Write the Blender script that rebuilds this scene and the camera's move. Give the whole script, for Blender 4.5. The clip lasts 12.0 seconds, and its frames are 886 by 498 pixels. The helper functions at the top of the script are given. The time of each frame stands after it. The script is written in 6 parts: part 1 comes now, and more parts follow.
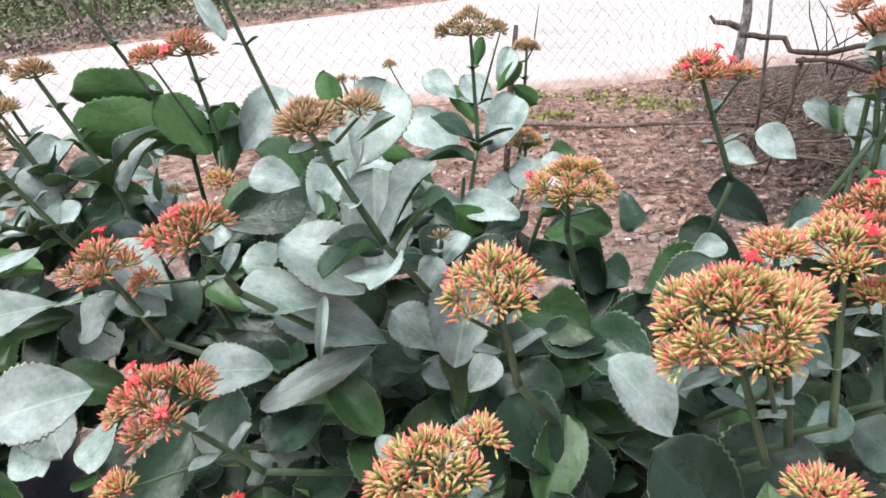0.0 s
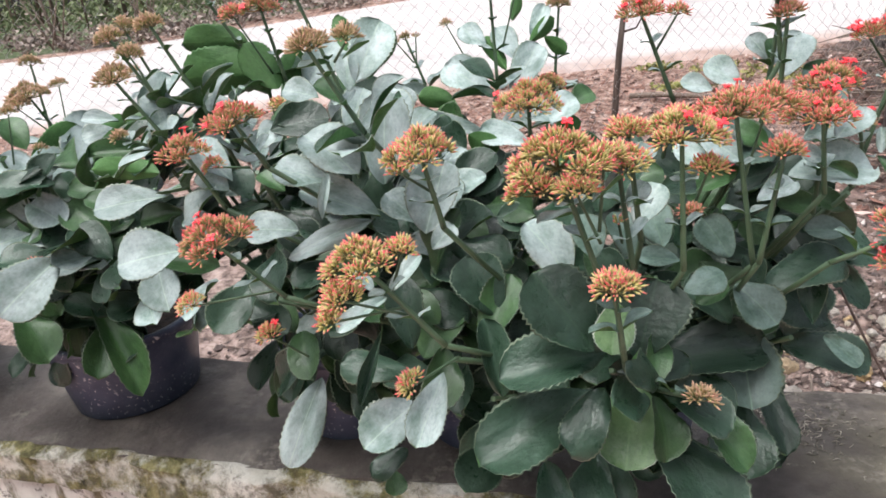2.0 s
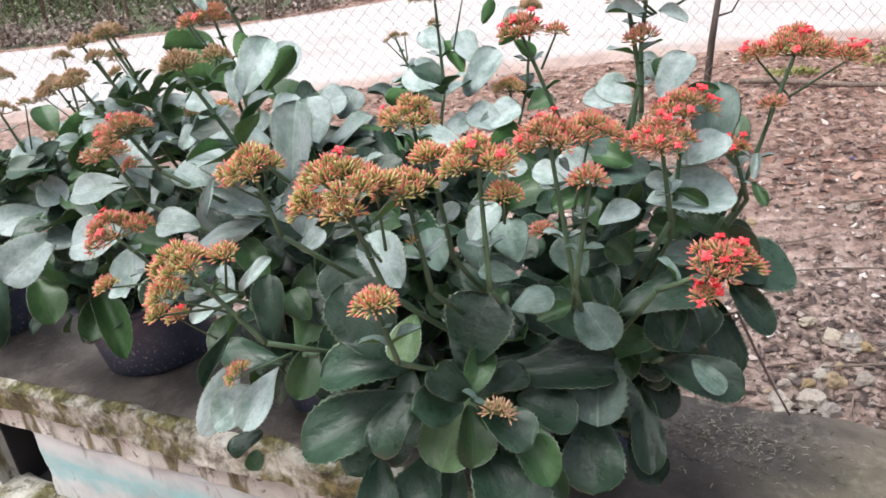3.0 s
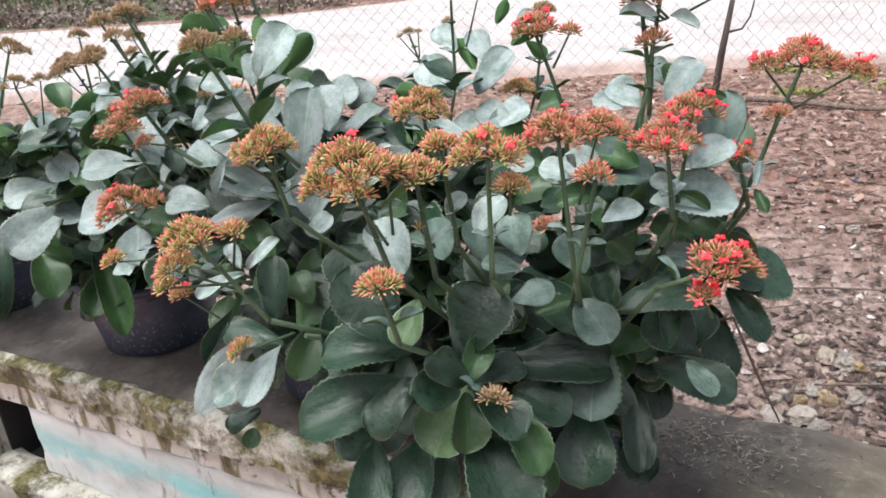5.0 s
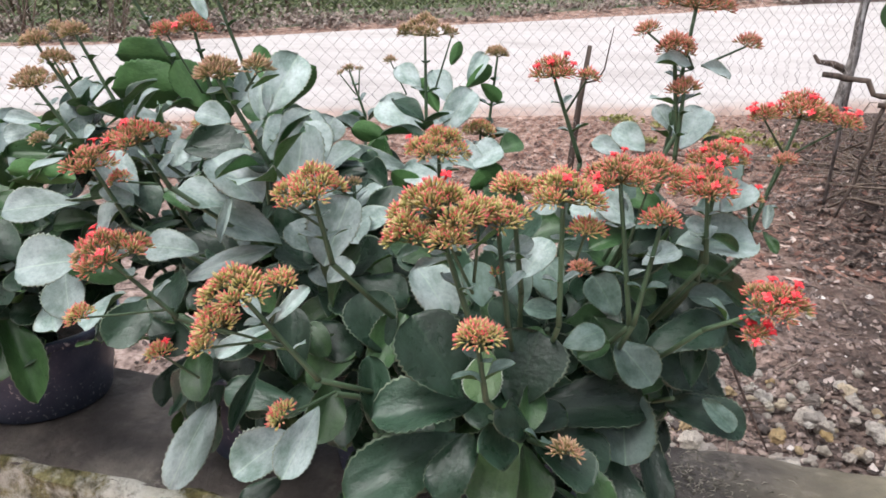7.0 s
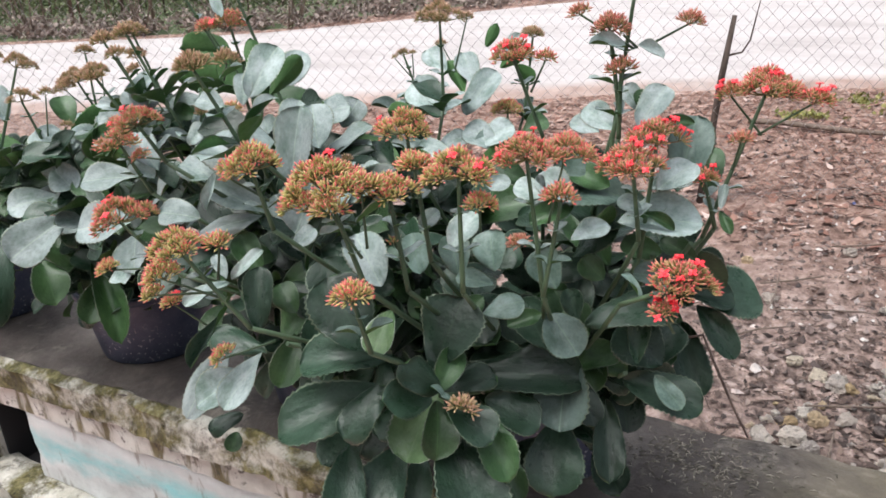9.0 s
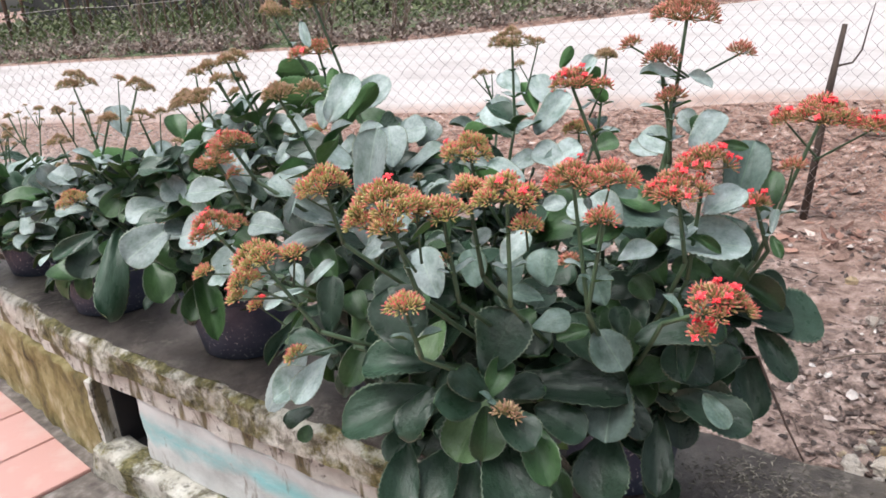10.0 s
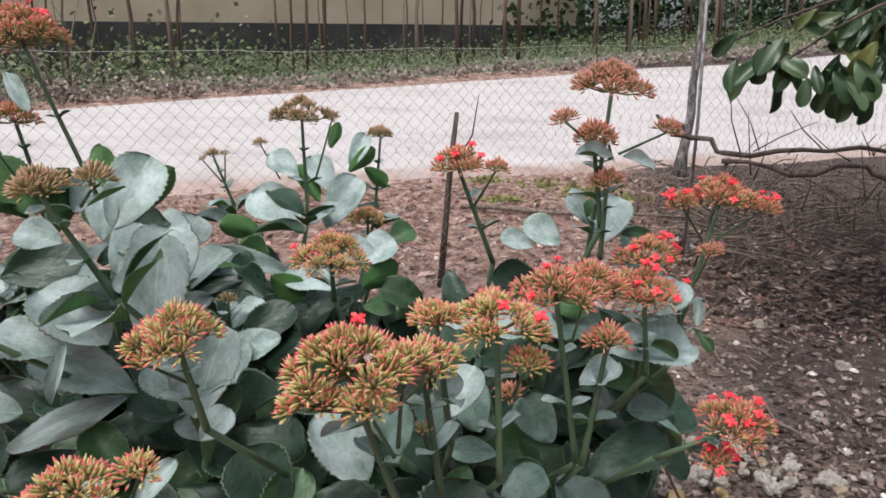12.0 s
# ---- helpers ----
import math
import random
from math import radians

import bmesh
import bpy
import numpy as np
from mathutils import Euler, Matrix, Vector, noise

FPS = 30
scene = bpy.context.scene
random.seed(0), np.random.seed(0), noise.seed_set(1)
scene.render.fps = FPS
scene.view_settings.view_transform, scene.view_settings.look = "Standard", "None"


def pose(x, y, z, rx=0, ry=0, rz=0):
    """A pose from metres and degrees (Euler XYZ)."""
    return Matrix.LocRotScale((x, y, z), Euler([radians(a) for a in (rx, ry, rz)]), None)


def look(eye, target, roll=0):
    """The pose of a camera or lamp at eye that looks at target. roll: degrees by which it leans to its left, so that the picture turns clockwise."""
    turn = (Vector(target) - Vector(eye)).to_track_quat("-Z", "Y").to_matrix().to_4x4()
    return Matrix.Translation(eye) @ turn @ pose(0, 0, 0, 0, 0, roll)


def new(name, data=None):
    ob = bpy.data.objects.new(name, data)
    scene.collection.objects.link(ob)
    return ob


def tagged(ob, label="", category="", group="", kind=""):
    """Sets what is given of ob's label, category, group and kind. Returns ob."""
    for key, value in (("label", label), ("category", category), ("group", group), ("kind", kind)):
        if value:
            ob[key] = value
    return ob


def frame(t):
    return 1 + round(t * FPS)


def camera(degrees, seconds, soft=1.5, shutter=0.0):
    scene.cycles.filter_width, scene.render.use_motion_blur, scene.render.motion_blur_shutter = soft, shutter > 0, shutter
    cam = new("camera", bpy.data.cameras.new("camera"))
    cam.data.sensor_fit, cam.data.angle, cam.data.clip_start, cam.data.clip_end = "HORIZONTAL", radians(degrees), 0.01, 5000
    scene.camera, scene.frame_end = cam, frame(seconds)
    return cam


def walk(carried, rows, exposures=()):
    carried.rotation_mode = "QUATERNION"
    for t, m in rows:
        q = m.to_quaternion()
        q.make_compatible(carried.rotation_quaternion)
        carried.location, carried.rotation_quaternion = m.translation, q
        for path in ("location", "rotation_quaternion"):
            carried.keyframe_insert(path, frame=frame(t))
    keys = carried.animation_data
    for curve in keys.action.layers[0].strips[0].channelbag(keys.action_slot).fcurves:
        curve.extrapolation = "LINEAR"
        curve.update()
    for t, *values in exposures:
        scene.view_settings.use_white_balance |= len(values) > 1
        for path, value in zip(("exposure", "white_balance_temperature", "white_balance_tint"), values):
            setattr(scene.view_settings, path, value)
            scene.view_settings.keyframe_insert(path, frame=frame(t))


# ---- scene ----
cam = camera(63.8, 12.0, soft=1.7)
PATH = [
    (0, (0.457, 0.349, 1.454), (-0.037, 2.152, 0.744), -4.1),
    (0.5, (0.555, 0.349, 1.455), (-0.044, 2.114, 0.731), -4.7),
    (1, (0.563, 0.29, 1.441), (-0.064, 2.03, 0.68), -6.5),
    (1.5, (0.599, 0.183, 1.432), (-0.13, 1.917, 0.753), -6.0),
    (2, (0.669, 0.187, 1.429), (-0.159, 1.851, 0.692), -6.4),
    (2.5, (0.842, 0.271, 1.448), (-0.161, 1.821, 0.679), -5.5),
    (3, (0.938, 0.295, 1.449), (-0.169, 1.777, 0.688), -7.0),
    (3.2, (0.955, 0.295, 1.438), (-0.108, 1.801, 0.663), -6.3),
    (4.8, (0.962, 0.281, 1.428), (-0.167, 1.771, 0.718), -4.4),
    (5, (0.943, 0.276, 1.441), (-0.163, 1.762, 0.688), -4.0),
    (5.5, (0.891, 0.253, 1.45), (-0.138, 1.793, 0.696), -3.0),
    (6, (0.828, 0.251, 1.453), (-0.072, 1.87, 0.7), -1.9),
    (6.5, (0.782, 0.236, 1.449), (-0.036, 1.908, 0.719), -0.0),
    (7, (0.737, 0.205, 1.441), (0.005, 1.943, 0.775), 0.1),
    (7.2, (0.717, 0.197, 1.429), (0.012, 1.932, 0.728), 0.4),
    (8.8, (0.938, 0.254, 1.442), (-0.145, 1.791, 0.762), -2.2),
    (9, (0.99, 0.268, 1.451), (-0.136, 1.76, 0.74), -3.1),
    (9.5, (1.058, 0.255, 1.458), (-0.207, 1.633, 0.752), -4.1),
    (10, (1.064, 0.256, 1.478), (-0.274, 1.583, 0.806), -4.4),
    (10.5, (1.012, 0.279, 1.5), (-0.285, 1.669, 0.879), -2.1),
    (11, (0.866, 0.311, 1.487), (-0.183, 1.912, 0.907), 0.0),
    (11.5, (0.679, 0.33, 1.467), (-0.048, 2.119, 0.946), -0.8),
    (12, (0.661, 0.327, 1.46), (0.254, 2.219, 0.955), -0.3),
]
walk(cam, [(t, look(eye, target, roll)) for t, eye, target, roll in PATH],
     [(t, stops, 6300, 10) for t, stops in ((0, 0.64), (0.5, 0.32), (1, 0.44), (1.5, 0.62), (2, 0.63), (3, 0.59), (5, 0.55), (7, 0.41), (9, 0.43), (10, 0.47), (10.5, 0.38), (11, 0.31), (11.5, 0.16), (12, 0.14))])

# ---- light ----
world = bpy.data.worlds.new("overcast_sky")
scene.world = world
world.use_nodes = True
wn = world.node_tree.nodes
sky = wn.new("ShaderNodeTexSky")
sky.sky_type, sky.sun_disc = "NISHITA", False
sky.sun_elevation, sky.sun_rotation = radians(66), radians(205)
sky.air_density, sky.dust_density, sky.ozone_density = 1.0, 6.0, 0.6
grey = wn.new("ShaderNodeHueSaturation")
grey.inputs["Saturation"].default_value = 0.42
world.node_tree.links.new(sky.outputs[0], grey.inputs["Color"])
world.node_tree.links.new(grey.outputs[0], wn["Background"].inputs[0])
wn["Background"].inputs[1].default_value = 0.15
sun = new("sun", bpy.data.lights.new("sun", "SUN"))
sun.data.energy, sun.data.angle, sun.data.color = 1.2, radians(40), (0.97, 0.985, 1.0)
sun.matrix_world = look((0, 0, 20), (0.9, 1.9, 14.0))
scene.view_settings.exposure = 0.6

# ---- materials ----
class Nodes:
    """A small builder for node materials."""

    def __init__(self, name, rough=0.6, spec=0.5, metal=0.0):
        self.mat = bpy.data.materials.new(name)
        self.mat.use_nodes = True
        self.t = self.mat.node_tree
        self.b = self.t.nodes["Principled BSDF"]
        self.b.inputs["Roughness"].default_value = rough
        self.b.inputs["Specular IOR Level"].default_value = spec
        self.b.inputs["Metallic"].default_value = metal
        self.co = self.t.nodes.new("ShaderNodeTexCoord")

    def link(self, a, b):
        self.t.links.new(a, b)

    def noise(self, scale, detail=4, rough=0.55, where="Object", stretch=None, kind="ShaderNodeTexNoise"):
        n = self.t.nodes.new(kind)
        n.inputs["Scale"].default_value = scale
        if kind == "ShaderNodeTexNoise":
            n.inputs["Detail"].default_value, n.inputs["Roughness"].default_value = detail, rough
        src = self.co.outputs[where]
        if stretch:
            m = self.t.nodes.new("ShaderNodeMapping")
            m.inputs["Scale"].default_value = stretch
            self.link(src, m.inputs[0])
            src = m.outputs[0]
        self.link(src, n.inputs["Vector"])
        return n.outputs["Fac"] if kind == "ShaderNodeTexNoise" else n.outputs["Distance"]

    def ramp(self, fac, *stops):
        r = self.t.nodes.new("ShaderNodeValToRGB")
        while len(r.color_ramp.elements) < len(stops):
            r.color_ramp.elements.new(0.5)
        for e, (p, c) in zip(r.color_ramp.elements, stops):
            e.position = p
            e.color = (*c, 1) if len(c) == 3 else (c[0], c[0], c[0], 1)
        self.link(fac, r.inputs[0])
        return r.outputs[0]

    def mix(self, fac, a, b, mode="MIX"):
        m = self.t.nodes.new("ShaderNodeMix")
        m.data_type, m.blend_type = "RGBA", mode
        for v, s in ((fac, m.inputs[0]), (a, m.inputs[6]), (b, m.inputs[7])):
            if isinstance(v, (int, float)):
                s.default_value = v
            elif isinstance(v, tuple):
                s.default_value = (*v, 1)
            else:
                self.link(v, s)
        return m.outputs[2]

    def random(self):
        return self.t.nodes.new("ShaderNodeObjectInfo").outputs["Random"]

    def island(self):
        return self.t.nodes.new("ShaderNodeNewGeometry").outputs["Random Per Island"]

    def color(self, c):
        if isinstance(c, tuple):
            self.b.inputs["Base Color"].default_value = (*c, 1)
        else:
            self.link(c, self.b.inputs["Base Color"])
        return self

    def rough(self, c):
        self.link(c, self.b.inputs["Roughness"])
        return self

    def bump(self, h, strength=0.3, dist=0.01):
        n = self.t.nodes.new("ShaderNodeBump")
        n.inputs["Strength"].default_value, n.inputs["Distance"].default_value = strength, dist
        self.link(h, n.inputs["Height"])
        self.link(n.outputs[0], self.b.inputs["Normal"])
        return self


def leaf_material(name, worn, bloom, rough, spec, lo=0.78, hi=1.22, low=0.32, high=0.62, rib=0.35, wet=False):
    """Leaf skin: a waxy bloom over a greener worn skin, a paler midrib, fine specks and, where wet, droplets."""
    m = Nodes(name, rough, spec)
    own = m.random()
    shift = m.t.nodes.new("ShaderNodeVectorMath")
    shift.operation = "MULTIPLY_ADD"
    m.link(own, shift.inputs[0])
    shift.inputs[1].default_value = (37.0, 19.0, 11.0)
    m.link(m.co.outputs["Object"], shift.inputs[2])
    sep = m.t.nodes.new("ShaderNodeSeparateXYZ")
    m.link(m.co.outputs["Object"], sep.inputs[0])

    def tex(scale, detail, r=0.55):
        n = m.t.nodes.new("ShaderNodeTexNoise")
        n.inputs["Scale"].default_value, n.inputs["Detail"].default_value, n.inputs["Roughness"].default_value = scale, detail, r
        m.link(shift.outputs[0], n.inputs["Vector"])
        return n.outputs["Fac"]

    side = m.t.nodes.new("ShaderNodeMath")
    side.operation = "ABSOLUTE"
    m.link(sep.outputs["X"], side.inputs[0])
    tone = m.ramp(own, (0.0, (lo,) * 3), (0.55, (1.0,) * 3), (1.0, (hi,) * 3))
    skin = m.ramp(tex(2.1, 7, 0.62), (low, worn), (high, bloom))
    blotch = m.ramp(tex(17, 6, 0.65), (0.3, (0.80,) * 3), (0.5, (1.0,) * 3), (0.75, (1.14,) * 3))
    tint = m.mix(1.0, m.mix(1.0, skin, tone, "MULTIPLY"), blotch, "MULTIPLY")
    vein = m.ramp(side.outputs[0], (0.0, (rib,) * 3), (0.022, (0,) * 3))
    pale = tuple(min(0.6, c * 1.25 + 0.03) for c in bloom)
    tint = m.mix(vein, tint, (pale[0] * 0.85, pale[1], pale[2] * 0.75))
    speck = m.ramp(tex(44, 3), (0.69, (0,) * 3), (0.77, (0.4,) * 3))
    scar = m.ramp(tex(9, 5, 0.7), (0.70, (0,) * 3), (0.76, (0.6,) * 3))
    tint = m.mix(speck, tint, pale)
    m.color(m.mix(scar, tint, (worn[0] * 0.7 + 0.01, worn[1] * 0.55, worn[2] * 0.5)))
    gloss = m.ramp(tex(4, 5), (0.3, (rough - 0.12,) * 3), (0.75, (rough + 0.14,) * 3))
    height = tex(8, 5)
    if wet:
        drop = m.t.nodes.new("ShaderNodeTexVoronoi")
        drop.inputs["Scale"].default_value = 30
        m.link(shift.outputs[0], drop.inputs["Vector"])
        bead = m.ramp(drop.outputs["Distance"], (0.0, (1,) * 3), (0.16, (0.6,) * 3), (0.2, (0,) * 3))
        some = m.ramp(tex(3, 3), (0.50, (0,) * 3), (0.56, (1,) * 3))
        bead = m.mix(1.0, bead, some, "MULTIPLY")
        gloss = m.mix(bead, gloss, (0.06, 0.06, 0.06))
        height = m.mix(bead, height, (1.0, 1.0, 1.0))
    m.rough(gloss)
    m.bump(height, 0.13, 0.04)
    return m.mat


M = {}
M["leaf"] = leaf_material("glaucous_leaf", (0.155, 0.23, 0.19), (0.42, 0.495, 0.482), 0.48, 0.4, 0.72, 1.22)
# greener, darker skin for low and inner leaves; part of their shade is painted in
M["leaf_dark"] = leaf_material("dark_green_leaf", (0.011, 0.031, 0.015), (0.038, 0.073, 0.047), 0.34, 0.40, 0.55, 1.45, rib=0.22, wet=True)
# mid tone between the two, mostly shade put into the colour of low leaves
M["leaf_mid"] = leaf_material("mid_green_leaf", (0.05, 0.095, 0.066), (0.165, 0.235, 0.205), 0.42, 0.42, 0.65, 1.3, wet=True)
M["leaf_under"] = leaf_material("leaf_underside", (0.05, 0.125, 0.036), (0.085, 0.185, 0.06), 0.55, 0.25, rib=0.3)
M["leaf_green"] = leaf_material("green_leaf", (0.022, 0.06, 0.019), (0.056, 0.118, 0.043), 0.38, 0.45, 0.6, 1.3, rib=0.3, wet=True)
M["leaf_fresh"] = leaf_material("fresh_leaf", (0.065, 0.135, 0.045), (0.14, 0.23, 0.10), 0.36, 0.45, 0.85, 1.15, wet=True)
M["leaf_rim"] = leaf_material("leaf_rim", (0.20, 0.26, 0.20), (0.36, 0.41, 0.34), 0.5, 0.4, rib=0.0)
M["dark_rim"] = leaf_material("dark_green_leaf_rim", (0.05, 0.085, 0.05), (0.15, 0.19, 0.13), 0.45, 0.4, rib=0.0)
m = Nodes("green_stem", 0.5)
m.color(m.ramp(m.noise(22, 4, stretch=(1, 1, 0.2)), (0.3, (0.045, 0.082, 0.042)), (0.7, (0.10, 0.162, 0.085))))
M["stem"] = m.mat
m = Nodes("flower_stalk", 0.55)
m.color(m.ramp(m.island(), (0.0, (0.10, 0.09, 0.035)), (0.5, (0.17, 0.17, 0.06)), (1.0, (0.22, 0.12, 0.06))))
M["stalk"] = m.mat


def bud_pair(key, body, tips):
    """Buds and their tips, at one stage of ripeness."""
    m = Nodes(key + "_bud", 0.55)
    m.color(m.ramp(m.island(), *body))
    M["bud_" + key] = m.mat
    m = Nodes(key + "_bud_tip", 0.5)
    m.color(m.ramp(m.island(), *tips))
    M["tip_" + key] = m.mat


bud_pair("young", ((0.0, (0.383, 0.416, 0.126)), (0.5, (0.552, 0.490, 0.171)), (1.0, (0.596, 0.426, 0.171))),
         ((0.0, (0.596, 0.536, 0.225)), (0.36, (0.641, 0.435, 0.225)), (0.58, (0.748, 0.231, 0.180)), (1.0, (0.748, 0.104, 0.126))))
bud_pair("ripe", ((0.0, (0.320, 0.287, 0.101)), (0.5, (0.463, 0.333, 0.144)), (1.0, (0.516, 0.278, 0.153))),
         ((0.0, (0.552, 0.379, 0.171)), (0.35, (0.659, 0.278, 0.189)), (0.7, (0.730, 0.148, 0.144)), (1.0, (0.748, 0.080, 0.089))))
bud_pair("rust", ((0.0, (0.30, 0.20, 0.105)), (0.5, (0.43, 0.25, 0.15)), (1.0, (0.50, 0.29, 0.16))),
         ((0.0, (0.50, 0.27, 0.16)), (0.6, (0.60, 0.22, 0.16)), (1.0, (0.64, 0.15, 0.124))))
bud_pair("faded", ((0.0, (0.27, 0.24, 0.105)), (0.5, (0.40, 0.29, 0.15)), (1.0, (0.47, 0.31, 0.20))),
         ((0.0, (0.42, 0.33, 0.16)), (0.5, (0.50, 0.32, 0.20)), (1.0, (0.56, 0.29, 0.21))))
m = Nodes("calyx", 0.55)
m.color(m.ramp(m.island(), (0.0, (0.19, 0.21, 0.062)), (0.5, (0.31, 0.30, 0.093)), (1.0, (0.41, 0.30, 0.118))))
M["calyx"] = m.mat
m = Nodes("red_petal", 0.45)
m.color(m.ramp(m.island(), (0.0, (0.80, 0.020, 0.035)), (0.7, (0.9, 0.035, 0.05)), (1.0, (0.88, 0.12, 0.12))))
M["petal"] = m.mat
m = Nodes("black_plastic", 0.42)
dust = m.mix(m.ramp(m.noise(7, 7, 0.65), (0.42, (0,) * 3), (0.70, (0.7,) * 3)), (0.034, 0.046, 0.082), (0.12, 0.14, 0.20))
flecks = m.mix(1.0, m.ramp(m.noise(120, 2), (0.62, (0,) * 3), (0.67, (0.8,) * 3)), m.ramp(m.noise(10, 3), (0.46, (0.08,) * 3), (0.6, (1,) * 3)), "MULTIPLY")
m.color(m.mix(flecks, dust, (0.50, 0.50, 0.52)))
m.rough(m.ramp(m.noise(9, 4), (0.3, (0.30,) * 3), (0.7, (0.6,) * 3))).bump(m.noise(50, 3), 0.1, 0.003)
M["pot"] = m.mat
m = Nodes("potting_soil", 0.9)
m.color(m.ramp(m.noise(60, 6), (0.3, (0.02, 0.014, 0.01)), (0.75, (0.09, 0.06, 0.045)))).bump(m.noise(90, 5), 0.8, 0.01)
M["potsoil"] = m.mat
# worn damp cement of the ledge's top
m = Nodes("damp_cement", 0.62)
base = m.ramp(m.noise(3.0, 9, 0.66), (0.36, (0.036, 0.029, 0.025)), (0.5, (0.105, 0.087, 0.077)), (0.64, (0.245, 0.212, 0.178)))
scuff = m.ramp(m.noise(9, 9, 0.75), (0.56, (0,) * 3), (0.68, (0.6,) * 3))
fleck = m.mix(1.0, m.ramp(m.noise(58, 6, 0.7), (0.50, (0,) * 3), (0.62, (0.6,) * 3)), m.ramp(m.noise(3.5, 5, 0.65), (0.50, (0.05,) * 3), (0.62, (1,) * 3)), "MULTIPLY")
sep = m.t.nodes.new("ShaderNodeSeparateXYZ")
m.link(m.co.outputs["Object"], sep.inputs[0])
east = m.t.nodes.new("ShaderNodeMath")
east.operation = "MULTIPLY_ADD"
m.link(m.noise(4.5, 7, 0.62), east.inputs[0])
east.inputs[1].default_value = 0.35
half = m.t.nodes.new("ShaderNodeMath")
half.operation = "MULTIPLY"
m.link(sep.outputs["X"], half.inputs[0])
half.inputs[1].default_value = 0.5
m.link(half.outputs[0], east.inputs[2])
lichen = m.ramp(m.noise(14, 8, 0.68), (0.3, (0.11, 0.094, 0.06)), (0.7, (0.25, 0.218, 0.152)))    # a dry olive crust past the plants
base = m.mix(m.ramp(east.outputs[0], (0.56, (0,) * 3), (0.7, (0.85,) * 3)), base, lichen)
m.color(m.mix(fleck, m.mix(scuff, base, (0.27, 0.24, 0.205)), (0.34, 0.305, 0.255)))
m.rough(m.ramp(m.noise(5, 6), (0.35, (0.34,) * 3), (0.65, (0.8,) * 3))).bump(m.noise(48, 8, 0.65), 0.6, 0.01)
M["cement"] = m.mat
# lime plaster with moss that has run down it and black mould
m = Nodes("mossy_plaster", 0.85)
white = m.ramp(m.noise(6, 8, 0.65), (0.3, (0.43, 0.42, 0.37)), (0.5, (0.65, 0.635, 0.58)), (0.7, (0.78, 0.77, 0.72)))
moss = m.ramp(m.noise(24, 7, 0.65), (0.3, (0.06, 0.05, 0.02)), (0.7, (0.22, 0.18, 0.075)))
runs = m.ramp(m.noise(13, 6, 0.6, stretch=(1, 1, 0.16)), (0.51, (0,) * 3), (0.58, (0.92,) * 3))
mould = m.ramp(m.noise(26, 8, 0.7), (0.55, (0,) * 3), (0.61, (0.85,) * 3))
body = m.mix(runs, white, moss)
m.color(m.mix(mould, body, (0.085, 0.066, 0.052))).bump(m.noise(40, 7), 0.6, 0.008)
M["plaster"] = m.mat
m = Nodes("moss_cap", 0.9)
lime = m.ramp(m.noise(12, 8, 0.7), (0.3, (0.36, 0.34, 0.28)), (0.48, (0.60, 0.575, 0.50)), (0.66, (0.80, 0.78, 0.72)))
moss = m.ramp(m.noise(34, 8, 0.72), (0.34, (0.03, 0.027, 0.013)), (0.48, (0.125, 0.112, 0.042)), (0.66, (0.32, 0.285, 0.13)))
body = m.mix(m.ramp(m.noise(3.4, 9, 0.72), (0.475, (0,) * 3), (0.55, (0.92,) * 3)), moss, lime)
grime = m.ramp(m.noise(19, 9, 0.75), (0.51, (0,) * 3), (0.62, (0.8,) * 3))
m.color(m.mix(grime, body, (0.10, 0.085, 0.055))).bump(m.noise(55, 8, 0.7), 0.9, 0.01)
M["cap"] = m.mat
m = Nodes("mossy_pier", 0.9)
runs = m.ramp(m.noise(7, 9, 0.66, stretch=(1.1, 1, 0.55)), (0.34, (0.085, 0.068, 0.033)), (0.45, (0.24, 0.20, 0.08)), (0.55, (0.39, 0.335, 0.165)), (0.68, (0.60, 0.55, 0.41)))
grime = m.ramp(m.noise(30, 8, 0.7), (0.56, (0,) * 3), (0.66, (0.6,) * 3))
m.color(m.mix(grime, runs, (0.09, 0.075, 0.05))).bump(m.noise(55, 8, 0.7), 0.8, 0.01)
M["pier"] = m.mat
m = Nodes("faded_turquoise_paint", 0.75)
sep = m.t.nodes.new("ShaderNodeSeparateXYZ")
m.link(m.co.outputs["Object"], sep.inputs[0])
wander = m.t.nodes.new("ShaderNodeMath")
wander.operation = "MULTIPLY_ADD"
m.link(m.noise(2.4, 6, 0.6), wander.inputs[0])
wander.inputs[1].default_value = 0.24
m.link(sep.outputs["Z"], wander.inputs[2])
chalk = m.ramp(m.noise(6, 8, 0.65), (0.3, (0.46, 0.48, 0.47)), (0.5, (0.64, 0.67, 0.66)), (0.7, (0.74, 0.77, 0.76)))
smear = m.ramp(wander.outputs[0], (0.395, (0,) * 3), (0.425, (0.75,) * 3), (0.445, (0.9,) * 3), (0.50, (0,) * 3))
thin = m.ramp(m.noise(7, 6, 0.65, stretch=(0.5, 1, 2)), (0.36, (0.15,) * 3), (0.56, (1,) * 3))
paint = m.mix(m.mix(1.0, smear, thin, "MULTIPLY"), chalk, (0.27, 0.62, 0.64))
drips = m.ramp(m.noise(17, 7, 0.65, stretch=(1, 1, 0.3)), (0.60, (0,) * 3), (0.68, (0.65,) * 3))
m.color(m.mix(drips, paint, (0.20, 0.165, 0.12))).bump(m.noise(50, 6), 0.4, 0.005)
M["paint"] = m.mat
m = Nodes("terracotta_tile", 0.55)
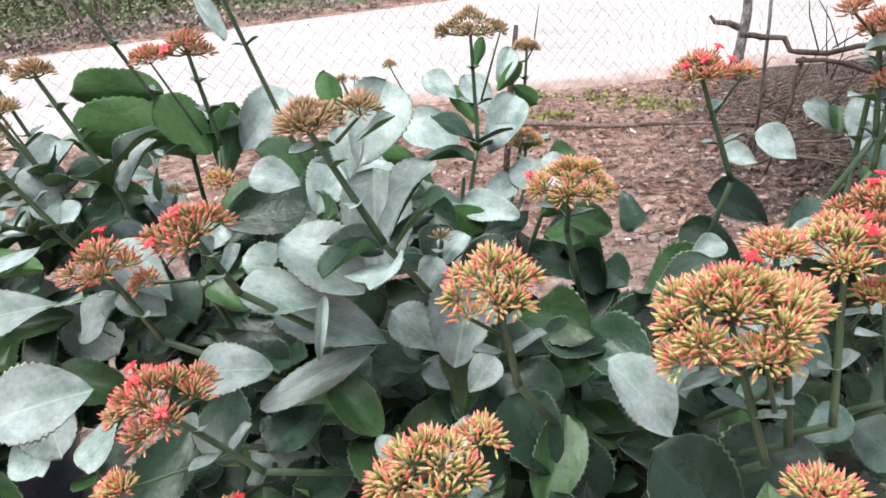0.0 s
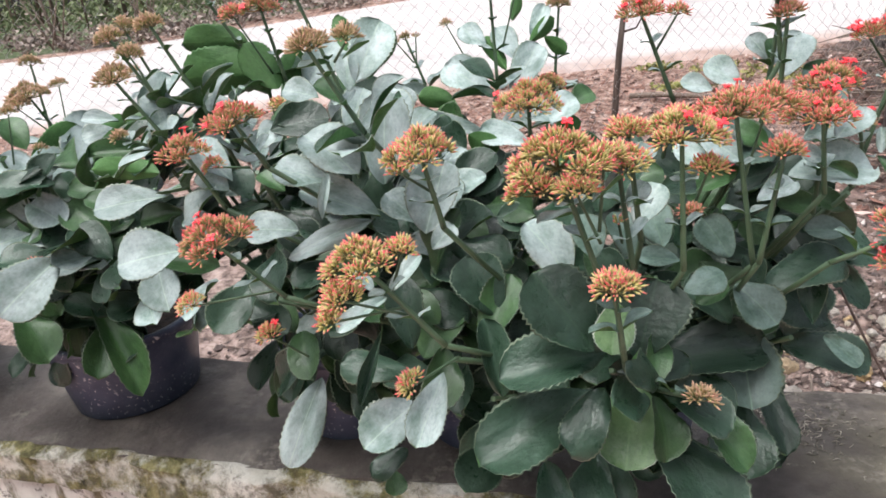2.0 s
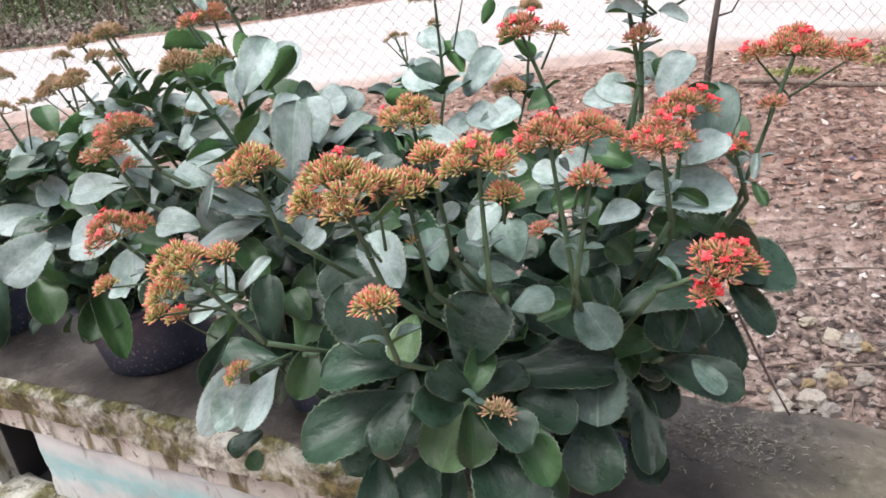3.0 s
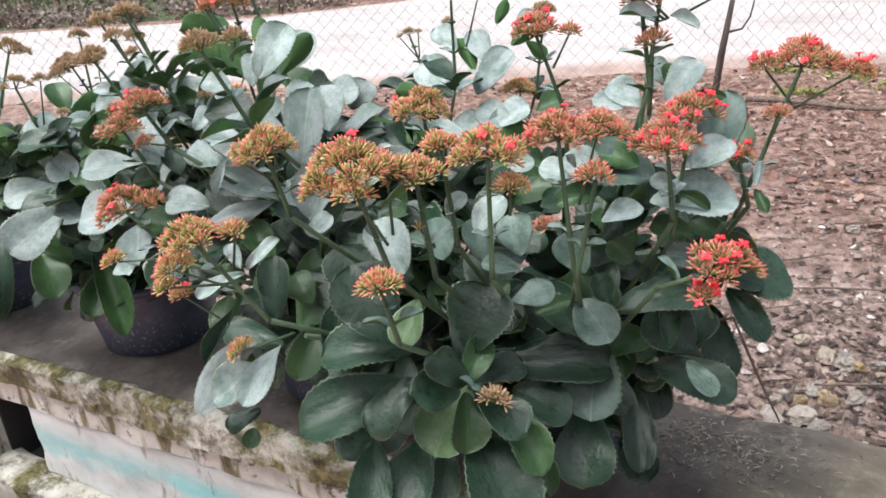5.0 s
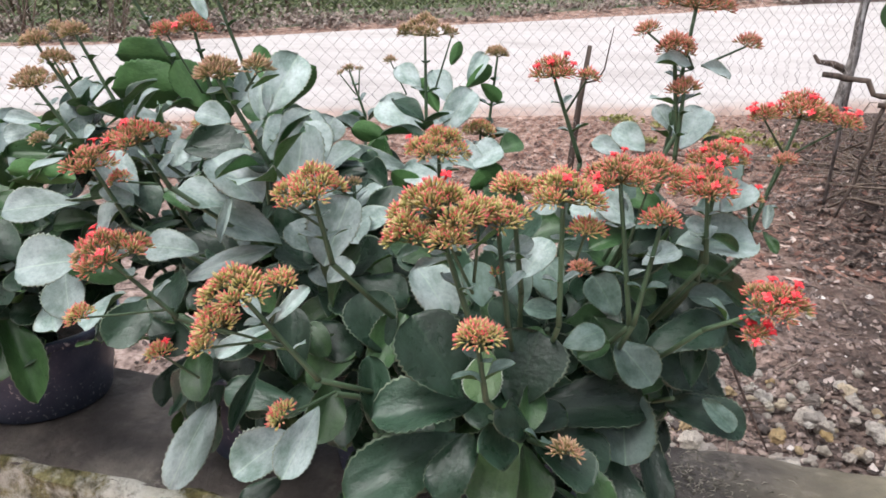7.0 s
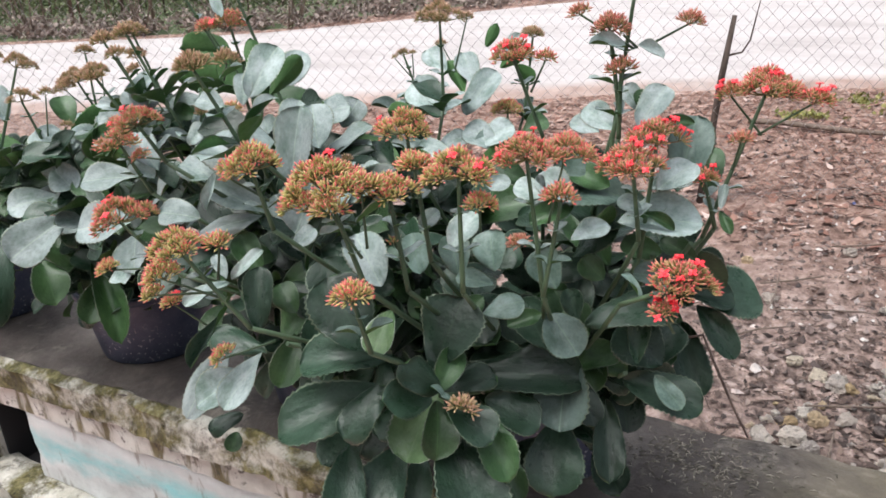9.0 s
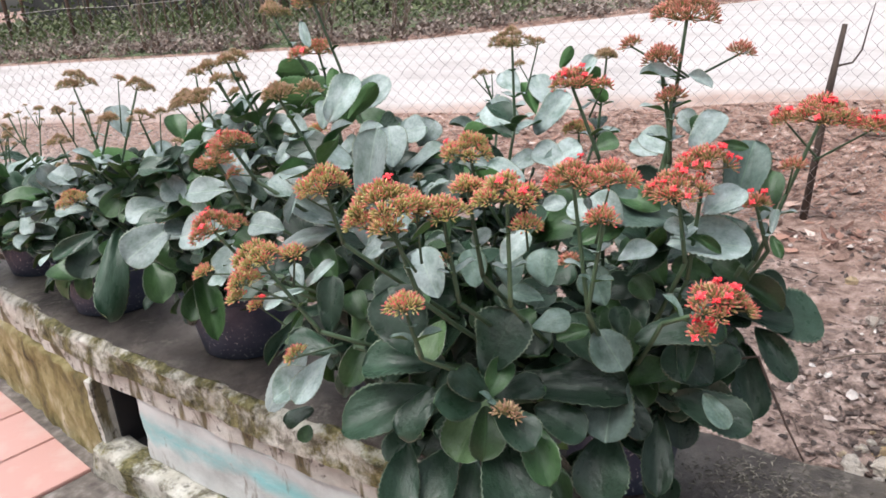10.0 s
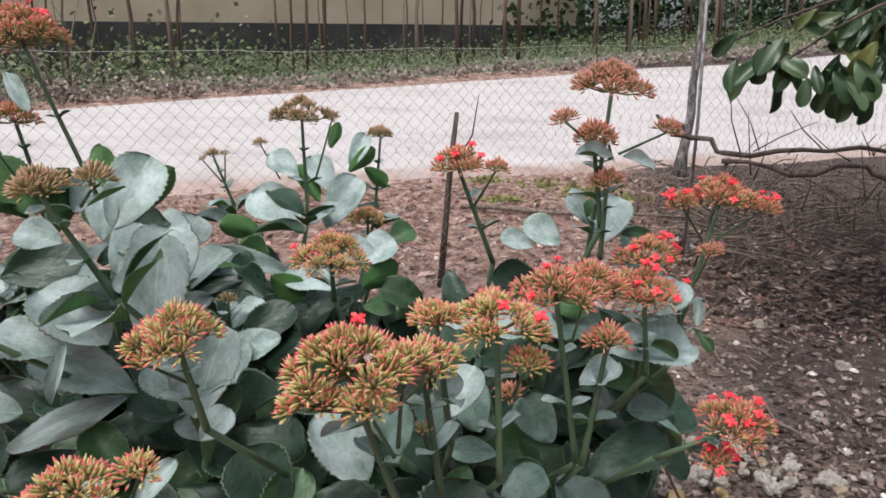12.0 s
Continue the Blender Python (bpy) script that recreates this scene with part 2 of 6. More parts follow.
m.color(m.mix(m.ramp(m.noise(6, 6), (0.5, (0,) * 3), (0.7, (0.6,) * 3)), m.ramp(m.random(), (0.0, (0.54, 0.30, 0.26)), (1.0, (0.60, 0.35, 0.31))), (0.62, 0.50, 0.46))).bump(m.noise(60, 5), 0.2, 0.003)
M["tile"] = m.mat
m = Nodes("grout", 0.9)
m.color(m.ramp(m.noise(20, 5), (0.3, (0.07, 0.058, 0.05)), (0.55, (0.17, 0.147, 0.13)), (0.75, (0.34, 0.31, 0.29))))
M["grout"] = m.mat
# bare earth: grey-brown clods by the wall, redder towards the road
m = Nodes("bare_earth", 0.92)
clod = m.ramp(m.noise(13, 8, 0.68), (0.33, (0.05, 0.035, 0.031)), (0.44, (0.23, 0.163, 0.138)), (0.55, (0.47, 0.345, 0.298)), (0.72, (0.72, 0.59, 0.53)))
red = m.ramp(m.noise(7, 9, 0.72), (0.34, (0.085, 0.044, 0.032)), (0.45, (0.235, 0.135, 0.101)), (0.55, (0.43, 0.282, 0.226)), (0.70, (0.66, 0.51, 0.45)))
sep = m.t.nodes.new("ShaderNodeSeparateXYZ")
m.link(m.co.outputs["Object"], sep.inputs[0])
far = m.t.nodes.new("ShaderNodeMath")
far.operation = "MULTIPLY_ADD"
m.link(sep.outputs["Y"], far.inputs[0])
far.inputs[1].default_value, far.inputs[2].default_value = 0.28, -0.8
blend = m.t.nodes.new("ShaderNodeMath")
blend.operation = "ADD"
m.link(far.outputs[0], blend.inputs[0])
m.link(m.ramp(m.noise(1.1, 4), (0.3, (0.0,) * 3), (0.7, (0.5,) * 3)), blend.inputs[1])
humus = m.ramp(m.noise(16, 8, 0.68), (0.3, (0.015, 0.010, 0.009)), (0.55, (0.07, 0.048, 0.04)), (0.74, (0.25, 0.19, 0.17)))
east = m.t.nodes.new("ShaderNodeMath")
east.operation = "MULTIPLY_ADD"
m.link(sep.outputs["X"], east.inputs[0])
east.inputs[1].default_value, east.inputs[2].default_value = 0.8, -1.0
patch = m.t.nodes.new("ShaderNodeMath")
patch.operation = "ADD"
m.link(east.outputs[0], patch.inputs[0])
m.link(m.ramp(m.noise(1.9, 7, 0.62), (0.3, (0.0,) * 3), (0.7, (0.9,) * 3)), patch.inputs[1])
soil = m.mix(m.ramp(blend.outputs[0], (0.2, (0,) * 3), (0.9, (1,) * 3)), clod, red)
m.color(m.mix(m.ramp(patch.outputs[0], (0.15, (0,) * 3), (0.75, (0.92,) * 3)), soil, humus)).bump(m.noise(34, 8, 0.7), 1.0, 0.03)
M["earth"] = m.mat
m = Nodes("pale_dirt_road", 0.9)
sep = m.t.nodes.new("ShaderNodeVectorMath")
sep.operation = "DOT_PRODUCT"
m.link(m.co.outputs["Object"], sep.inputs[0])
sep.inputs[1].default_value = (-0.0468, 0.09, 0.0)
across = m.t.nodes.new("ShaderNodeMath")
across.operation = "MULTIPLY_ADD"
m.link(m.noise(0.9, 7, 0.6), across.inputs[0])
across.inputs[1].default_value = 0.09
m.link(sep.outputs["Value"], across.inputs[2])
pale = m.ramp(m.noise(0.6, 9, 0.62, stretch=(1, 2.5, 1)), (0.32, (0.43, 0.39, 0.375)), (0.5, (0.53, 0.49, 0.475)), (0.7, (0.585, 0.545, 0.53)))
pink = m.ramp(m.noise(3, 8, 0.65), (0.3, (0.30, 0.21, 0.175)), (0.7, (0.52, 0.40, 0.35)))
edge = m.ramp(across.outputs[0], (0.0, (1,) * 3), (0.965, (1,) * 3), (1.0, (0,) * 3))
m.color(m.mix(edge, pale, pink)).bump(m.noise(9, 6), 0.3, 0.02)
M["road"] = m.mat
m = Nodes("grass_verge", 0.9)
m.color(m.mix(m.ramp(m.noise(0.9, 6), (0.32, (0,) * 3), (0.5, (1,) * 3)), m.ramp(m.noise(5, 7), (0.3, (0.13, 0.10, 0.08)), (0.7, (0.26, 0.21, 0.18))), m.ramp(m.noise(7, 7), (0.3, (0.06, 0.085, 0.04)), (0.7, (0.15, 0.19, 0.085))))).bump(m.noise(7, 6), 1.0, 0.1)
M["verge"] = m.mat
m = Nodes("pebble", 0.75)
m.color(m.mix(1.0, m.ramp(m.island(), (0.0, (0.06, 0.045, 0.042)), (0.35, (0.17, 0.125, 0.11)), (0.7, (0.32, 0.24, 0.21)), (0.9, (0.47, 0.38, 0.345)), (0.96, (0.62, 0.55, 0.51)), (1.0, (0.76, 0.71, 0.67))), m.ramp(m.noise(40, 5), (0.3, (0.7,) * 3), (0.7, (1.15,) * 3)), "MULTIPLY")).bump(m.noise(70, 5), 0.4, 0.01)
M["pebble"] = m.mat
m = Nodes("pale_rock", 0.85)
tint = m.ramp(m.random(), (0.0, (0.76, 0.69, 0.61)), (0.2, (0.62, 0.53, 0.46)), (0.4, (0.78, 0.71, 0.64)), (0.55, (0.2, 0.16, 0.145)), (0.7, (0.76, 0.68, 0.60)), (0.85, (0.64, 0.44, 0.20)), (1.0, (0.80, 0.76, 0.70)))
m.color(m.mix(m.ramp(m.noise(5, 8, 0.7), (0.55, (0,) * 3), (0.68, (0.85,) * 3)), tint, (0.16, 0.125, 0.105))).bump(m.noise(6, 8, 0.7), 0.8, 0.06)
M["rock"] = m.mat
m = Nodes("dead_litter", 0.85)
m.color(m.ramp(m.island(), (0.0, (0.03, 0.021, 0.018)), (0.5, (0.085, 0.057, 0.046)), (0.85, (0.18, 0.125, 0.10)), (1.0, (0.34, 0.265, 0.23))))
M["litter"] = m.mat
m = Nodes("pale_strand", 0.85)
m.color(m.ramp(m.island(), (0.0, (0.09, 0.08, 0.06)), (0.6, (0.26, 0.235, 0.19)), (1.0, (0.46, 0.42, 0.35))))
M["rootlet"] = m.mat
m = Nodes("dead_leaf", 0.8)
m.color(m.ramp(m.island(), (0.0, (0.05, 0.025, 0.02)), (0.4, (0.20, 0.095, 0.068)), (0.7, (0.36, 0.20, 0.15)), (0.9, (0.50, 0.34, 0.28)), (1.0, (0.68, 0.56, 0.50))))
M["dead_leaf"] = m.mat
m = Nodes("weed_leaf", 0.8, 0.2)
m.color(m.ramp(m.island(), (0.0, (0.12, 0.13, 0.04)), (0.6, (0.27, 0.27, 0.09)), (1.0, (0.42, 0.38, 0.16))))
M["weed"] = m.mat
m = Nodes("blue_plastic", 0.4)
m.color(m.ramp(m.noise(60, 3), (0.3, (0.05, 0.10, 0.34)), (0.7, (0.10, 0.20, 0.52))))
M["blue"] = m.mat
m = Nodes("galvanised_wire", 0.5, metal=0.6)
m.color(m.ramp(m.noise(3, 4), (0.3, (0.38, 0.34, 0.33)), (0.7, (0.52, 0.48, 0.47))))
M["wire"] = m.mat
m = Nodes("weathered_bark", 0.9)
m.color(m.ramp(m.noise(30, 6, stretch=(1, 1, 0.15)), (0.3, (0.035, 0.026, 0.022)), (0.7, (0.15, 0.11, 0.09)))).bump(m.noise(40, 6, stretch=(1, 1, 0.2)), 0.7, 0.01)
M["bark"] = m.mat
m = Nodes("plantation_bark", 0.9)
m.color(m.ramp(m.random(), (0.0, (0.055, 0.04, 0.033)), (0.6, (0.13, 0.08, 0.058)), (1.0, (0.27, 0.20, 0.155))))
M["trunk"] = m.mat
m = Nodes("dry_twig", 0.9)
m.color(m.ramp(m.noise(25, 5), (0.3, (0.10, 0.075, 0.06)), (0.7, (0.26, 0.20, 0.16))))
M["twig"] = m.mat
m = Nodes("shrub_leaf", 0.85, 0.15)
m.color(m.ramp(m.island(), (0.0, (0.085, 0.10, 0.06)), (0.5, (0.145, 0.18, 0.09)), (0.85, (0.20, 0.23, 0.12)), (1.0, (0.25, 0.25, 0.155))))
M["shrub"] = m.mat
m = Nodes("tree_leaf", 0.33)
m.color(m.ramp(m.random(), (0.0, (0.015, 0.036, 0.014)), (0.55, (0.04, 0.08, 0.03)), (0.85, (0.075, 0.12, 0.05)), (1.0, (0.17, 0.17, 0.04))))
M["tree_leaf"] = m.mat
m = Nodes("cream_wall", 0.85)
m.color(m.ramp(m.noise(0.5, 5), (0.3, (0.34, 0.285, 0.20)), (0.7, (0.45, 0.38, 0.285))))
M["cream"] = m.mat
m = Nodes("plain_render", 0.85)
m.color(m.ramp(m.noise(2, 5), (0.3, (0.30, 0.28, 0.25)), (0.7, (0.42, 0.40, 0.36)))).bump(m.noise(40, 5), 0.2, 0.004)
M["house"] = m.mat
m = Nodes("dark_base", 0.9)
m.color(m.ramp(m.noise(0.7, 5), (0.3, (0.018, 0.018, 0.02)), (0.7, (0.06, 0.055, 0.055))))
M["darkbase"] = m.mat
m = Nodes("thicket_leaf", 0.9, 0.1)
m.color(m.ramp(m.island(), (0.0, (0.012, 0.022, 0.012)), (0.6, (0.03, 0.05, 0.022)), (1.0, (0.06, 0.085, 0.035))))
M["thicket"] = m.mat
m = Nodes("dry_brush", 0.95, 0.1)
m.color(m.ramp(m.island(), (0.0, (0.13, 0.10, 0.085)), (0.5, (0.28, 0.225, 0.195)), (1.0, (0.44, 0.365, 0.32))))
M["brush"] = m.mat
m = Nodes("grey_wood", 0.9)
m.color(m.ramp(m.noise(17, 7, 0.68, stretch=(1, 1, 0.4)), (0.34, (0.045, 0.039, 0.036)), (0.5, (0.17, 0.152, 0.143)), (0.64, (0.40, 0.375, 0.36)))).bump(m.noise(40, 6, stretch=(1, 1, 0.2)), 0.7, 0.01)
M["greywood"] = m.mat
m = Nodes("dull_steel", 0.5, metal=0.5)
m.color(m.ramp(m.noise(18, 5), (0.35, (0.16, 0.14, 0.135)), (0.65, (0.38, 0.36, 0.36))))
M["steel"] = m.mat

# ---- building helpers ----
def mesh_of(name, bm, mats, smooth=False):
    me = bpy.data.meshes.new(name)
    bm.normal_update()
    bm.to_mesh(me)
    bm.free()
    for k in mats if isinstance(mats, (list, tuple)) else [mats]:
        me.materials.append(M[k])
    if smooth:
        me.polygons.foreach_set("use_smooth", [True] * len(me.polygons))
    return me


def worn(me):
    """Soft shading that keeps the sharp edges."""
    me.polygons.foreach_set("use_smooth", [True] * len(me.polygons))
    me.set_sharp_from_angle(angle=radians(52))


def part(name, bm, mats, parent=None, label="", smooth=False, at=None):
    """One mesh object, under a thing or a part. bm may be a mesh that is shared."""
    me = bm if isinstance(bm, bpy.types.Mesh) else mesh_of(name, bm, mats, smooth)
    ob = new(name, me)
    if parent:
        ob.parent = parent
    if at is not None:
        ob.matrix_basis = at
    return tagged(ob, label) if label else ob


def thing(name, at, label, category, group="", kind=""):
    ob = new(name)
    ob.matrix_basis = at
    ob.empty_display_size = 0.05
    return tagged(ob, label, category, group, kind)


def box(bm, x0, x1, y0, y1, z0, z1, bevel=0.0):
    r = bmesh.ops.create_cube(bm, size=1)
    bmesh.ops.scale(bm, vec=(x1 - x0, y1 - y0, z1 - z0), verts=r["verts"])
    bmesh.ops.translate(bm, vec=((x0 + x1) / 2, (y0 + y1) / 2, (z0 + z1) / 2), verts=r["verts"])
    if bevel:
        es = list({e for v in r["verts"] for e in v.link_edges})
        bmesh.ops.bevel(bm, geom=es, offset=bevel, segments=2, affect="EDGES")


def tube(bm, pts, radii, sides=6, mat=0, cap=True):
    """A tapered tube along points."""
    pts = [Vector(p) for p in pts]
    rings, side = [], None
    for i, p in enumerate(pts):
        d = (pts[min(i + 1, len(pts) - 1)] - pts[max(i - 1, 0)]).normalized()
        ref = side if side else (Vector((0, 0, 1)) if abs(d.z) < 0.9 else Vector((1, 0, 0)))
        side = (ref - d * ref.dot(d)).normalized()
        up = d.cross(side)
        r = radii[i] if isinstance(radii, (list, tuple)) else radii
        rings.append([bm.verts.new(p + side * (r * math.cos(2 * math.pi * k / sides)) + up * (r * math.sin(2 * math.pi * k / sides))) for k in range(sides)])
    for a, b in zip(rings, rings[1:]):
        for k in range(sides):
            f = bm.faces.new((a[k], a[(k + 1) % sides], b[(k + 1) % sides], b[k]))
            f.material_index, f.smooth = mat, True
    if cap:
        for ring in (rings[0][::-1], rings[-1]):
            bm.faces.new(ring).material_index = mat


def curve(a, b, sag, n=7):
    """Points from a to b on an arc whose middle is pushed by sag."""
    a, b, sag = Vector(a), Vector(b), Vector(sag)
    return [a.lerp(b, i / n) + sag * (4 * (i / n) * (1 - i / n)) for i in range(n + 1)]


# ---- the low wall ----
LEDGE, TURN = 0.60, pose(0, 1.025, 0, 0, 0, 8.75)     # its front edge runs along local x
rng = random.Random(4)


def rough_slab(x0, x1, y0, y1, z0, z1, nx, ny, wear, seed):
    """A closed slab whose top and edges are slightly uneven."""
    bm = bmesh.new()
    g = [[bm.verts.new((x0 + (x1 - x0) * i / nx, y0 + (y1 - y0) * j / ny, z1)) for j in range(ny + 1)] for i in range(nx + 1)]
    for i in range(nx):
        for j in range(ny):
            bm.faces.new((g[i][j], g[i + 1][j], g[i + 1][j + 1], g[i][j + 1]))
    r = bmesh.ops.extrude_face_region(bm, geom=bm.faces[:])
    down = [v for v in r["geom"] if isinstance(v, bmesh.types.BMVert)]
    bmesh.ops.translate(bm, vec=(0, 0, z0 - z1), verts=down)
    bmesh.ops.recalc_face_normals(bm, faces=bm.faces[:])
    for k in range(1, max(2, int((z1 - z0) / 0.022))):
        bmesh.ops.bisect_plane(bm, geom=bm.verts[:] + bm.edges[:] + bm.faces[:], plane_co=(0, 0, z1 - 0.022 * k), plane_no=(0, 0, 1))
    for v in bm.verts:
        n = noise.fractal(v.co * 7 + Vector((seed, 0, 0)), 0.7, 2.1, 4)
        fine = noise.fractal(v.co * 38 + Vector((0, seed, 0)), 0.7, 2.1, 3)
        edge = min(v.co.y - y0, y1 - v.co.y) < 1e-4
        top = v.co.z > z1 - 1e-4
        if top:
            v.co.z += wear * 0.35 * n - (wear * (0.8 + 0.5 * fine) if edge else 0)
        if edge:
            v.co.y += wear * (n + 0.35 * fine)
    return bm


wall = thing("wall_low", TURN, "low rendered parapet wall with mossy flaking plaster", "wall", kind="structure")
for x0, x1, z0, z1 in ((-2.45, -1.17, -0.2, 0.535), (-1.17, -1.142, -0.2, 0.535), (-0.938, 3.2, -0.2, 0.535), (-1.142, -0.938, 0.43, 0.535), (-1.142, -0.938, -0.2, 0.15)):
    part("core", rough_slab(x0, x1, 0.042, 0.33, z0, z1, max(4, int(14 * (x1 - x0))), 4, 0.006, 3), "plaster", wall, "mouldy whitewashed wall body")
part("ledge_top", rough_slab(-2.48, 3.25, 0.004, 0.37, 0.555, LEDGE, 150, 9, 0.008, 9), "cement", wall, "damp grey cement ledge")
part("cap_edge", rough_slab(-2.49, 3.26, -0.018, 0.03, 0.513, LEDGE - 0.006, 220, 2, 0.016, 5), "cap", wall, "moss-grown chipped cement lip")
part("under_band", rough_slab(-2.46, 3.2, 0.006, 0.06, 0.43, 0.511, 160, 2, 0.010, 15), "plaster", wall, "stained plaster band under the lip")
part("pier", rough_slab(-2.46, -1.172, -0.006, 0.05, 0.0, 0.43, 80, 3, 0.014, 25), "pier", wall, "pier streaked with yellowish moss")
part("jamb", rough_slab(-1.171, -1.143, -0.008, 0.06, 0.155, 0.43, 3, 4, 0.007, 55), "plaster", wall, "whitewashed edge of the pier")
part("painted_panel", rough_slab(-0.937, 3.2, 0.018, 0.05, 0.205, 0.425, 120, 2, 0.008, 35), "paint", wall, "faded turquoise and white painted panel")
part("plinth", rough_slab(-1.165, 3.2, -0.045, 0.06, -0.1, 0.20, 140, 5, 0.013, 45), "cap", wall, "mossy projecting plinth")
for piece in wall.children:
    for v in piece.data.vertices:
        if v.co.x < -1.17:                      # past the pier the wall turns away from the terrace
            v.co.y += (-1.17 - v.co.x) * 0.115
    worn(piece.data)
# dark back and added side boards put the recess's shade into their colour
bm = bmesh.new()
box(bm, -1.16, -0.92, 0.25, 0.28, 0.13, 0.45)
part("recess_back", bm, "darkbase", wall, "back of the recess, darkened in place of shade")
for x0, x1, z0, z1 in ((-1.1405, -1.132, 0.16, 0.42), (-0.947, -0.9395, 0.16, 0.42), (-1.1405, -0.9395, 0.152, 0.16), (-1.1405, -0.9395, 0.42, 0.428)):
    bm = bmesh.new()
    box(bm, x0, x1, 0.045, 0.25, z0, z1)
    part("recess_lining", bm, "darkbase", wall, "added dark board standing in for the recess's shade")

# ---- the tiled floor on the camera's side ----
bm = bmesh.new()
box(bm, -30, -1.17, -40, 0.16, -0.12, 0.092)
box(bm, -1.17, 30, -40, 0.02, -0.12, 0.092)
floor = part("floor", bm, "grout")
tagged(floor, "terrace floor bed with dirty grey joints", "floor", kind="structure")
floor.matrix_basis = TURN
bm = bmesh.new()
box(bm, -0.146, 0.146, -0.146, 0.146, 0.084, 0.104, 0.003)
tile_mesh = mesh_of("tile", bm, "tile")
LAID = pose(-1.21, -0.04, 0, 0, 0, -6.5)        # the corner from which the tiles are laid
for i in range(-14, 10):
    for j in range(0 if i >= 0 else 1, 11):
        part("tile", tile_mesh, None, floor, at=LAID @ pose(-0.15 - 0.3 * i, -0.15 - 0.3 * j, 0, 0, 0, rng.uniform(-0.3, 0.3)))


# ---- ground, road and verge ----
def rise(x, y):
    """Height of the ground: flat by the wall, climbing across the road to a bank."""
    v = y - 0.52 * x - 9.9
    top = min(1.9, max(0.45, 0.98 + 0.06 * (x + 4)))
    if v <= 0:
        z = 0.0
    elif v < 9:
        z = v / 9 * top
    else:
        z = top + 0.25 * (1 - math.exp(-(v - 9))) + 0.035 * (v - 9)
    return min(z, 4.0)


def bumps(x, y):
    """Clods and hollows of the earth."""
    return 0.035 * noise.fractal(Vector((x * 2.6, y * 2.6, 1.7)), 0.8, 2.1, 5) + 0.016 * noise.fractal(Vector((x * 13, y * 13, 4.2)), 0.6, 2.1, 4)


def sheet(name, xs, ys, lift, mats, rough=False):
    bm = bmesh.new()
    g = []
    for x in xs:
        col = []
        for y in ys:
            z = rise(x, y) + lift - (0.25 if y < 1.2 else 0.0)
            if rough:
                z += bumps(x, y) if y < 0.52 * x + 9.5 else -0.03
            col.append(bm.verts.new((x, y, z)))
        g.append(col)
    for a, b in zip(g, g[1:]):
        for j in range(len(ys) - 1):
            bm.faces.new((a[j], b[j], b[j + 1], a[j + 1])).smooth = True
    return bm


def steps(*runs):
    out = []
    for a, b, n in runs:
        out += [a + (b - a) * i / n for i in range(n)]
    return out + [runs[-1][1]]


ground = part("ground", sheet("ground", steps((-400, -12, 12), (-12, -1.5, 40), (-1.5, 3, 250), (3, 14, 60), (14, 400, 12)),
                              steps((-500, -0.5, 8), (-0.5, 1.25, 4), (1.25, 4.6, 190), (4.6, 12, 90), (12, 40, 50), (40, 800, 16)), 0.0, "earth", True), "earth")
tagged(ground, "bare grey-brown earth strewn with pebbles and litter", "ground", kind="structure")


def band(v0, v1, lift, nx=140, nv=24, x0=-60, x1=70, wob=0.35):
    """A strip of ground between two distances from the near side of the road."""
    bm = bmesh.new()
    g = []
    for i in range(nx + 1):
        x = x0 + (x1 - x0) * i / nx
        col = []
        for j in range(nv + 1):
            k = j / nv
            v = v0 + (v1 - v0) * k + wob * noise.noise(Vector((x * 0.35, 3 * k, 5.1))) * (abs(2 * k - 1) ** 4)
            y = v + 0.52 * x + 9.9
            col.append(bm.verts.new((x, y, rise(x, y) + (lift if 0 < j < nv else -0.06))))
        g.append(col)
    for a, b in zip(g, g[1:]):
        for j in range(nv):
            bm.faces.new((a[j], b[j], b[j + 1], a[j + 1])).smooth = True
    return bm


tagged(part("road", band(0.0, 9.0, 0.012), "road"), "wide pale dusty dirt road", "road", kind="structure")
tagged(part("verge", band(9.3, 60, 0.06, 120, 40), "verge"), "grassy verge with bare soil beyond the road", "verge", kind="structure")


# ---- unseen house added behind the terrace, closing the camera's back and blocking sky light ----
bm = bmesh.new()
box(bm, -9, 9, -5.4, -5.2, 0.0, 3.0)
tagged(part("wall_house", bm, "house"), "plain unseen wall added behind the terrace to block sky light", "wall", kind="structure").matrix_basis = TURN
bm = bmesh.new()
box(bm, -9.3, 9.3, -9.0, -4.6, 3.0, 3.12)
tagged(part("roof", bm, "house"), "plain unseen slab added over that wall to block sky light", "roof", kind="structure").matrix_basis = TURN

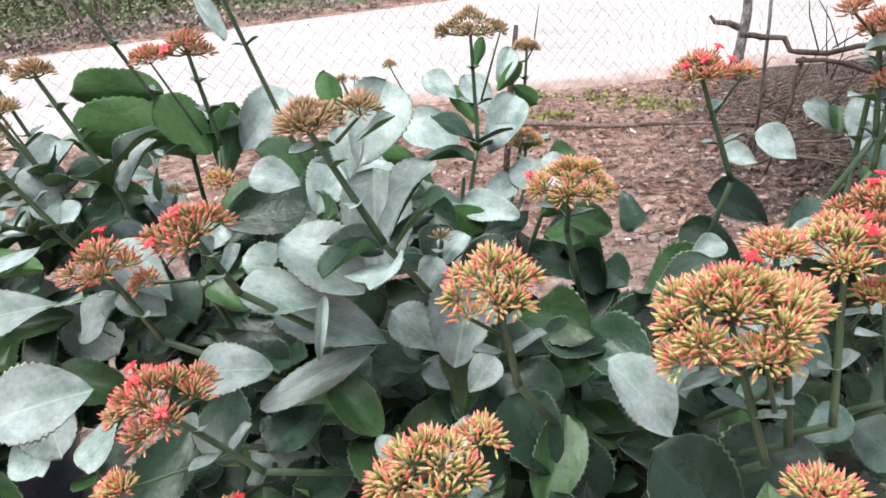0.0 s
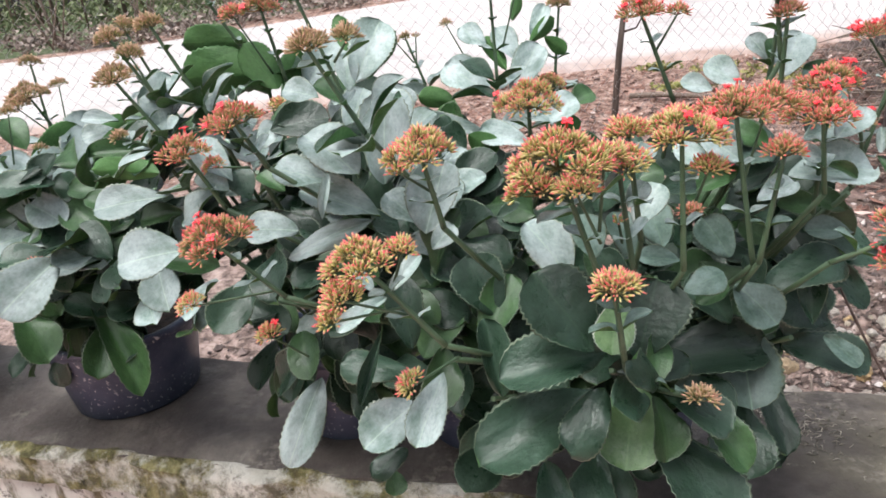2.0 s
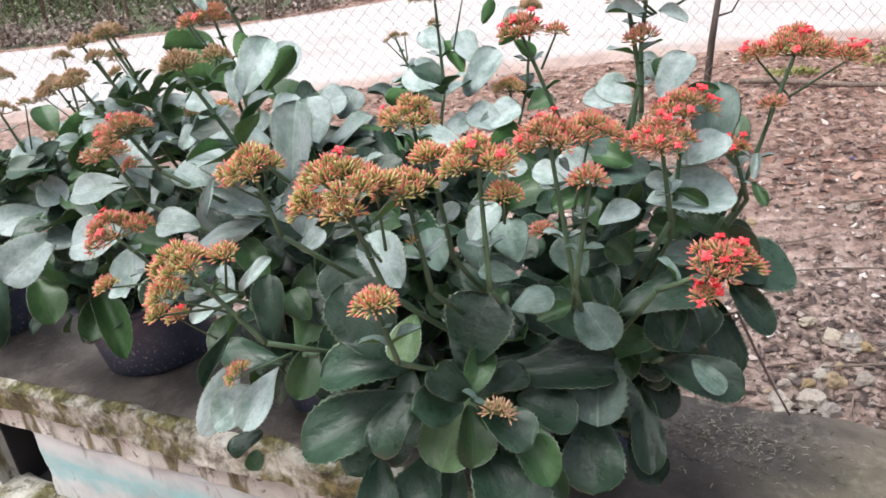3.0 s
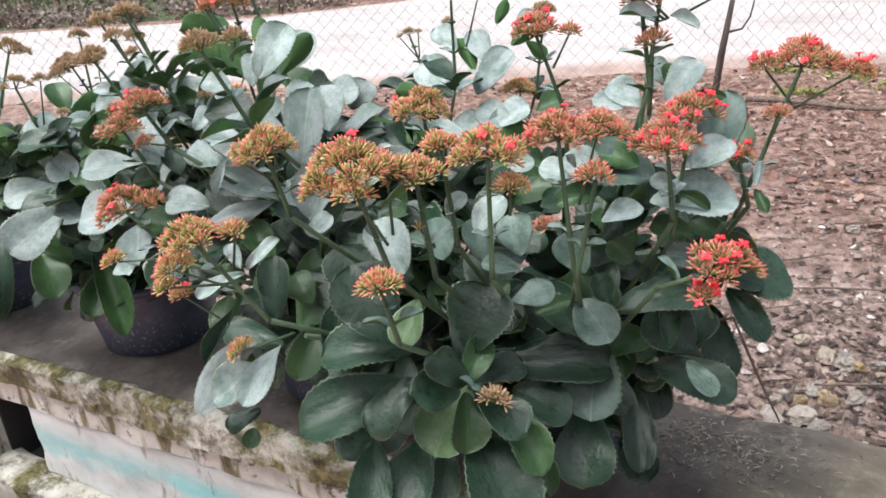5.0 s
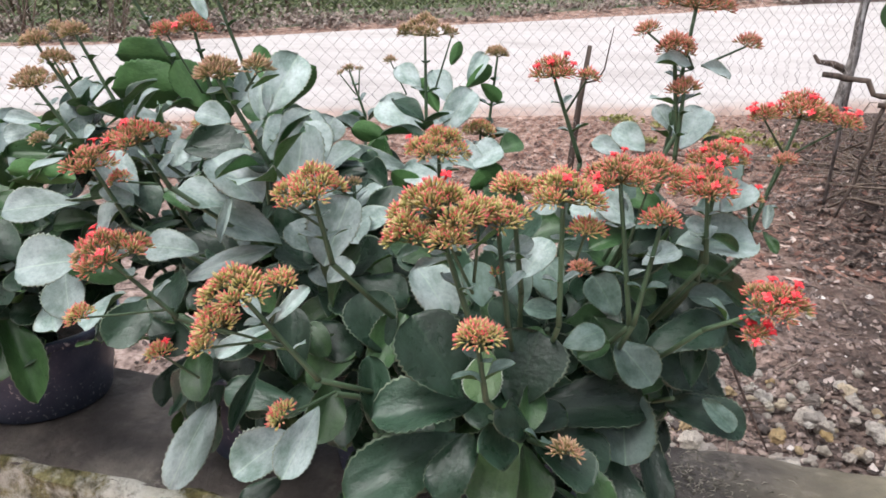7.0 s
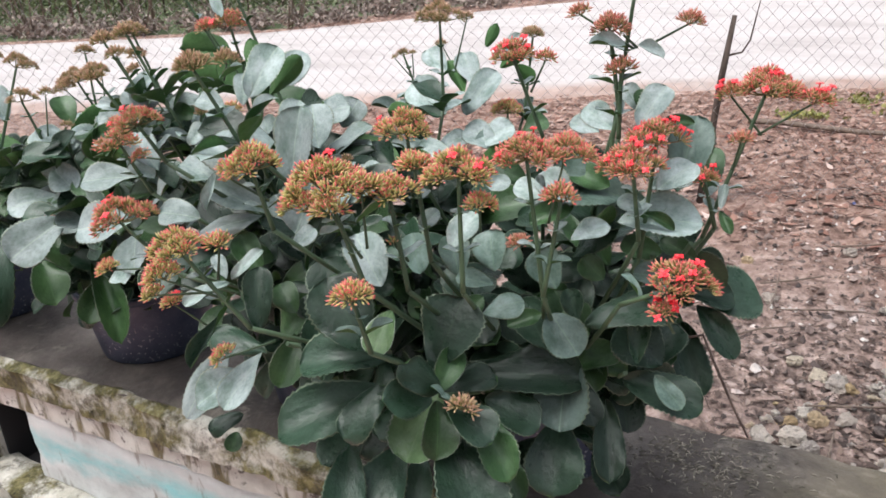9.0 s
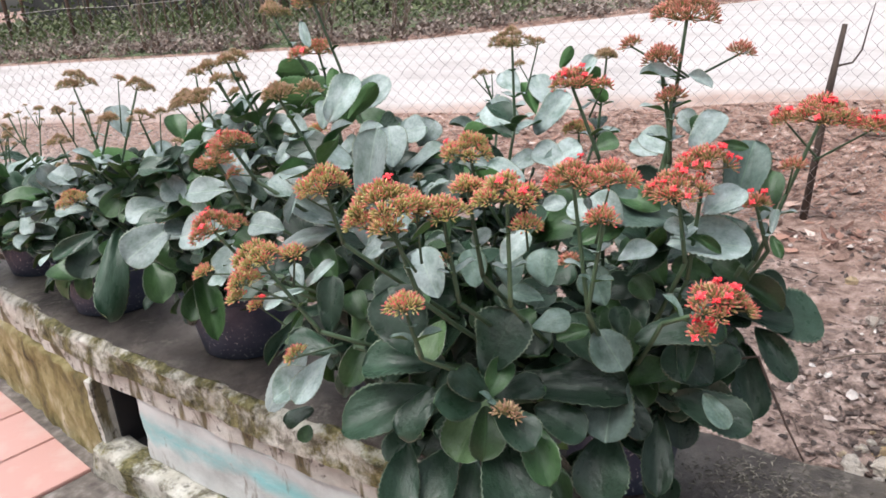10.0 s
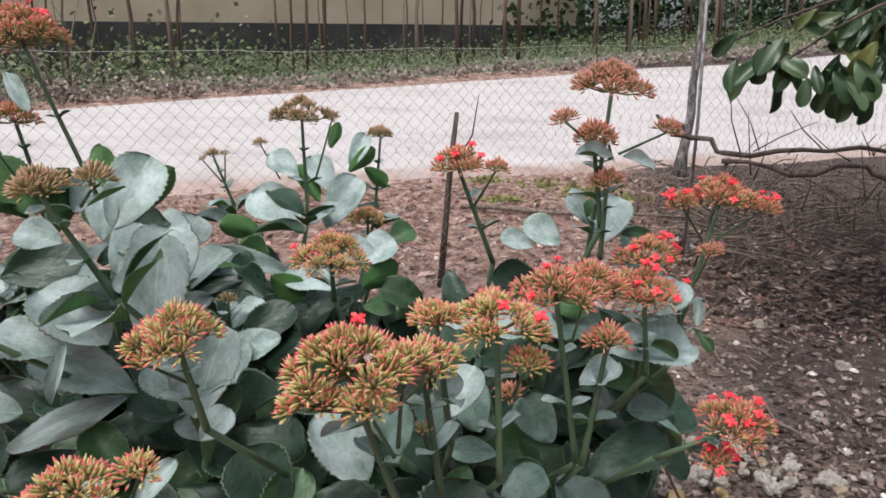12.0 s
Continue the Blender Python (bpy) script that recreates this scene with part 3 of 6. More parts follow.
# ---- succulent plants ----
def leaf_mesh(name, cup, curl, wave, seed, mats=("leaf", "leaf_under", "leaf_rim")):
    """A thick obovate leaf one unit long along y and one wide, with a scalloped edge; its upper side faces z."""
    r = random.Random(seed)
    ns, thick = 28, 0.022
    us = (-1.0, -0.93, -0.7, -0.42, -0.14, 0.14, 0.42, 0.7, 0.93, 1.0)
    phase, twist = r.uniform(0, 6), r.uniform(-0.05, 0.05)
    belly = r.uniform(2.4, 3.4)
    lean = r.uniform(0.50, 0.78)
    bow = r.uniform(-0.05, 0.05)
    notch = [r.uniform(0.018, 0.055) for _ in range(ns + 1)]
    fold = r.uniform(0.02, 0.16)

    def half(s):
        return max(0.03, s ** lean * math.sqrt(max(0.0, 1 - s ** belly)))

    peak = max(half(i / 100) for i in range(101))
    bm = bmesh.new()
    for k in (1, -1):
        g = []
        for i in range(ns + 1):
            s = (i / ns) ** 0.9
            w = 0.5 * half(s) / peak
            jag = notch[i] * (1 if i % 2 else -1) if 0.3 < s < 0.99 else 0.0
            row = []
            for u in us:
                a = abs(u)
                z = cup * (0.75 + 0.5 * math.sin(phase + 4 * s + u)) * a ** 1.8 * w * 1.6 - curl * max(0.0, s - 0.15) ** 2 + twist * u * s
                z += wave * math.sin(7.0 * s + phase + 1.6 * u) * a ** 2 * 0.55
                z += fold * a * w * (1 - 0.5 * s) + 0.012 * math.sin(11 * s + 3 * u + phase) * a
                z -= 0.020 * math.exp(-(u * 4) ** 2) * (1 - 0.6 * s)
                z += k * thick * 0.5 * (1 - a ** 4) * (0.4 + 0.6 * math.sin(math.pi * min(1, 0.15 + s * 0.85)))
                row.append(bm.verts.new((u * w * (1 + jag * a ** 3) + bow * math.sin(math.pi * s), s, z)))
            g.append(row)
        for i in range(ns):
            for j in range(len(us) - 1):
                q = (g[i][j], g[i][j + 1], g[i + 1][j + 1], g[i + 1][j])
                f = bm.faces.new(q if k > 0 else q[::-1])
                rim = j in (0, len(us) - 2) and i > 4
                f.material_index, f.smooth = (2 if rim else 0 if k > 0 else 1), True
    bmesh.ops.remove_doubles(bm, verts=bm.verts[:], dist=0.0008)
    return mesh_of(name, bm, mats)


LEAVES = {}
for key, cup, curl, wave, seed in (("a", 0.15, 0.16, 0.075, 1), ("b", 0.22, 0.28, 0.09, 2), ("c", -0.10, 0.30, 0.09, 3), ("d", 0.28, 0.08, 0.07, 4), ("e", 0.16, 0.42, 0.10, 5)):
    for n in range(3):
        LEAVES[key, n] = leaf_mesh("leaf", cup, curl, wave, seed + 40 * n)
        LEAVES[key.upper(), n] = leaf_mesh("leaf", cup, curl, wave, seed + 20 + 40 * n, ("leaf_dark", "leaf_under", "dark_rim"))
for n in range(3):
    LEAVES["g", n] = leaf_mesh("leaf", 0.18, 0.15 + 0.1 * n, 0.08, 6 + 40 * n, ("leaf_green", "leaf_under", "dark_rim"))
    for key, cup, curl in (("m", 0.16, 0.22), ("n", -0.08, 0.30), ("o", 0.24, 0.12)):
        LEAVES[key, n] = leaf_mesh("leaf", cup, curl, 0.08, 8 + 40 * n + 5 * ord(key), ("leaf_mid", "leaf_under", "dark_rim"))
    LEAVES["f", n] = leaf_mesh("leaf", 0.14, 0.12, 0.05, 9 + 40 * n, ("leaf_fresh", "leaf_under", "leaf_rim"))
    LEAVES["u", n] = leaf_mesh("leaf", 0.10, 0.10, 0.04, 7 + 40 * n, ("leaf", "leaf_under", "leaf_under"))


# plants whose low leaves swap to kinds with shade in their colour
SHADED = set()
SHADE_KINDS = {"a": "m", "b": "o", "c": "n", "d": "o", "e": "m"}


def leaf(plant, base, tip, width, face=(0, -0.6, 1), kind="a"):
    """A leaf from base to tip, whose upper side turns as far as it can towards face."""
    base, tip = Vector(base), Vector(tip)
    if plant.name in SHADED and kind in SHADE_KINDS and tip.z < 1.18 and tip.x > 0.42:      # low in the bush a darker, greener kind puts shade into the colour
        kind = SHADE_KINDS[kind]
    along = tip - base
    size = along.length
    y = along / size
    z = Vector(face) - y * y.dot(Vector(face))
    z = z.normalized() if z.length > 1e-4 else y.orthogonal().normalized()
    x = y.cross(z)
    m = Matrix((x * width, y * size, z * size)).transposed().to_4x4()
    m.translation = base - plant.location
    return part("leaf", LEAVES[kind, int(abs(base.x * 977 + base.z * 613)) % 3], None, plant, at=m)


def bud(bm, at, way, size, width):
    """A slender pointed bud."""
    way = Vector(way).normalized()
    side = way.orthogonal().normalized()
    up = way.cross(side)
    rings = []
    for h, r in ((0.0, 0.45), (0.30, 0.9), (0.66, 1.0), (1.0, 0.22)):
        c = Vector(at) + way * (h * size)
        rings.append([bm.verts.new(c + (side * math.cos(a) + up * math.sin(a)) * (r * width)) for a in (0, 1.571, 3.142, 4.712)])
    for n, (a, b) in enumerate(zip(rings, rings[1:])):
        for k in range(4):
            f = bm.faces.new((a[k], a[(k + 1) % 4], b[(k + 1) % 4], b[k]))
            f.material_index, f.smooth = (3, 1, 2)[n], True
    bm.faces.new(rings[-1]).material_index = 2


def star(bm, at, way, size):
    """An open flower of four pointed petals round a short throat."""
    way = Vector(way).normalized()
    side = way.orthogonal().normalized()
    up = way.cross(side)
    c = Vector(at)
    for k in range(4):
        a = k * math.pi / 2 + 0.3
        d = side * math.cos(a) + up * math.sin(a)
        e = way.cross(d)
        p = [c + d * size * far + e * size * wide + way * size * lift for far, wide, lift in
             ((0.05, 0.0, 0.0), (0.30, 0.26, 0.14), (0.66, 0.33, 0.17), (1.0, 0.0, 0.06), (0.66, -0.33, 0.17), (0.30, -0.26, 0.14))]
        top = [bm.verts.new(q + way * size * 0.05) for q in p]
        low = [bm.verts.new(q - way * size * 0.04) for q in p]
        bm.faces.new(top), bm.faces.new(low[::-1])
        for i in range(6):
            bm.faces.new((low[i], low[(i + 1) % 6], top[(i + 1) % 6], top[i]))
    tube(bm, [c - way * size * 0.9, c], [size * 0.14, size * 0.2], 5)


def whorl(plant, at, way, n, size, seed, spread=0.9, kind="abce"):
    """A loose rosette of leaves round a point of a stem."""
    r = random.Random(seed)
    at, way = Vector(at), Vector(way).normalized()
    side = way.orthogonal().normalized()
    up = way.cross(side)
    start = r.uniform(0, 6)
    for k in range(n):
        a = start + k * (math.pi + 0.35) / 1.0 + (k // 2) * 1.35
        d = (side * math.cos(a) + up * math.sin(a)) * spread + way * r.uniform(0.15, 0.65)
        d.normalize()
        s = size * r.uniform(0.72, 1.12)
        base = at - way * (k // 2) * size * 0.16 + d * size * 0.08
        leaf(plant, base, base + d * s, s * r.uniform(0.58, 0.72), tuple(way * 1.2 + Vector((0, -0.2, 0.5)) - d * 0.1), r.choice(kind))


RIPE, RUSTY = {1, 2, 3, 8, 27, 28, 29, 30, 31, 32, 33, 35, 38, 39, 47, 49, 50, 52, 54, 58}, {34, 40, 41, 42, 43, 44, 45, 48}


def head(plant, at, radius, foot, opened=0, seed=0, dry=False, thick=0.0026, fork=False, lean=(0, 0, 0), sag=(0, 0, 0)):
    """A flower stem from foot to a flat-topped head of buds centred at at."""
    r = random.Random(seed * 7 + 1)
    origin = plant.location
    at, foot = Vector(at) - origin, Vector(foot) - origin
    axis = ((at - foot).normalized() * 0.45 + Vector((0, 0, 1)) + Vector(lean)).normalized()
    thick = thick * 0.55 if fork else thick
    radius = radius * 0.84 if dry else radius
    neck = at - axis * radius * 0.55
    bm = bmesh.new()
    tube(bm, curve(foot, neck, Vector(sag), 8), [thick * (1.15 - 0.35 * i / 8) for i in range(9)], 7)
    if not fork:
        root = Vector((r.uniform(-0.05, 0.05), r.uniform(-0.05, 0.05), 0.17))
        low = curve(root, foot, (0, 0.0, -0.02), 8)
        tube(bm, low, [thick * (1.35 - 0.25 * i / 8) for i in range(9)], 7)
        way = (at - foot).normalized() + Vector((0, 0, 0.3))
        # below 1.1 m only the dark kinds, as painted shade
        if dry:
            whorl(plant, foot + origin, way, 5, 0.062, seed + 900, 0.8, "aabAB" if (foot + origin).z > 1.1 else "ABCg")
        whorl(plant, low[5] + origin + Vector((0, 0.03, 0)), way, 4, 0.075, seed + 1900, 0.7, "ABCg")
        for k, s in enumerate((0.35, 0.68)):
            p = foot.lerp(neck, s) + origin
            side = way.orthogonal().normalized()
            side.rotate(Matrix.Rotation(r.uniform(0, 6.28), 3, way))
            for sg in (1, -1):
                d = side * sg + Vector((0, 0, 0.5))
                leaf(plant, p, p + d.normalized() * r.uniform(0.018, 0.034) * (1.3 - s), 0.013, (0, 0, 1), "a")
    stem = part("flower_stem", bm, "stem", plant)
    bm = bmesh.new()
    side = axis.orthogonal().normalized()
    up = axis.cross(side)
    petals = []
    # small domed clusters on a domed outline, the outer ones hanging lower
    spots = [(0.0, 0.0, 1.0)]
    if radius >= 0.012:
        for ring, (far, low) in enumerate(((0.52, 0.80), (1.0, 0.38)) if radius >= 0.024 else ((0.66, 0.68),)):
            n = (5, 9)[ring]
            spin = r.uniform(0, 6)
            for k in range(n):
                if r.random() < ((0.3, 0.5) if dry else (0.08, 0.30))[ring]:
                    continue
                a = spin + k * 2 * math.pi / n + r.uniform(-0.22, 0.22)
                f = far * r.uniform(0.85, 1.12)
                spots.append((math.cos(a) * f, math.sin(a) * f, low + r.uniform(-0.14, 0.12)))
    small = radius * (0.38 if radius >= 0.024 else 0.58 if radius >= 0.012 else 0.95)
    for u, v, h in spots:
        out = side * u + up * v
        mid = neck + axis * (radius * 0.85 * h) + out * radius
        way0 = (axis * 0.9 + out * 0.75).normalized()
        s0 = way0.orthogonal().normalized()
        u0 = way0.cross(s0)
        fork = mid - way0 * small * 0.9
        tube(bm, [neck, neck.lerp(fork, 0.5) - axis * radius * 0.05, fork], [thick * 0.5, thick * 0.36, thick * 0.3], 4)
        n = max(9, int((small / 0.0027) ** 2 * 1.85))
        for k in range(n):
            rad = math.sqrt((k + 0.5) / n)
            a = k * 2.39996 + r.uniform(-0.3, 0.3)
            ray = s0 * math.cos(a) + u0 * math.sin(a)
            way = way0 * (1.1 - 0.75 * rad * rad) + ray * rad * 0.95 + Vector((r.uniform(-0.25, 0.25), r.uniform(-0.25, 0.25), r.uniform(-0.2, 0.25)))
            way.normalize()
            root = mid + ray * rad * small * 0.8 - way0 * small * (0.15 + 0.5 * rad * rad)
            size = r.uniform(0.0056, 0.0098)
            if k % 3 == 0:
                tube(bm, [fork, root], [thick * 0.17, thick * 0.14], 3, cap=False)
            bud(bm, root - way * 0.002, way, size, r.uniform(0.00082, 0.00118))
            if way.z > 0.35 and rad < 0.8:
                petals.append((root + way * size, way))
    stage = "faded" if dry else "rust" if seed in RUSTY else "ripe" if seed in RIPE else "young"
    top = part("flower_head", bm, ["stalk", "bud_" + stage, "tip_" + stage, "calyx"], stem, "rusty faded buds" if dry else "")
    r.shuffle(petals)
    for p, way in petals[:opened]:
        bm = bmesh.new()
        star(bm, p + way * 0.001, way * 0.7 + Vector((0.0, -0.35, 0.6)), r.uniform(0.0048, 0.0066))
        part("flower", bm, "petal", stem, "open red flower")
    return stem


def pot(plant, height, top, low, seed):
    """A black nursery pot with a rolled rim, standing at the plant's foot."""
    bm = bmesh.new()
    prof = [(low * 0.93, 0.0), (low, 0.006), (low + (top - low) * 0.5, height * 0.5), (top * 0.985, height * 0.88), (top * 0.99, height * 0.90),
            (top * 1.05, height * 0.905), (top * 1.06, height * 0.985), (top * 1.045, height), (top * 0.985, height), (top * 0.97, height * 0.9), (low * 0.95, 0.02)]
    n = 40
    rings = []
    for r, z in prof:
        rings.append([bm.verts.new((r * math.cos(2 * math.pi * k / n) * (1 + 0.012 * math.sin(3 * 2 * math.pi * k / n + seed)), r * math.sin(2 * math.pi * k / n), z)) for k in range(n)])
    for a, b in zip(rings, rings[1:]):
        for k in range(n):
            bm.faces.new((a[k], a[(k + 1) % n], b[(k + 1) % n], b[k])).smooth = True
    bm.faces.new(rings[0][::-1])
    p = part("pot", bm, "pot", plant, "black plastic nursery pot with dusty scuffs")
    bm = bmesh.new()
    bmesh.ops.create_circle(bm, cap_ends=True, cap_tris=True, segments=28, radius=top * 0.965)
    bmesh.ops.subdivide_edges(bm, edges=bm.edges[:], cuts=2, use_grid_fill=True)
    for v in bm.verts:
        v.co.z = height * 0.86 + 0.006 * noise.noise(v.co * 40)
    part("soil", bm, "potsoil", p)
    return p


def branch(plant, pts, radius=0.005):
    bm = bmesh.new()
    o = plant.location
    tube(bm, [Vector(p) - o for p in pts], [radius * (1 - 0.4 * i / (len(pts) - 1)) for i in range(len(pts))], 8)
    return part("stem", bm, "stem", plant)


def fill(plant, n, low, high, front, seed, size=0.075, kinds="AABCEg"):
    """Leaves, mostly dark, deep inside a bush, between two corners and behind its front."""
    # the dark kinds put the bush's inner shade into leaf colour
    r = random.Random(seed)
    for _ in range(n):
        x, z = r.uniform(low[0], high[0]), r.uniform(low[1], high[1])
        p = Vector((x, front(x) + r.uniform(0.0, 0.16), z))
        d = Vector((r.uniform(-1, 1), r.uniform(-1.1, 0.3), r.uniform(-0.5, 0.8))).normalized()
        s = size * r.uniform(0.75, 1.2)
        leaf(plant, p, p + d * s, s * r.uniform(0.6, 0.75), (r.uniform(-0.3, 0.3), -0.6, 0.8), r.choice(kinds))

# ---- the potted plants on the ledge ----
def potted(x, label, height=0.19, top=0.135, low=0.105, off=0.185):
    p = TURN @ Vector((x, off, LEDGE))
    ob = thing("potted_kalanchoe", Matrix.Translation(p), label, "potted plant", "potted plants on the ledge")
    pot(ob, height, top, low, x * 9)
    return ob


def limbs(plant, hubs, top, seed, fill=5, size=0.085):
    """Woody stems from the pot to the given hubs, with dark leaves along them."""
    r = random.Random(seed)
    root = plant.location + Vector((0, 0, top * 0.86))
    for hub in hubs:
        hub = Vector(hub)
        start = root + Vector((r.uniform(-0.04, 0.04), r.uniform(-0.04, 0.04), 0))
        pts = curve(start, hub, (0, 0.02, -0.03), 8)
        branch(plant, pts, 0.005)
        for k, s in enumerate((0.4, 0.6, 0.8)):
            p = pts[0].lerp(pts[-1], s) + Vector((0, 0.02, -0.03)) * (4 * s * (1 - s))
            whorl(plant, p + Vector((0, 0.03, -0.01)), (hub - start).normalized() + Vector((0, 0, 0.4)), fill, size, seed * 31 + k + int(hub.x * 1000), 1.0, "ABCg")


main = potted(0.50, "bushy grey-green succulent with orange-red flower heads, black pot", 0.21, 0.125, 0.098)
backmid = potted(0.22, "tall grey-green succulent with few dry flower heads, black pot", 0.20, 0.12, 0.095)
backleft = potted(-0.05, "tall dark-leaved succulent with rusty flower heads, black pot", 0.20, 0.12, 0.095)
left = potted(-0.60, "broad-leaved succulent with faded brown heads, scuffed black pot", 0.19, 0.165, 0.135, 0.222)
farleft = potted(-1.24, "leafy succulent with faded flower heads, dusty black pot", 0.19, 0.165, 0.135, 0.205)
endplant = potted(-1.85, "broad-leaved succulent with brown heads at the ledge's end", 0.19, 0.15, 0.12, 0.27)
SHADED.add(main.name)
limbs(main, [(0.528, 0.833, 1.017), (0.387, 0.752, 1.057), (0.645, 0.956, 1.074), (0.080, 0.855, 1.042), (0.308, 0.873, 1.137), (0.716, 1.045, 1.132), (0.552, 0.968, 1.066), (0.404, 0.801, 0.981), (0.701, 1.014, 0.980), (0.749, 1.081, 1.139)], 0.21, 3)
limbs(backmid, [(0.228, 1.327, 1.181), (0.351, 1.274, 1.157), (0.226, 1.198, 1.151)], 0.20, 4)
limbs(backleft, [(0.243, 0.858, 1.262), (0.005, 1.030, 1.235), (0.105, 0.844, 1.222), (0.107, 1.097, 1.197)], 0.20, 5)
limbs(left, [(-0.536, 0.941, 1.107), (-0.642, 0.858, 1.075), (-0.490, 1.041, 1.142), (-0.479, 0.870, 1.004)], 0.19, 6, 7, 0.095)
# dark filler behind the front leaves, standing in for shade in the gaps
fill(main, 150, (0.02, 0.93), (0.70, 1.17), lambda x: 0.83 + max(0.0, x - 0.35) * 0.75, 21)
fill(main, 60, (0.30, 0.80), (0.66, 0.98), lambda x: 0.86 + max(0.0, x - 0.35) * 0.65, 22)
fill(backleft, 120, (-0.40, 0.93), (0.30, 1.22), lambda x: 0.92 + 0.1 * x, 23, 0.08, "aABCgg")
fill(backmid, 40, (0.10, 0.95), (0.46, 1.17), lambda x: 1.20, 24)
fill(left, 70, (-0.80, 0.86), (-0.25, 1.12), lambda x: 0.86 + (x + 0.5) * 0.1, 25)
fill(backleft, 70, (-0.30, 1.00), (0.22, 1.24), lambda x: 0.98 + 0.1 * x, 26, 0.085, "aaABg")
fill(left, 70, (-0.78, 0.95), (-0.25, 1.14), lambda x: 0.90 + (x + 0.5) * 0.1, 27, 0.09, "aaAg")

# leaves and heads of the bush that leans out over the wall
leaf(main, (0.537, 0.768, 1.078), (0.457, 0.706, 1.082), 0.063, (0.31, -0.55, 0.95), "B")
leaf(main, (0.521, 0.777, 1.029), (0.441, 0.674, 1.003), 0.069, (0.31, -0.51, 1.00), "A")
leaf(main, (0.540, 0.751, 1.048), (0.522, 0.693, 1.018), 0.043, (0.27, -0.53, 1.00), "C")
leaf(main, (0.553, 0.826, 1.015), (0.559, 0.749, 0.963), 0.070, (0.22, -0.55, 1.01), "f")
leaf(main, (0.550, 0.759, 1.137), (0.554, 0.719, 1.107), 0.036, (0.27, -0.59, 0.93), "f")
leaf(main, (0.559, 0.811, 1.046), (0.571, 0.852, 1.119), 0.081, (0.22, -0.61, 0.93), "A")
leaf(main, (0.516, 0.877, 0.987), (0.679, 0.938, 1.017), 0.068, (0.17, -0.61, 0.96), "A")
leaf(main, (0.544, 0.825, 1.005), (0.602, 0.861, 1.033), 0.037, (0.20, -0.59, 0.97), "C")
leaf(main, (0.643, 0.974, 1.009), (0.666, 0.901, 0.951), 0.071, (0.11, -0.62, 0.96), "b")
leaf(main, (0.637, 0.963, 0.927), (0.666, 0.886, 0.868), 0.076, (0.11, -0.58, 1.01), "A")
leaf(main, (0.640, 0.932, 1.082), (0.685, 0.910, 1.054), 0.050, (0.11, -0.65, 0.91), "a")
leaf(main, (0.596, 0.857, 1.103), (0.631, 0.880, 1.122), 0.032, (0.17, -0.64, 0.89), "c")
leaf(main, (0.589, 0.892, 1.122), (0.550, 0.873, 1.134), 0.024, (0.21, -0.64, 0.87), "a")
leaf(main, (0.532, 0.924, 1.072), (0.497, 0.927, 1.113), 0.034, (0.24, -0.63, 0.88), "A")
leaf(main, (0.665, 0.973, 1.056), (0.750, 1.024, 1.095), 0.055, (0.07, -0.67, 0.88), "C")
leaf(main, (0.637, 0.929, 1.036), (0.597, 0.936, 1.090), 0.046, (0.15, -0.64, 0.91), "A")
leaf(main, (0.753, 1.031, 1.110), (0.708, 1.008, 1.122), 0.030, (0.05, -0.69, 0.84), "a")
leaf(main, (0.739, 1.036, 0.992), (0.685, 1.032, 1.037), 0.069, (0.06, -0.66, 0.91), "A")
leaf(main, (0.721, 0.999, 1.007), (0.717, 1.022, 1.061), 0.030, (0.04, -0.44, 1.14), "D")
leaf(main, (0.692, 1.030, 0.960), (0.791, 1.039, 0.949), 0.060, (0.03, -0.64, 0.94), "A")
leaf(main, (0.735, 1.021, 0.983), (0.776, 1.005, 0.961), 0.028, (0.02, -0.64, 0.94), "m")
leaf(main, (0.433, 0.758, 1.017), (0.412, 0.782, 1.091), 0.035, (0.24, -0.35, 1.16), "D")
leaf(main, (0.407, 0.828, 1.070), (0.373, 0.841, 1.134), 0.063, (0.37, -0.56, 0.88), "A")
leaf(main, (0.536, 0.729, 1.101), (0.484, 0.737, 1.170), 0.070, (0.32, -0.58, 0.91), "A")
leaf(main, (0.494, 0.807, 1.133), (0.454, 0.814, 1.189), 0.048, (0.32, -0.60, 0.85), "b")
leaf(main, (0.538, 0.896, 1.122), (0.519, 0.908, 1.168), 0.038, (0.25, -0.64, 0.84), "a")
leaf(main, (0.565, 0.932, 1.120), (0.548, 0.946, 1.166), 0.044, (0.21, -0.66, 0.84), "a")
leaf(main, (0.507, 0.861, 1.131), (0.489, 0.873, 1.175), 0.036, (0.19, -0.42, 1.10), "d")
leaf(main, (0.632, 0.960, 1.101), (0.604, 0.967, 1.144), 0.044, (0.15, -0.67, 0.85), "a")
leaf(main, (0.665, 0.951, 1.070), (0.648, 0.959, 1.105), 0.027, (0.08, -0.44, 1.12), "D")
leaf(main, (0.339, 0.753, 1.062), (0.320, 0.778, 1.133), 0.041, (0.43, -0.51, 0.89), "A")
leaf(main, (0.327, 0.795, 1.025), (0.350, 0.832, 1.077), 0.054, (0.40, -0.52, 0.91), "g")
leaf(main, (0.333, 0.762, 1.025), (0.262, 0.734, 1.053), 0.042, (0.45, -0.47, 0.93), "C")
leaf(main, (0.328, 0.720, 1.104), (0.333, 0.654, 1.058), 0.012, (0.31, -0.31, 1.15), "D")
leaf(main, (0.153, 0.830, 0.950), (0.153, 0.734, 0.887), 0.050, (0.48, -0.41, 0.95), "c")
leaf(main, (0.394, 0.710, 1.068), (0.391, 0.648, 1.028), 0.037, (0.41, -0.47, 0.97), "a")
leaf(main, (0.362, 0.707, 1.030), (0.329, 0.653, 1.012), 0.049, (0.43, -0.44, 0.97), "b")
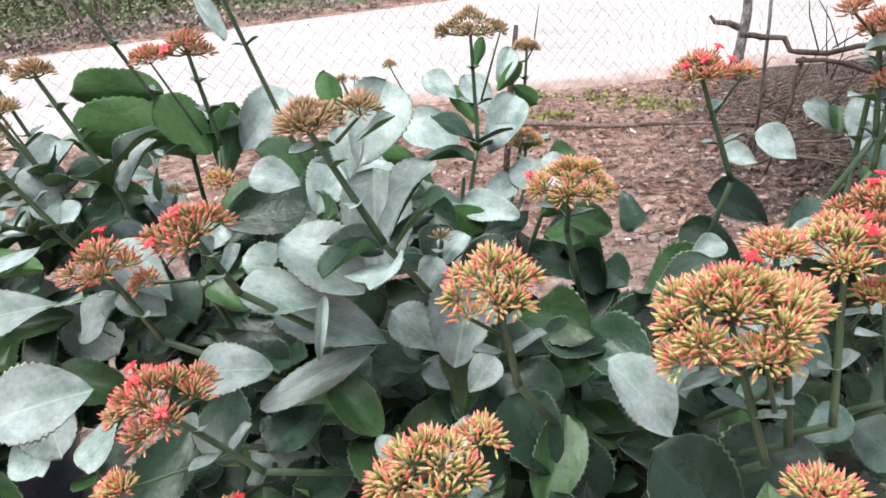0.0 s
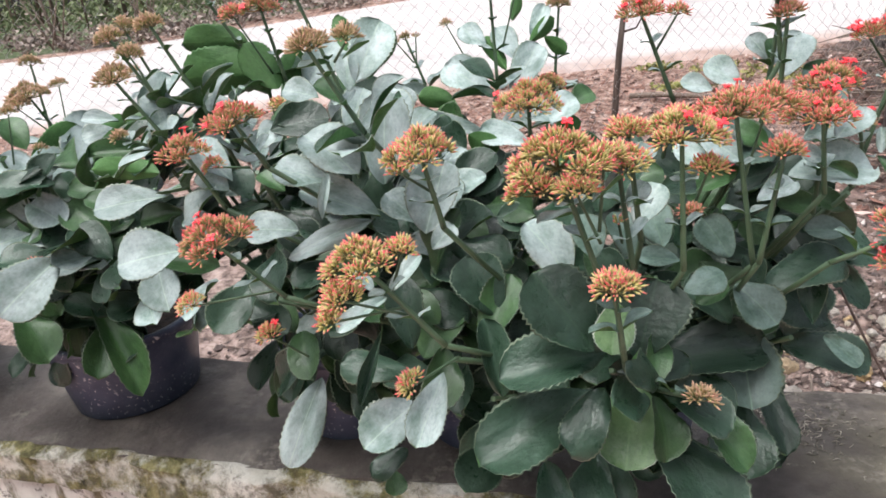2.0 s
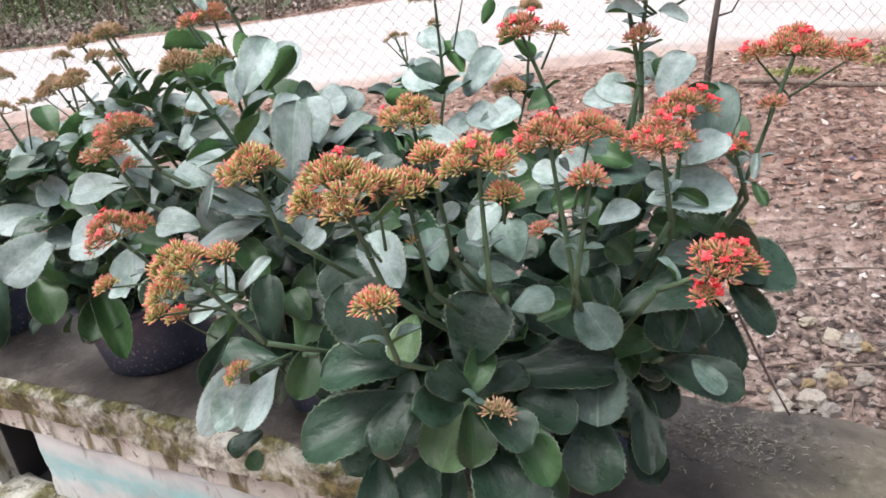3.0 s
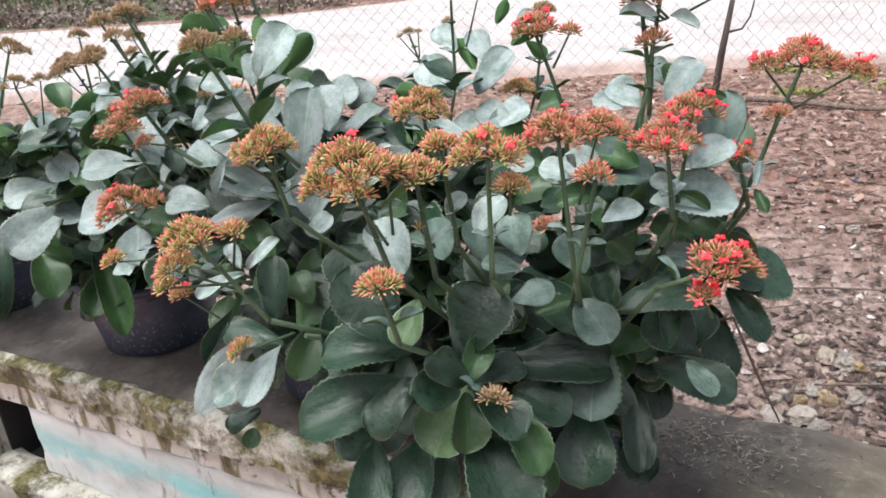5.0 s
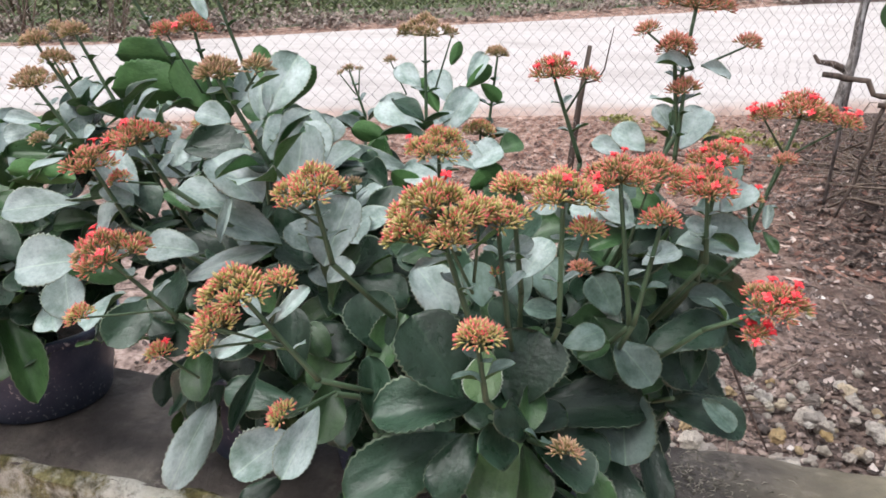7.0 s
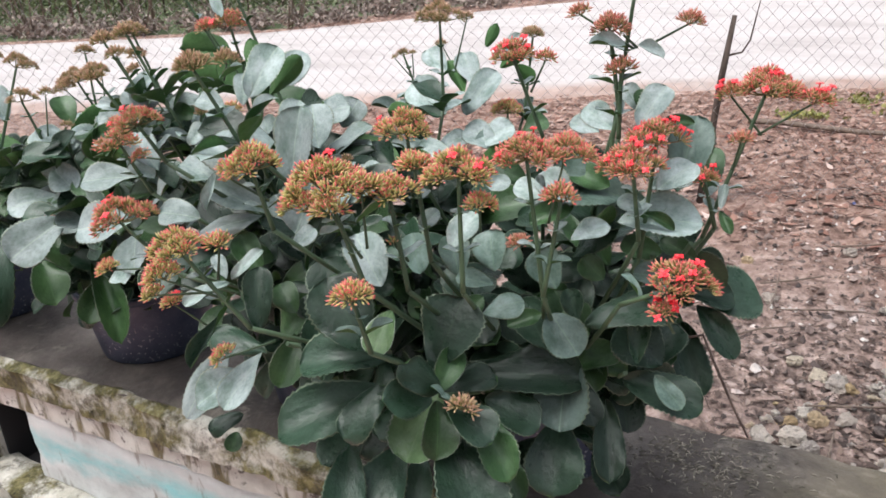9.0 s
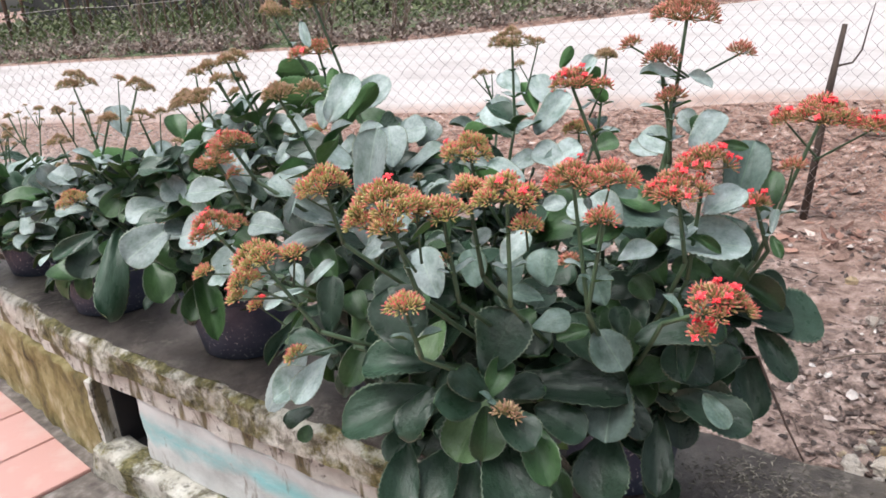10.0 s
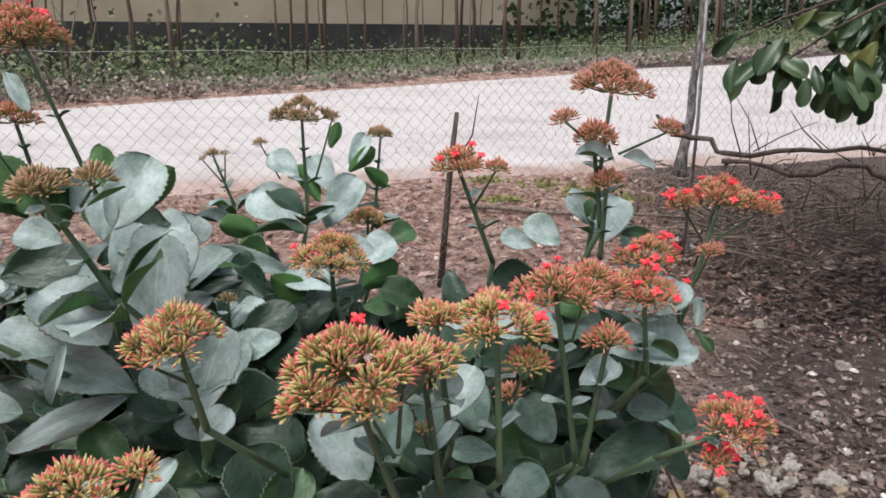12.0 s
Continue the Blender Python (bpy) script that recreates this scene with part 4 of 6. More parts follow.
leaf(main, (0.346, 0.704, 0.972), (0.320, 0.669, 0.963), 0.026, (0.42, -0.42, 1.00), "C")
leaf(main, (0.328, 0.704, 0.940), (0.334, 0.685, 0.927), 0.024, (0.41, -0.42, 1.02), "g")
leaf(main, (0.335, 0.724, 1.135), (0.302, 0.679, 1.121), 0.019, (0.48, -0.48, 0.88), "a")
leaf(main, (0.337, 0.726, 1.139), (0.360, 0.754, 1.172), 0.017, (0.45, -0.52, 0.85), "a")
leaf(main, (0.314, 0.736, 1.131), (0.294, 0.739, 1.158), 0.018, (0.47, -0.50, 0.85), "a")
leaf(main, (0.069, 0.838, 1.077), (0.049, 0.770, 1.039), 0.054, (0.54, -0.43, 0.84), "A")
leaf(main, (0.183, 0.802, 1.167), (0.132, 0.774, 1.179), 0.045, (0.53, -0.47, 0.79), "a")
leaf(main, (0.256, 0.851, 1.167), (0.183, 0.776, 1.155), 0.028, (0.49, -0.51, 0.80), "c")
leaf(main, (0.262, 0.821, 1.229), (0.204, 0.818, 1.281), 0.059, (0.50, -0.53, 0.73), "b")
leaf(main, (0.233, 0.813, 1.221), (0.174, 0.791, 1.247), 0.041, (0.52, -0.51, 0.74), "a")
leaf(main, (0.268, 0.844, 1.173), (0.184, 0.818, 1.215), 0.047, (0.49, -0.52, 0.77), "a")
leaf(main, (0.238, 0.776, 1.193), (0.239, 0.798, 1.237), 0.010, (0.34, -0.34, 1.04), "d")
leaf(main, (-0.107, 0.896, 1.167), (-0.188, 0.833, 1.170), 0.057, (0.60, -0.41, 0.73), "a")
leaf(main, (-0.003, 0.806, 1.129), (-0.067, 0.752, 1.129), 0.072, (0.59, -0.39, 0.78), "a")
leaf(main, (0.100, 0.805, 1.223), (0.050, 0.804, 1.272), 0.046, (0.57, -0.46, 0.71), "a")
leaf(main, (0.325, 0.840, 1.157), (0.337, 0.882, 1.230), 0.056, (0.28, -0.38, 1.06), "d")
leaf(main, (0.309, 0.859, 1.160), (0.271, 0.859, 1.198), 0.042, (0.44, -0.56, 0.79), "a")
leaf(main, (0.341, 0.821, 1.147), (0.359, 0.841, 1.170), 0.028, (0.41, -0.56, 0.83), "a")
leaf(main, (0.317, 0.869, 1.118), (0.291, 0.868, 1.143), 0.030, (0.42, -0.56, 0.83), "a")
leaf(main, (0.350, 0.969, 1.185), (0.316, 0.938, 1.182), 0.036, (0.38, -0.61, 0.77), "a")
leaf(main, (0.294, 0.872, 1.208), (0.303, 0.890, 1.235), 0.025, (0.43, -0.58, 0.75), "a")
leaf(main, (0.223, 0.993, 1.225), (0.199, 1.011, 1.288), 0.058, (0.44, -0.59, 0.70), "a")
leaf(main, (0.151, 0.987, 1.237), (0.164, 1.018, 1.290), 0.047, (0.47, -0.57, 0.69), "a")
leaf(main, (0.537, 0.733, 1.238), (0.563, 0.758, 1.261), 0.011, (0.20, -0.43, 1.07), "d")
leaf(main, (0.490, 0.729, 1.219), (0.521, 0.743, 1.226), 0.010, (0.23, -0.41, 1.08), "d")
leaf(main, (0.551, 0.811, 1.207), (0.564, 0.827, 1.228), 0.021, (0.25, -0.66, 0.81), "a")
leaf(main, (0.548, 0.865, 1.169), (0.567, 0.893, 1.206), 0.034, (0.23, -0.66, 0.82), "a")
leaf(main, (0.517, 0.987, 1.203), (0.546, 1.002, 1.213), 0.026, (0.22, -0.68, 0.77), "a")
leaf(main, (0.609, 0.985, 1.204), (0.571, 0.969, 1.219), 0.031, (0.18, -0.69, 0.77), "a")
leaf(main, (0.639, 0.984, 1.202), (0.599, 0.980, 1.234), 0.039, (0.15, -0.70, 0.77), "a")
leaf(main, (0.640, 0.916, 1.237), (0.631, 0.919, 1.250), 0.010, (0.10, -0.47, 1.04), "d")
leaf(main, (0.662, 1.036, 1.210), (0.616, 1.023, 1.234), 0.036, (0.13, -0.71, 0.75), "g")
leaf(main, (0.634, 0.999, 1.193), (0.597, 0.959, 1.182), 0.030, (0.16, -0.69, 0.79), "g")
leaf(main, (0.657, 0.945, 1.171), (0.692, 0.969, 1.190), 0.028, (0.10, -0.70, 0.81), "b")
leaf(main, (0.684, 1.010, 1.177), (0.772, 1.041, 1.189), 0.057, (0.05, -0.71, 0.79), "b")
leaf(main, (0.719, 0.994, 1.202), (0.694, 0.985, 1.213), 0.021, (0.07, -0.71, 0.78), "a")
leaf(main, (0.708, 1.006, 1.196), (0.752, 1.006, 1.186), 0.013, (0.05, -0.71, 0.79), "g")
leaf(main, (0.698, 1.070, 1.203), (0.750, 1.100, 1.225), 0.034, (0.05, -0.72, 0.75), "a")
leaf(main, (0.626, 1.129, 1.257), (0.586, 1.124, 1.286), 0.038, (0.14, -0.72, 0.69), "a")
leaf(main, (0.593, 1.158, 1.246), (0.556, 1.145, 1.262), 0.028, (0.16, -0.72, 0.70), "a")
leaf(main, (0.658, 1.135, 1.282), (0.634, 1.139, 1.315), 0.026, (0.11, -0.73, 0.67), "a")
leaf(main, (0.661, 1.125, 1.283), (0.661, 1.139, 1.311), 0.022, (0.10, -0.73, 0.67), "g")
leaf(main, (0.670, 1.099, 1.270), (0.689, 1.132, 1.318), 0.043, (0.09, -0.73, 0.68), "a")
leaf(main, (0.727, 1.132, 1.273), (0.697, 1.116, 1.280), 0.017, (0.06, -0.73, 0.69), "g")
leaf(main, (0.678, 1.032, 1.371), (0.643, 1.013, 1.378), 0.012, (0.08, -0.49, 0.95), "d")
leaf(main, (0.687, 1.041, 1.372), (0.718, 1.039, 1.361), 0.013, (0.05, -0.49, 0.95), "d")
leaf(main, (0.777, 1.090, 1.184), (0.777, 1.102, 1.211), 0.013, (0.00, -0.48, 1.04), "d")
leaf(main, (0.775, 1.096, 1.179), (0.793, 1.079, 1.160), 0.014, (-0.00, -0.71, 0.78), "g")
leaf(main, (0.634, 0.921, 1.085), (0.606, 0.891, 1.079), 0.024, (0.16, -0.64, 0.90), "g")
leaf(main, (0.441, 0.815, 1.042), (0.413, 0.791, 1.042), 0.024, (0.34, -0.54, 0.94), "g")
leaf(main, (0.559, 0.914, 1.092), (0.545, 0.882, 1.076), 0.031, (0.22, -0.63, 0.90), "g")
leaf(main, (0.668, 1.014, 1.100), (0.640, 1.012, 1.124), 0.033, (0.11, -0.68, 0.85), "g")
leaf(main, (0.721, 1.060, 1.128), (0.678, 1.040, 1.141), 0.033, (0.07, -0.70, 0.82), "g")
leaf(main, (0.751, 1.100, 1.111), (0.710, 1.092, 1.136), 0.034, (0.04, -0.70, 0.82), "g")
leaf(main, (0.345, 0.807, 1.064), (0.315, 0.810, 1.099), 0.038, (0.42, -0.53, 0.89), "g")
leaf(main, (0.316, 0.925, 1.112), (0.293, 0.883, 1.093), 0.049, (0.40, -0.56, 0.84), "g")
leaf(main, (0.352, 0.947, 1.095), (0.318, 0.949, 1.134), 0.050, (0.37, -0.59, 0.83), "g")
leaf(main, (0.720, 1.089, 1.000), (0.679, 1.049, 0.994), 0.043, (0.06, -0.66, 0.91), "g")
leaf(main, (0.637, 0.997, 0.971), (0.681, 1.033, 1.003), 0.041, (0.10, -0.64, 0.93), "g")
leaf(main, (0.260, 0.827, 1.094), (0.221, 0.832, 1.143), 0.040, (0.47, -0.51, 0.84), "g")
leaf(main, (0.063, 0.855, 1.009), (0.027, 0.857, 1.051), 0.039, (0.53, -0.44, 0.85), "g")
leaf(main, (0.478, 0.748, 0.953), (0.515, 0.684, 0.899), 0.050, (0.47, -0.38, 0.99), "A")
leaf(main, (0.520, 0.795, 0.942), (0.526, 0.709, 0.897), 0.064, (0.44, -0.41, 1.00), "A")
leaf(main, (0.571, 0.800, 0.983), (0.661, 0.757, 0.912), 0.080, (0.39, -0.46, 1.00), "A")
leaf(main, (0.605, 0.818, 1.009), (0.669, 0.786, 0.958), 0.044, (0.38, -0.49, 0.97), "g")
leaf(main, (0.587, 0.869, 0.985), (0.653, 0.883, 0.964), 0.052, (0.36, -0.52, 0.95), "A")
leaf(main, (0.643, 0.990, 0.969), (0.686, 0.962, 0.929), 0.039, (0.31, -0.56, 0.94), "A")
leaf(main, (0.668, 1.033, 0.920), (0.709, 0.959, 0.857), 0.043, (0.28, -0.55, 0.98), "A")
leaf(main, (0.596, 0.863, 0.925), (0.651, 0.839, 0.884), 0.038, (0.35, -0.48, 1.00), "g")
leaf(main, (0.528, 0.815, 0.921), (0.554, 0.759, 0.877), 0.039, (0.42, -0.43, 1.00), "A")
leaf(main, (0.731, 1.201, 1.013), (0.801, 1.249, 1.020), 0.086, (0.20, -0.66, 0.85), "A")
leaf(main, (0.689, 1.147, 1.098), (0.779, 1.166, 1.066), 0.035, (0.24, -0.66, 0.82), "g")
leaf(main, (0.731, 1.190, 1.008), (0.796, 1.163, 0.957), 0.040, (0.20, -0.64, 0.88), "A")
leaf(main, (0.698, 1.231, 0.955), (0.752, 1.160, 0.883), 0.055, (0.22, -0.62, 0.91), "A")
leaf(main, (0.673, 1.054, 1.193), (0.603, 1.000, 1.229), 0.070, (0.34, -0.63, 0.75), "m")
leaf(main, (0.713, 1.129, 1.186), (0.714, 1.181, 1.277), 0.056, (0.26, -0.68, 0.72), "m")
leaf(main, (0.727, 1.014, 1.220), (0.754, 1.055, 1.247), 0.038, (0.27, -0.67, 0.74), "a")
leaf(main, (0.733, 1.196, 1.165), (0.725, 1.224, 1.228), 0.038, (0.24, -0.69, 0.74), "g")
leaf(main, (0.710, 1.059, 0.963), (0.732, 1.109, 1.015), 0.050, (0.25, -0.62, 0.90), "A")
leaf(main, (0.685, 1.061, 0.954), (0.644, 1.041, 0.985), 0.046, (0.29, -0.59, 0.91), "g")
leaf(main, (0.350, 0.806, 1.036), (0.363, 0.749, 0.997), 0.046, (0.54, -0.40, 0.89), "g")
leaf(main, (0.398, 0.805, 1.050), (0.418, 0.857, 1.109), 0.045, (0.51, -0.46, 0.85), "g")
head(main, (0.176, 0.742, 1.317), 0.0263, (0.189, 0.765, 1.252), 2, 1)
head(main, (0.066, 0.775, 1.276), 0.0250, (0.090, 0.796, 1.191), 1, 2)
head(main, (0.092, 0.788, 1.250), 0.0130, (0.108, 0.830, 1.232), 0, 3, fork=True)
head(main, (0.027, 0.940, 1.277), 0.0137, (-0.000, 0.947, 1.230), 0, 4, dry=True)
head(main, (0.054, 0.977, 1.279), 0.0156, (0.035, 1.015, 1.297), 0, 5, fork=True)
head(main, (0.250, 0.781, 1.379), 0.0278, (0.288, 0.805, 1.278), 0, 6, dry=True)
head(main, (0.281, 0.809, 1.380), 0.0220, (0.254, 0.821, 1.349), 0, 7, dry=True, fork=True)
head(main, (0.140, 0.711, 1.202), 0.0369, (0.194, 0.746, 1.111), 4, 8)
head(main, (0.355, 0.655, 1.217), 0.0300, (0.412, 0.687, 1.113), 0, 9)
head(main, (0.342, 0.635, 1.186), 0.0213, (0.389, 0.684, 1.141), 0, 10, fork=True)
head(main, (0.330, 0.631, 1.161), 0.0128, (0.372, 0.689, 1.146), 0, 11, fork=True)
head(main, (0.381, 0.688, 1.210), 0.0155, (0.359, 0.694, 1.156), 0, 12, fork=True)
head(main, (0.085, 0.710, 1.113), 0.0166, (0.152, 0.785, 1.097), 0, 13, fork=True)
head(main, (0.145, 0.759, 1.057), 0.0167, (0.170, 0.792, 1.006), 1, 14, fork=True)
head(main, (0.382, 0.666, 1.085), 0.0151, (0.408, 0.720, 1.082), 0, 15, fork=True)
head(main, (0.625, 0.774, 1.043), 0.0184, (0.583, 0.789, 1.031), 0, 16, dry=True)
head(main, (0.381, 0.741, 1.288), 0.0307, (0.391, 0.753, 1.200), 0, 17)
head(main, (0.366, 0.725, 1.267), 0.0118, (0.383, 0.759, 1.231), 0, 18, fork=True)
head(main, (0.562, 0.692, 1.190), 0.0216, (0.566, 0.706, 1.118), 0, 19)
head(main, (0.512, 0.721, 1.290), 0.0383, (0.542, 0.733, 1.170), 1, 20)
head(main, (0.547, 0.734, 1.280), 0.0228, (0.540, 0.742, 1.209), 0, 21, fork=True)
head(main, (0.530, 0.706, 1.264), 0.0179, (0.544, 0.729, 1.204), 0, 22, fork=True)
head(main, (0.494, 0.701, 1.263), 0.0219, (0.526, 0.744, 1.232), 0, 23, fork=True)
head(main, (0.551, 0.767, 1.271), 0.0244, (0.563, 0.772, 1.157), 0, 24)
head(main, (0.551, 0.809, 1.285), 0.0206, (0.562, 0.814, 1.174), 0, 25)
head(main, (0.595, 0.823, 1.286), 0.0333, (0.600, 0.815, 1.146), 2, 26)
head(main, (0.634, 0.889, 1.290), 0.0301, (0.657, 0.883, 1.127), 3, 27)
head(main, (0.661, 0.924, 1.287), 0.0277, (0.642, 0.922, 1.196), 0, 28, fork=True)
head(main, (0.711, 0.981, 1.266), 0.0326, (0.719, 0.989, 1.167), 7, 29)
head(main, (0.719, 1.030, 1.286), 0.0286, (0.711, 1.014, 1.136), 8, 30)
head(main, (0.800, 1.155, 1.327), 0.0365, (0.753, 1.110, 1.137), 9, 31)
head(main, (0.758, 1.157, 1.312), 0.0184, (0.791, 1.190, 1.252), 5, 32, fork=True)
head(main, (0.851, 1.172, 1.307), 0.0179, (0.792, 1.167, 1.257), 6, 33, fork=True)
head(main, (0.787, 1.111, 1.266), 0.0133, (0.777, 1.128, 1.223), 0, 34, fork=True)
head(main, (0.754, 1.095, 1.222), 0.0161, (0.766, 1.114, 1.152), 3, 35)
head(main, (0.408, 0.972, 1.287), 0.0362, (0.404, 0.986, 1.224), 1, 36)
head(main, (0.281, 0.990, 1.217), 0.0124, (0.271, 1.006, 1.172), 0, 37, dry=True)
head(main, (0.520, 1.054, 1.368), 0.0247, (0.557, 1.070, 1.249), 5, 38)
head(main, (0.560, 1.069, 1.357), 0.0130, (0.534, 1.077, 1.309), 0, 39, fork=True)
head(main, (0.658, 1.032, 1.399), 0.0216, (0.669, 1.041, 1.298), 0, 40)
head(main, (0.630, 1.012, 1.413), 0.0127, (0.676, 1.059, 1.366), 0, 41, fork=True)
head(main, (0.732, 1.080, 1.399), 0.0142, (0.684, 1.086, 1.368), 0, 42, fork=True)
head(main, (0.673, 1.034, 1.387), 0.0087, (0.677, 1.065, 1.367), 0, 43, fork=True)
head(main, (0.673, 1.032, 1.354), 0.0177, (0.670, 1.039, 1.268), 0, 44)
head(main, (0.674, 1.063, 1.451), 0.0342, (0.652, 1.050, 1.213), 0, 45)
head(main, (0.618, 0.824, 1.248), 0.0171, (0.607, 0.841, 1.206), 0, 46, fork=True)
head(main, (0.678, 0.882, 1.249), 0.0203, (0.662, 0.873, 1.133), 0, 47)
head(main, (0.591, 0.941, 1.162), 0.0129, (0.612, 0.985, 1.150), 0, 48, fork=True)
head(main, (0.795, 0.921, 1.170), 0.0300, (0.726, 0.924, 1.117), 8, 49)
head(main, (0.776, 0.914, 1.130), 0.0138, (0.779, 0.943, 1.089), 6, 50, fork=True)
head(main, (0.551, 0.768, 1.210), 0.0060, (0.549, 0.792, 1.180), 0, 51, fork=True)

# the tall plant beside it
leaf(backleft, (-0.159, 0.964, 1.117), (-0.211, 0.925, 1.121), 0.044, (0.58, -0.43, 0.75), "g")
leaf(backleft, (-0.303, 0.950, 1.149), (-0.352, 0.929, 1.167), 0.046, (0.62, -0.39, 0.71), "g")
leaf(backleft, (-0.145, 0.920, 1.290), (-0.110, 0.956, 1.327), 0.036, (0.59, -0.45, 0.64), "a")
leaf(backleft, (-0.299, 0.998, 1.242), (-0.334, 0.962, 1.235), 0.037, (0.61, -0.42, 0.67), "a")
leaf(backleft, (0.096, 0.799, 1.212), (0.061, 0.794, 1.236), 0.033, (0.57, -0.45, 0.73), "a")
leaf(backleft, (0.150, 0.833, 1.203), (0.120, 0.831, 1.228), 0.027, (0.53, -0.49, 0.74), "g")
leaf(backleft, (0.107, 0.820, 1.194), (0.087, 0.828, 1.231), 0.037, (0.55, -0.47, 0.74), "A")
leaf(backleft, (-0.264, 0.900, 1.055), (-0.325, 0.898, 1.113), 0.059, (0.61, -0.38, 0.76), "A")
leaf(backleft, (0.177, 1.053, 1.155), (0.141, 1.050, 1.186), 0.045, (0.44, -0.58, 0.75), "A")
leaf(backleft, (0.219, 1.109, 1.146), (0.169, 1.094, 1.170), 0.047, (0.41, -0.60, 0.75), "A")
leaf(backleft, (0.243, 1.151, 1.138), (0.196, 1.148, 1.178), 0.044, (0.38, -0.62, 0.75), "g")
leaf(backleft, (-0.068, 1.086, 1.352), (-0.176, 1.070, 1.362), 0.052, (-0.59, 0.54, 0.24), "u")
leaf(backleft, (-0.030, 1.077, 1.304), (-0.176, 1.053, 1.312), 0.078, (-0.58, 0.54, 0.21), "u")
leaf(backleft, (-0.054, 1.019, 1.267), (-0.110, 0.991, 1.283), 0.030, (0.55, -0.49, 0.66), "a")
leaf(backleft, (0.256, 0.853, 1.323), (0.274, 0.891, 1.384), 0.051, (0.47, -0.58, 0.64), "a")
leaf(backleft, (0.244, 0.897, 1.319), (0.260, 0.944, 1.363), 0.028, (-0.49, 0.63, 0.20), "u")
leaf(backleft, (0.231, 0.885, 1.351), (0.214, 0.905, 1.388), 0.022, (-0.52, 0.61, 0.23), "u")
leaf(backleft, (0.261, 0.802, 1.351), (0.235, 0.782, 1.351), 0.013, (0.34, -0.36, 0.96), "d")
leaf(backleft, (0.207, 0.850, 1.308), (0.171, 0.836, 1.322), 0.033, (0.52, -0.53, 0.67), "a")
leaf(backleft, (0.250, 0.847, 1.314), (0.241, 0.861, 1.353), 0.026, (0.49, -0.56, 0.65), "a")
leaf(backleft, (0.279, 0.797, 1.355), (0.302, 0.814, 1.369), 0.011, (0.32, -0.38, 0.96), "d")
leaf(backleft, (-0.091, 0.901, 1.267), (-0.104, 0.915, 1.311), 0.045, (0.59, -0.45, 0.66), "a")
leaf(backleft, (-0.150, 0.931, 1.190), (-0.257, 0.912, 1.203), 0.037, (-0.64, 0.45, 0.14), "u")
leaf(backleft, (-0.216, 0.978, 1.212), (-0.291, 0.929, 1.223), 0.035, (0.61, -0.42, 0.69), "g")
leaf(backleft, (0.120, 0.865, 1.268), (0.186, 0.892, 1.280), 0.052, (0.51, -0.53, 0.69), "A")
leaf(backleft, (0.170, 0.908, 1.265), (0.111, 0.888, 1.291), 0.049, (0.51, -0.53, 0.69), "g")
leaf(backleft, (-0.027, 0.968, 1.260), (-0.076, 0.945, 1.275), 0.040, (0.56, -0.48, 0.67), "g")
leaf(backleft, (-0.271, 0.989, 1.254), (-0.323, 0.962, 1.268), 0.026, (0.61, -0.42, 0.66), "a")
leaf(backleft, (0.107, 0.856, 1.248), (0.120, 0.876, 1.277), 0.028, (0.53, -0.50, 0.70), "a")
leaf(backleft, (0.150, 1.018, 1.227), (0.184, 1.056, 1.270), 0.053, (0.45, -0.58, 0.70), "a")
leaf(backleft, (0.098, 1.114, 1.241), (0.147, 1.143, 1.262), 0.060, (0.44, -0.59, 0.68), "a")
leaf(backleft, (0.129, 1.142, 1.221), (0.144, 1.171, 1.266), 0.058, (0.42, -0.60, 0.68), "a")
leaf(backleft, (0.020, 1.089, 1.281), (0.060, 1.142, 1.345), 0.060, (0.53, -0.52, 0.66), "a")
leaf(backleft, (0.009, 1.062, 1.257), (0.003, 1.111, 1.331), 0.054, (-0.59, 0.53, 0.17), "u")
leaf(backleft, (0.002, 1.048, 1.286), (-0.054, 1.059, 1.350), 0.053, (-0.61, 0.51, 0.18), "u")
leaf(backleft, (0.071, 0.961, 1.454), (0.107, 0.942, 1.419), 0.017, (0.52, -0.54, 0.58), "a")
head(backleft, (0.071, 0.987, 1.507), 0.0463, (0.144, 1.020, 1.242), 6, 52)
head(backleft, (-0.112, 1.028, 1.480), 0.0369, (-0.044, 1.081, 1.291), 0, 53, dry=True)
head(backleft, (-0.030, 1.018, 1.402), 0.0200, (-0.009, 1.056, 1.307), 0, 54, fork=True)
head(backleft, (-0.226, 1.004, 1.399), 0.0343, (-0.155, 1.033, 1.176), 0, 55, dry=True)
head(backleft, (-0.223, 0.999, 1.358), 0.0259, (-0.182, 1.033, 1.219), 0, 56, dry=True, fork=True)
head(backleft, (-0.208, 0.985, 1.332), 0.0204, (-0.188, 1.016, 1.244), 0, 57, dry=True, fork=True)
head(backleft, (0.006, 1.034, 1.412), 0.0260, (0.019, 1.047, 1.297), 1, 58)
head(backleft, (-0.152, 0.906, 1.393), 0.0241, (-0.112, 0.932, 1.289), 0, 59, dry=True)
head(backleft, (-0.060, 0.892, 1.406), 0.0214, (-0.024, 0.914, 1.296), 0, 60, dry=True)
head(backleft, (-0.126, 0.908, 1.370), 0.0211, (-0.109, 0.929, 1.289), 0, 61, dry=True, fork=True)
head(backleft, (-0.102, 0.852, 1.349), 0.0307, (-0.065, 0.879, 1.254), 0, 62, dry=True)
head(backleft, (-0.210, 0.927, 1.249), 0.0156, (-0.188, 0.966, 1.220), 0, 63, dry=True)

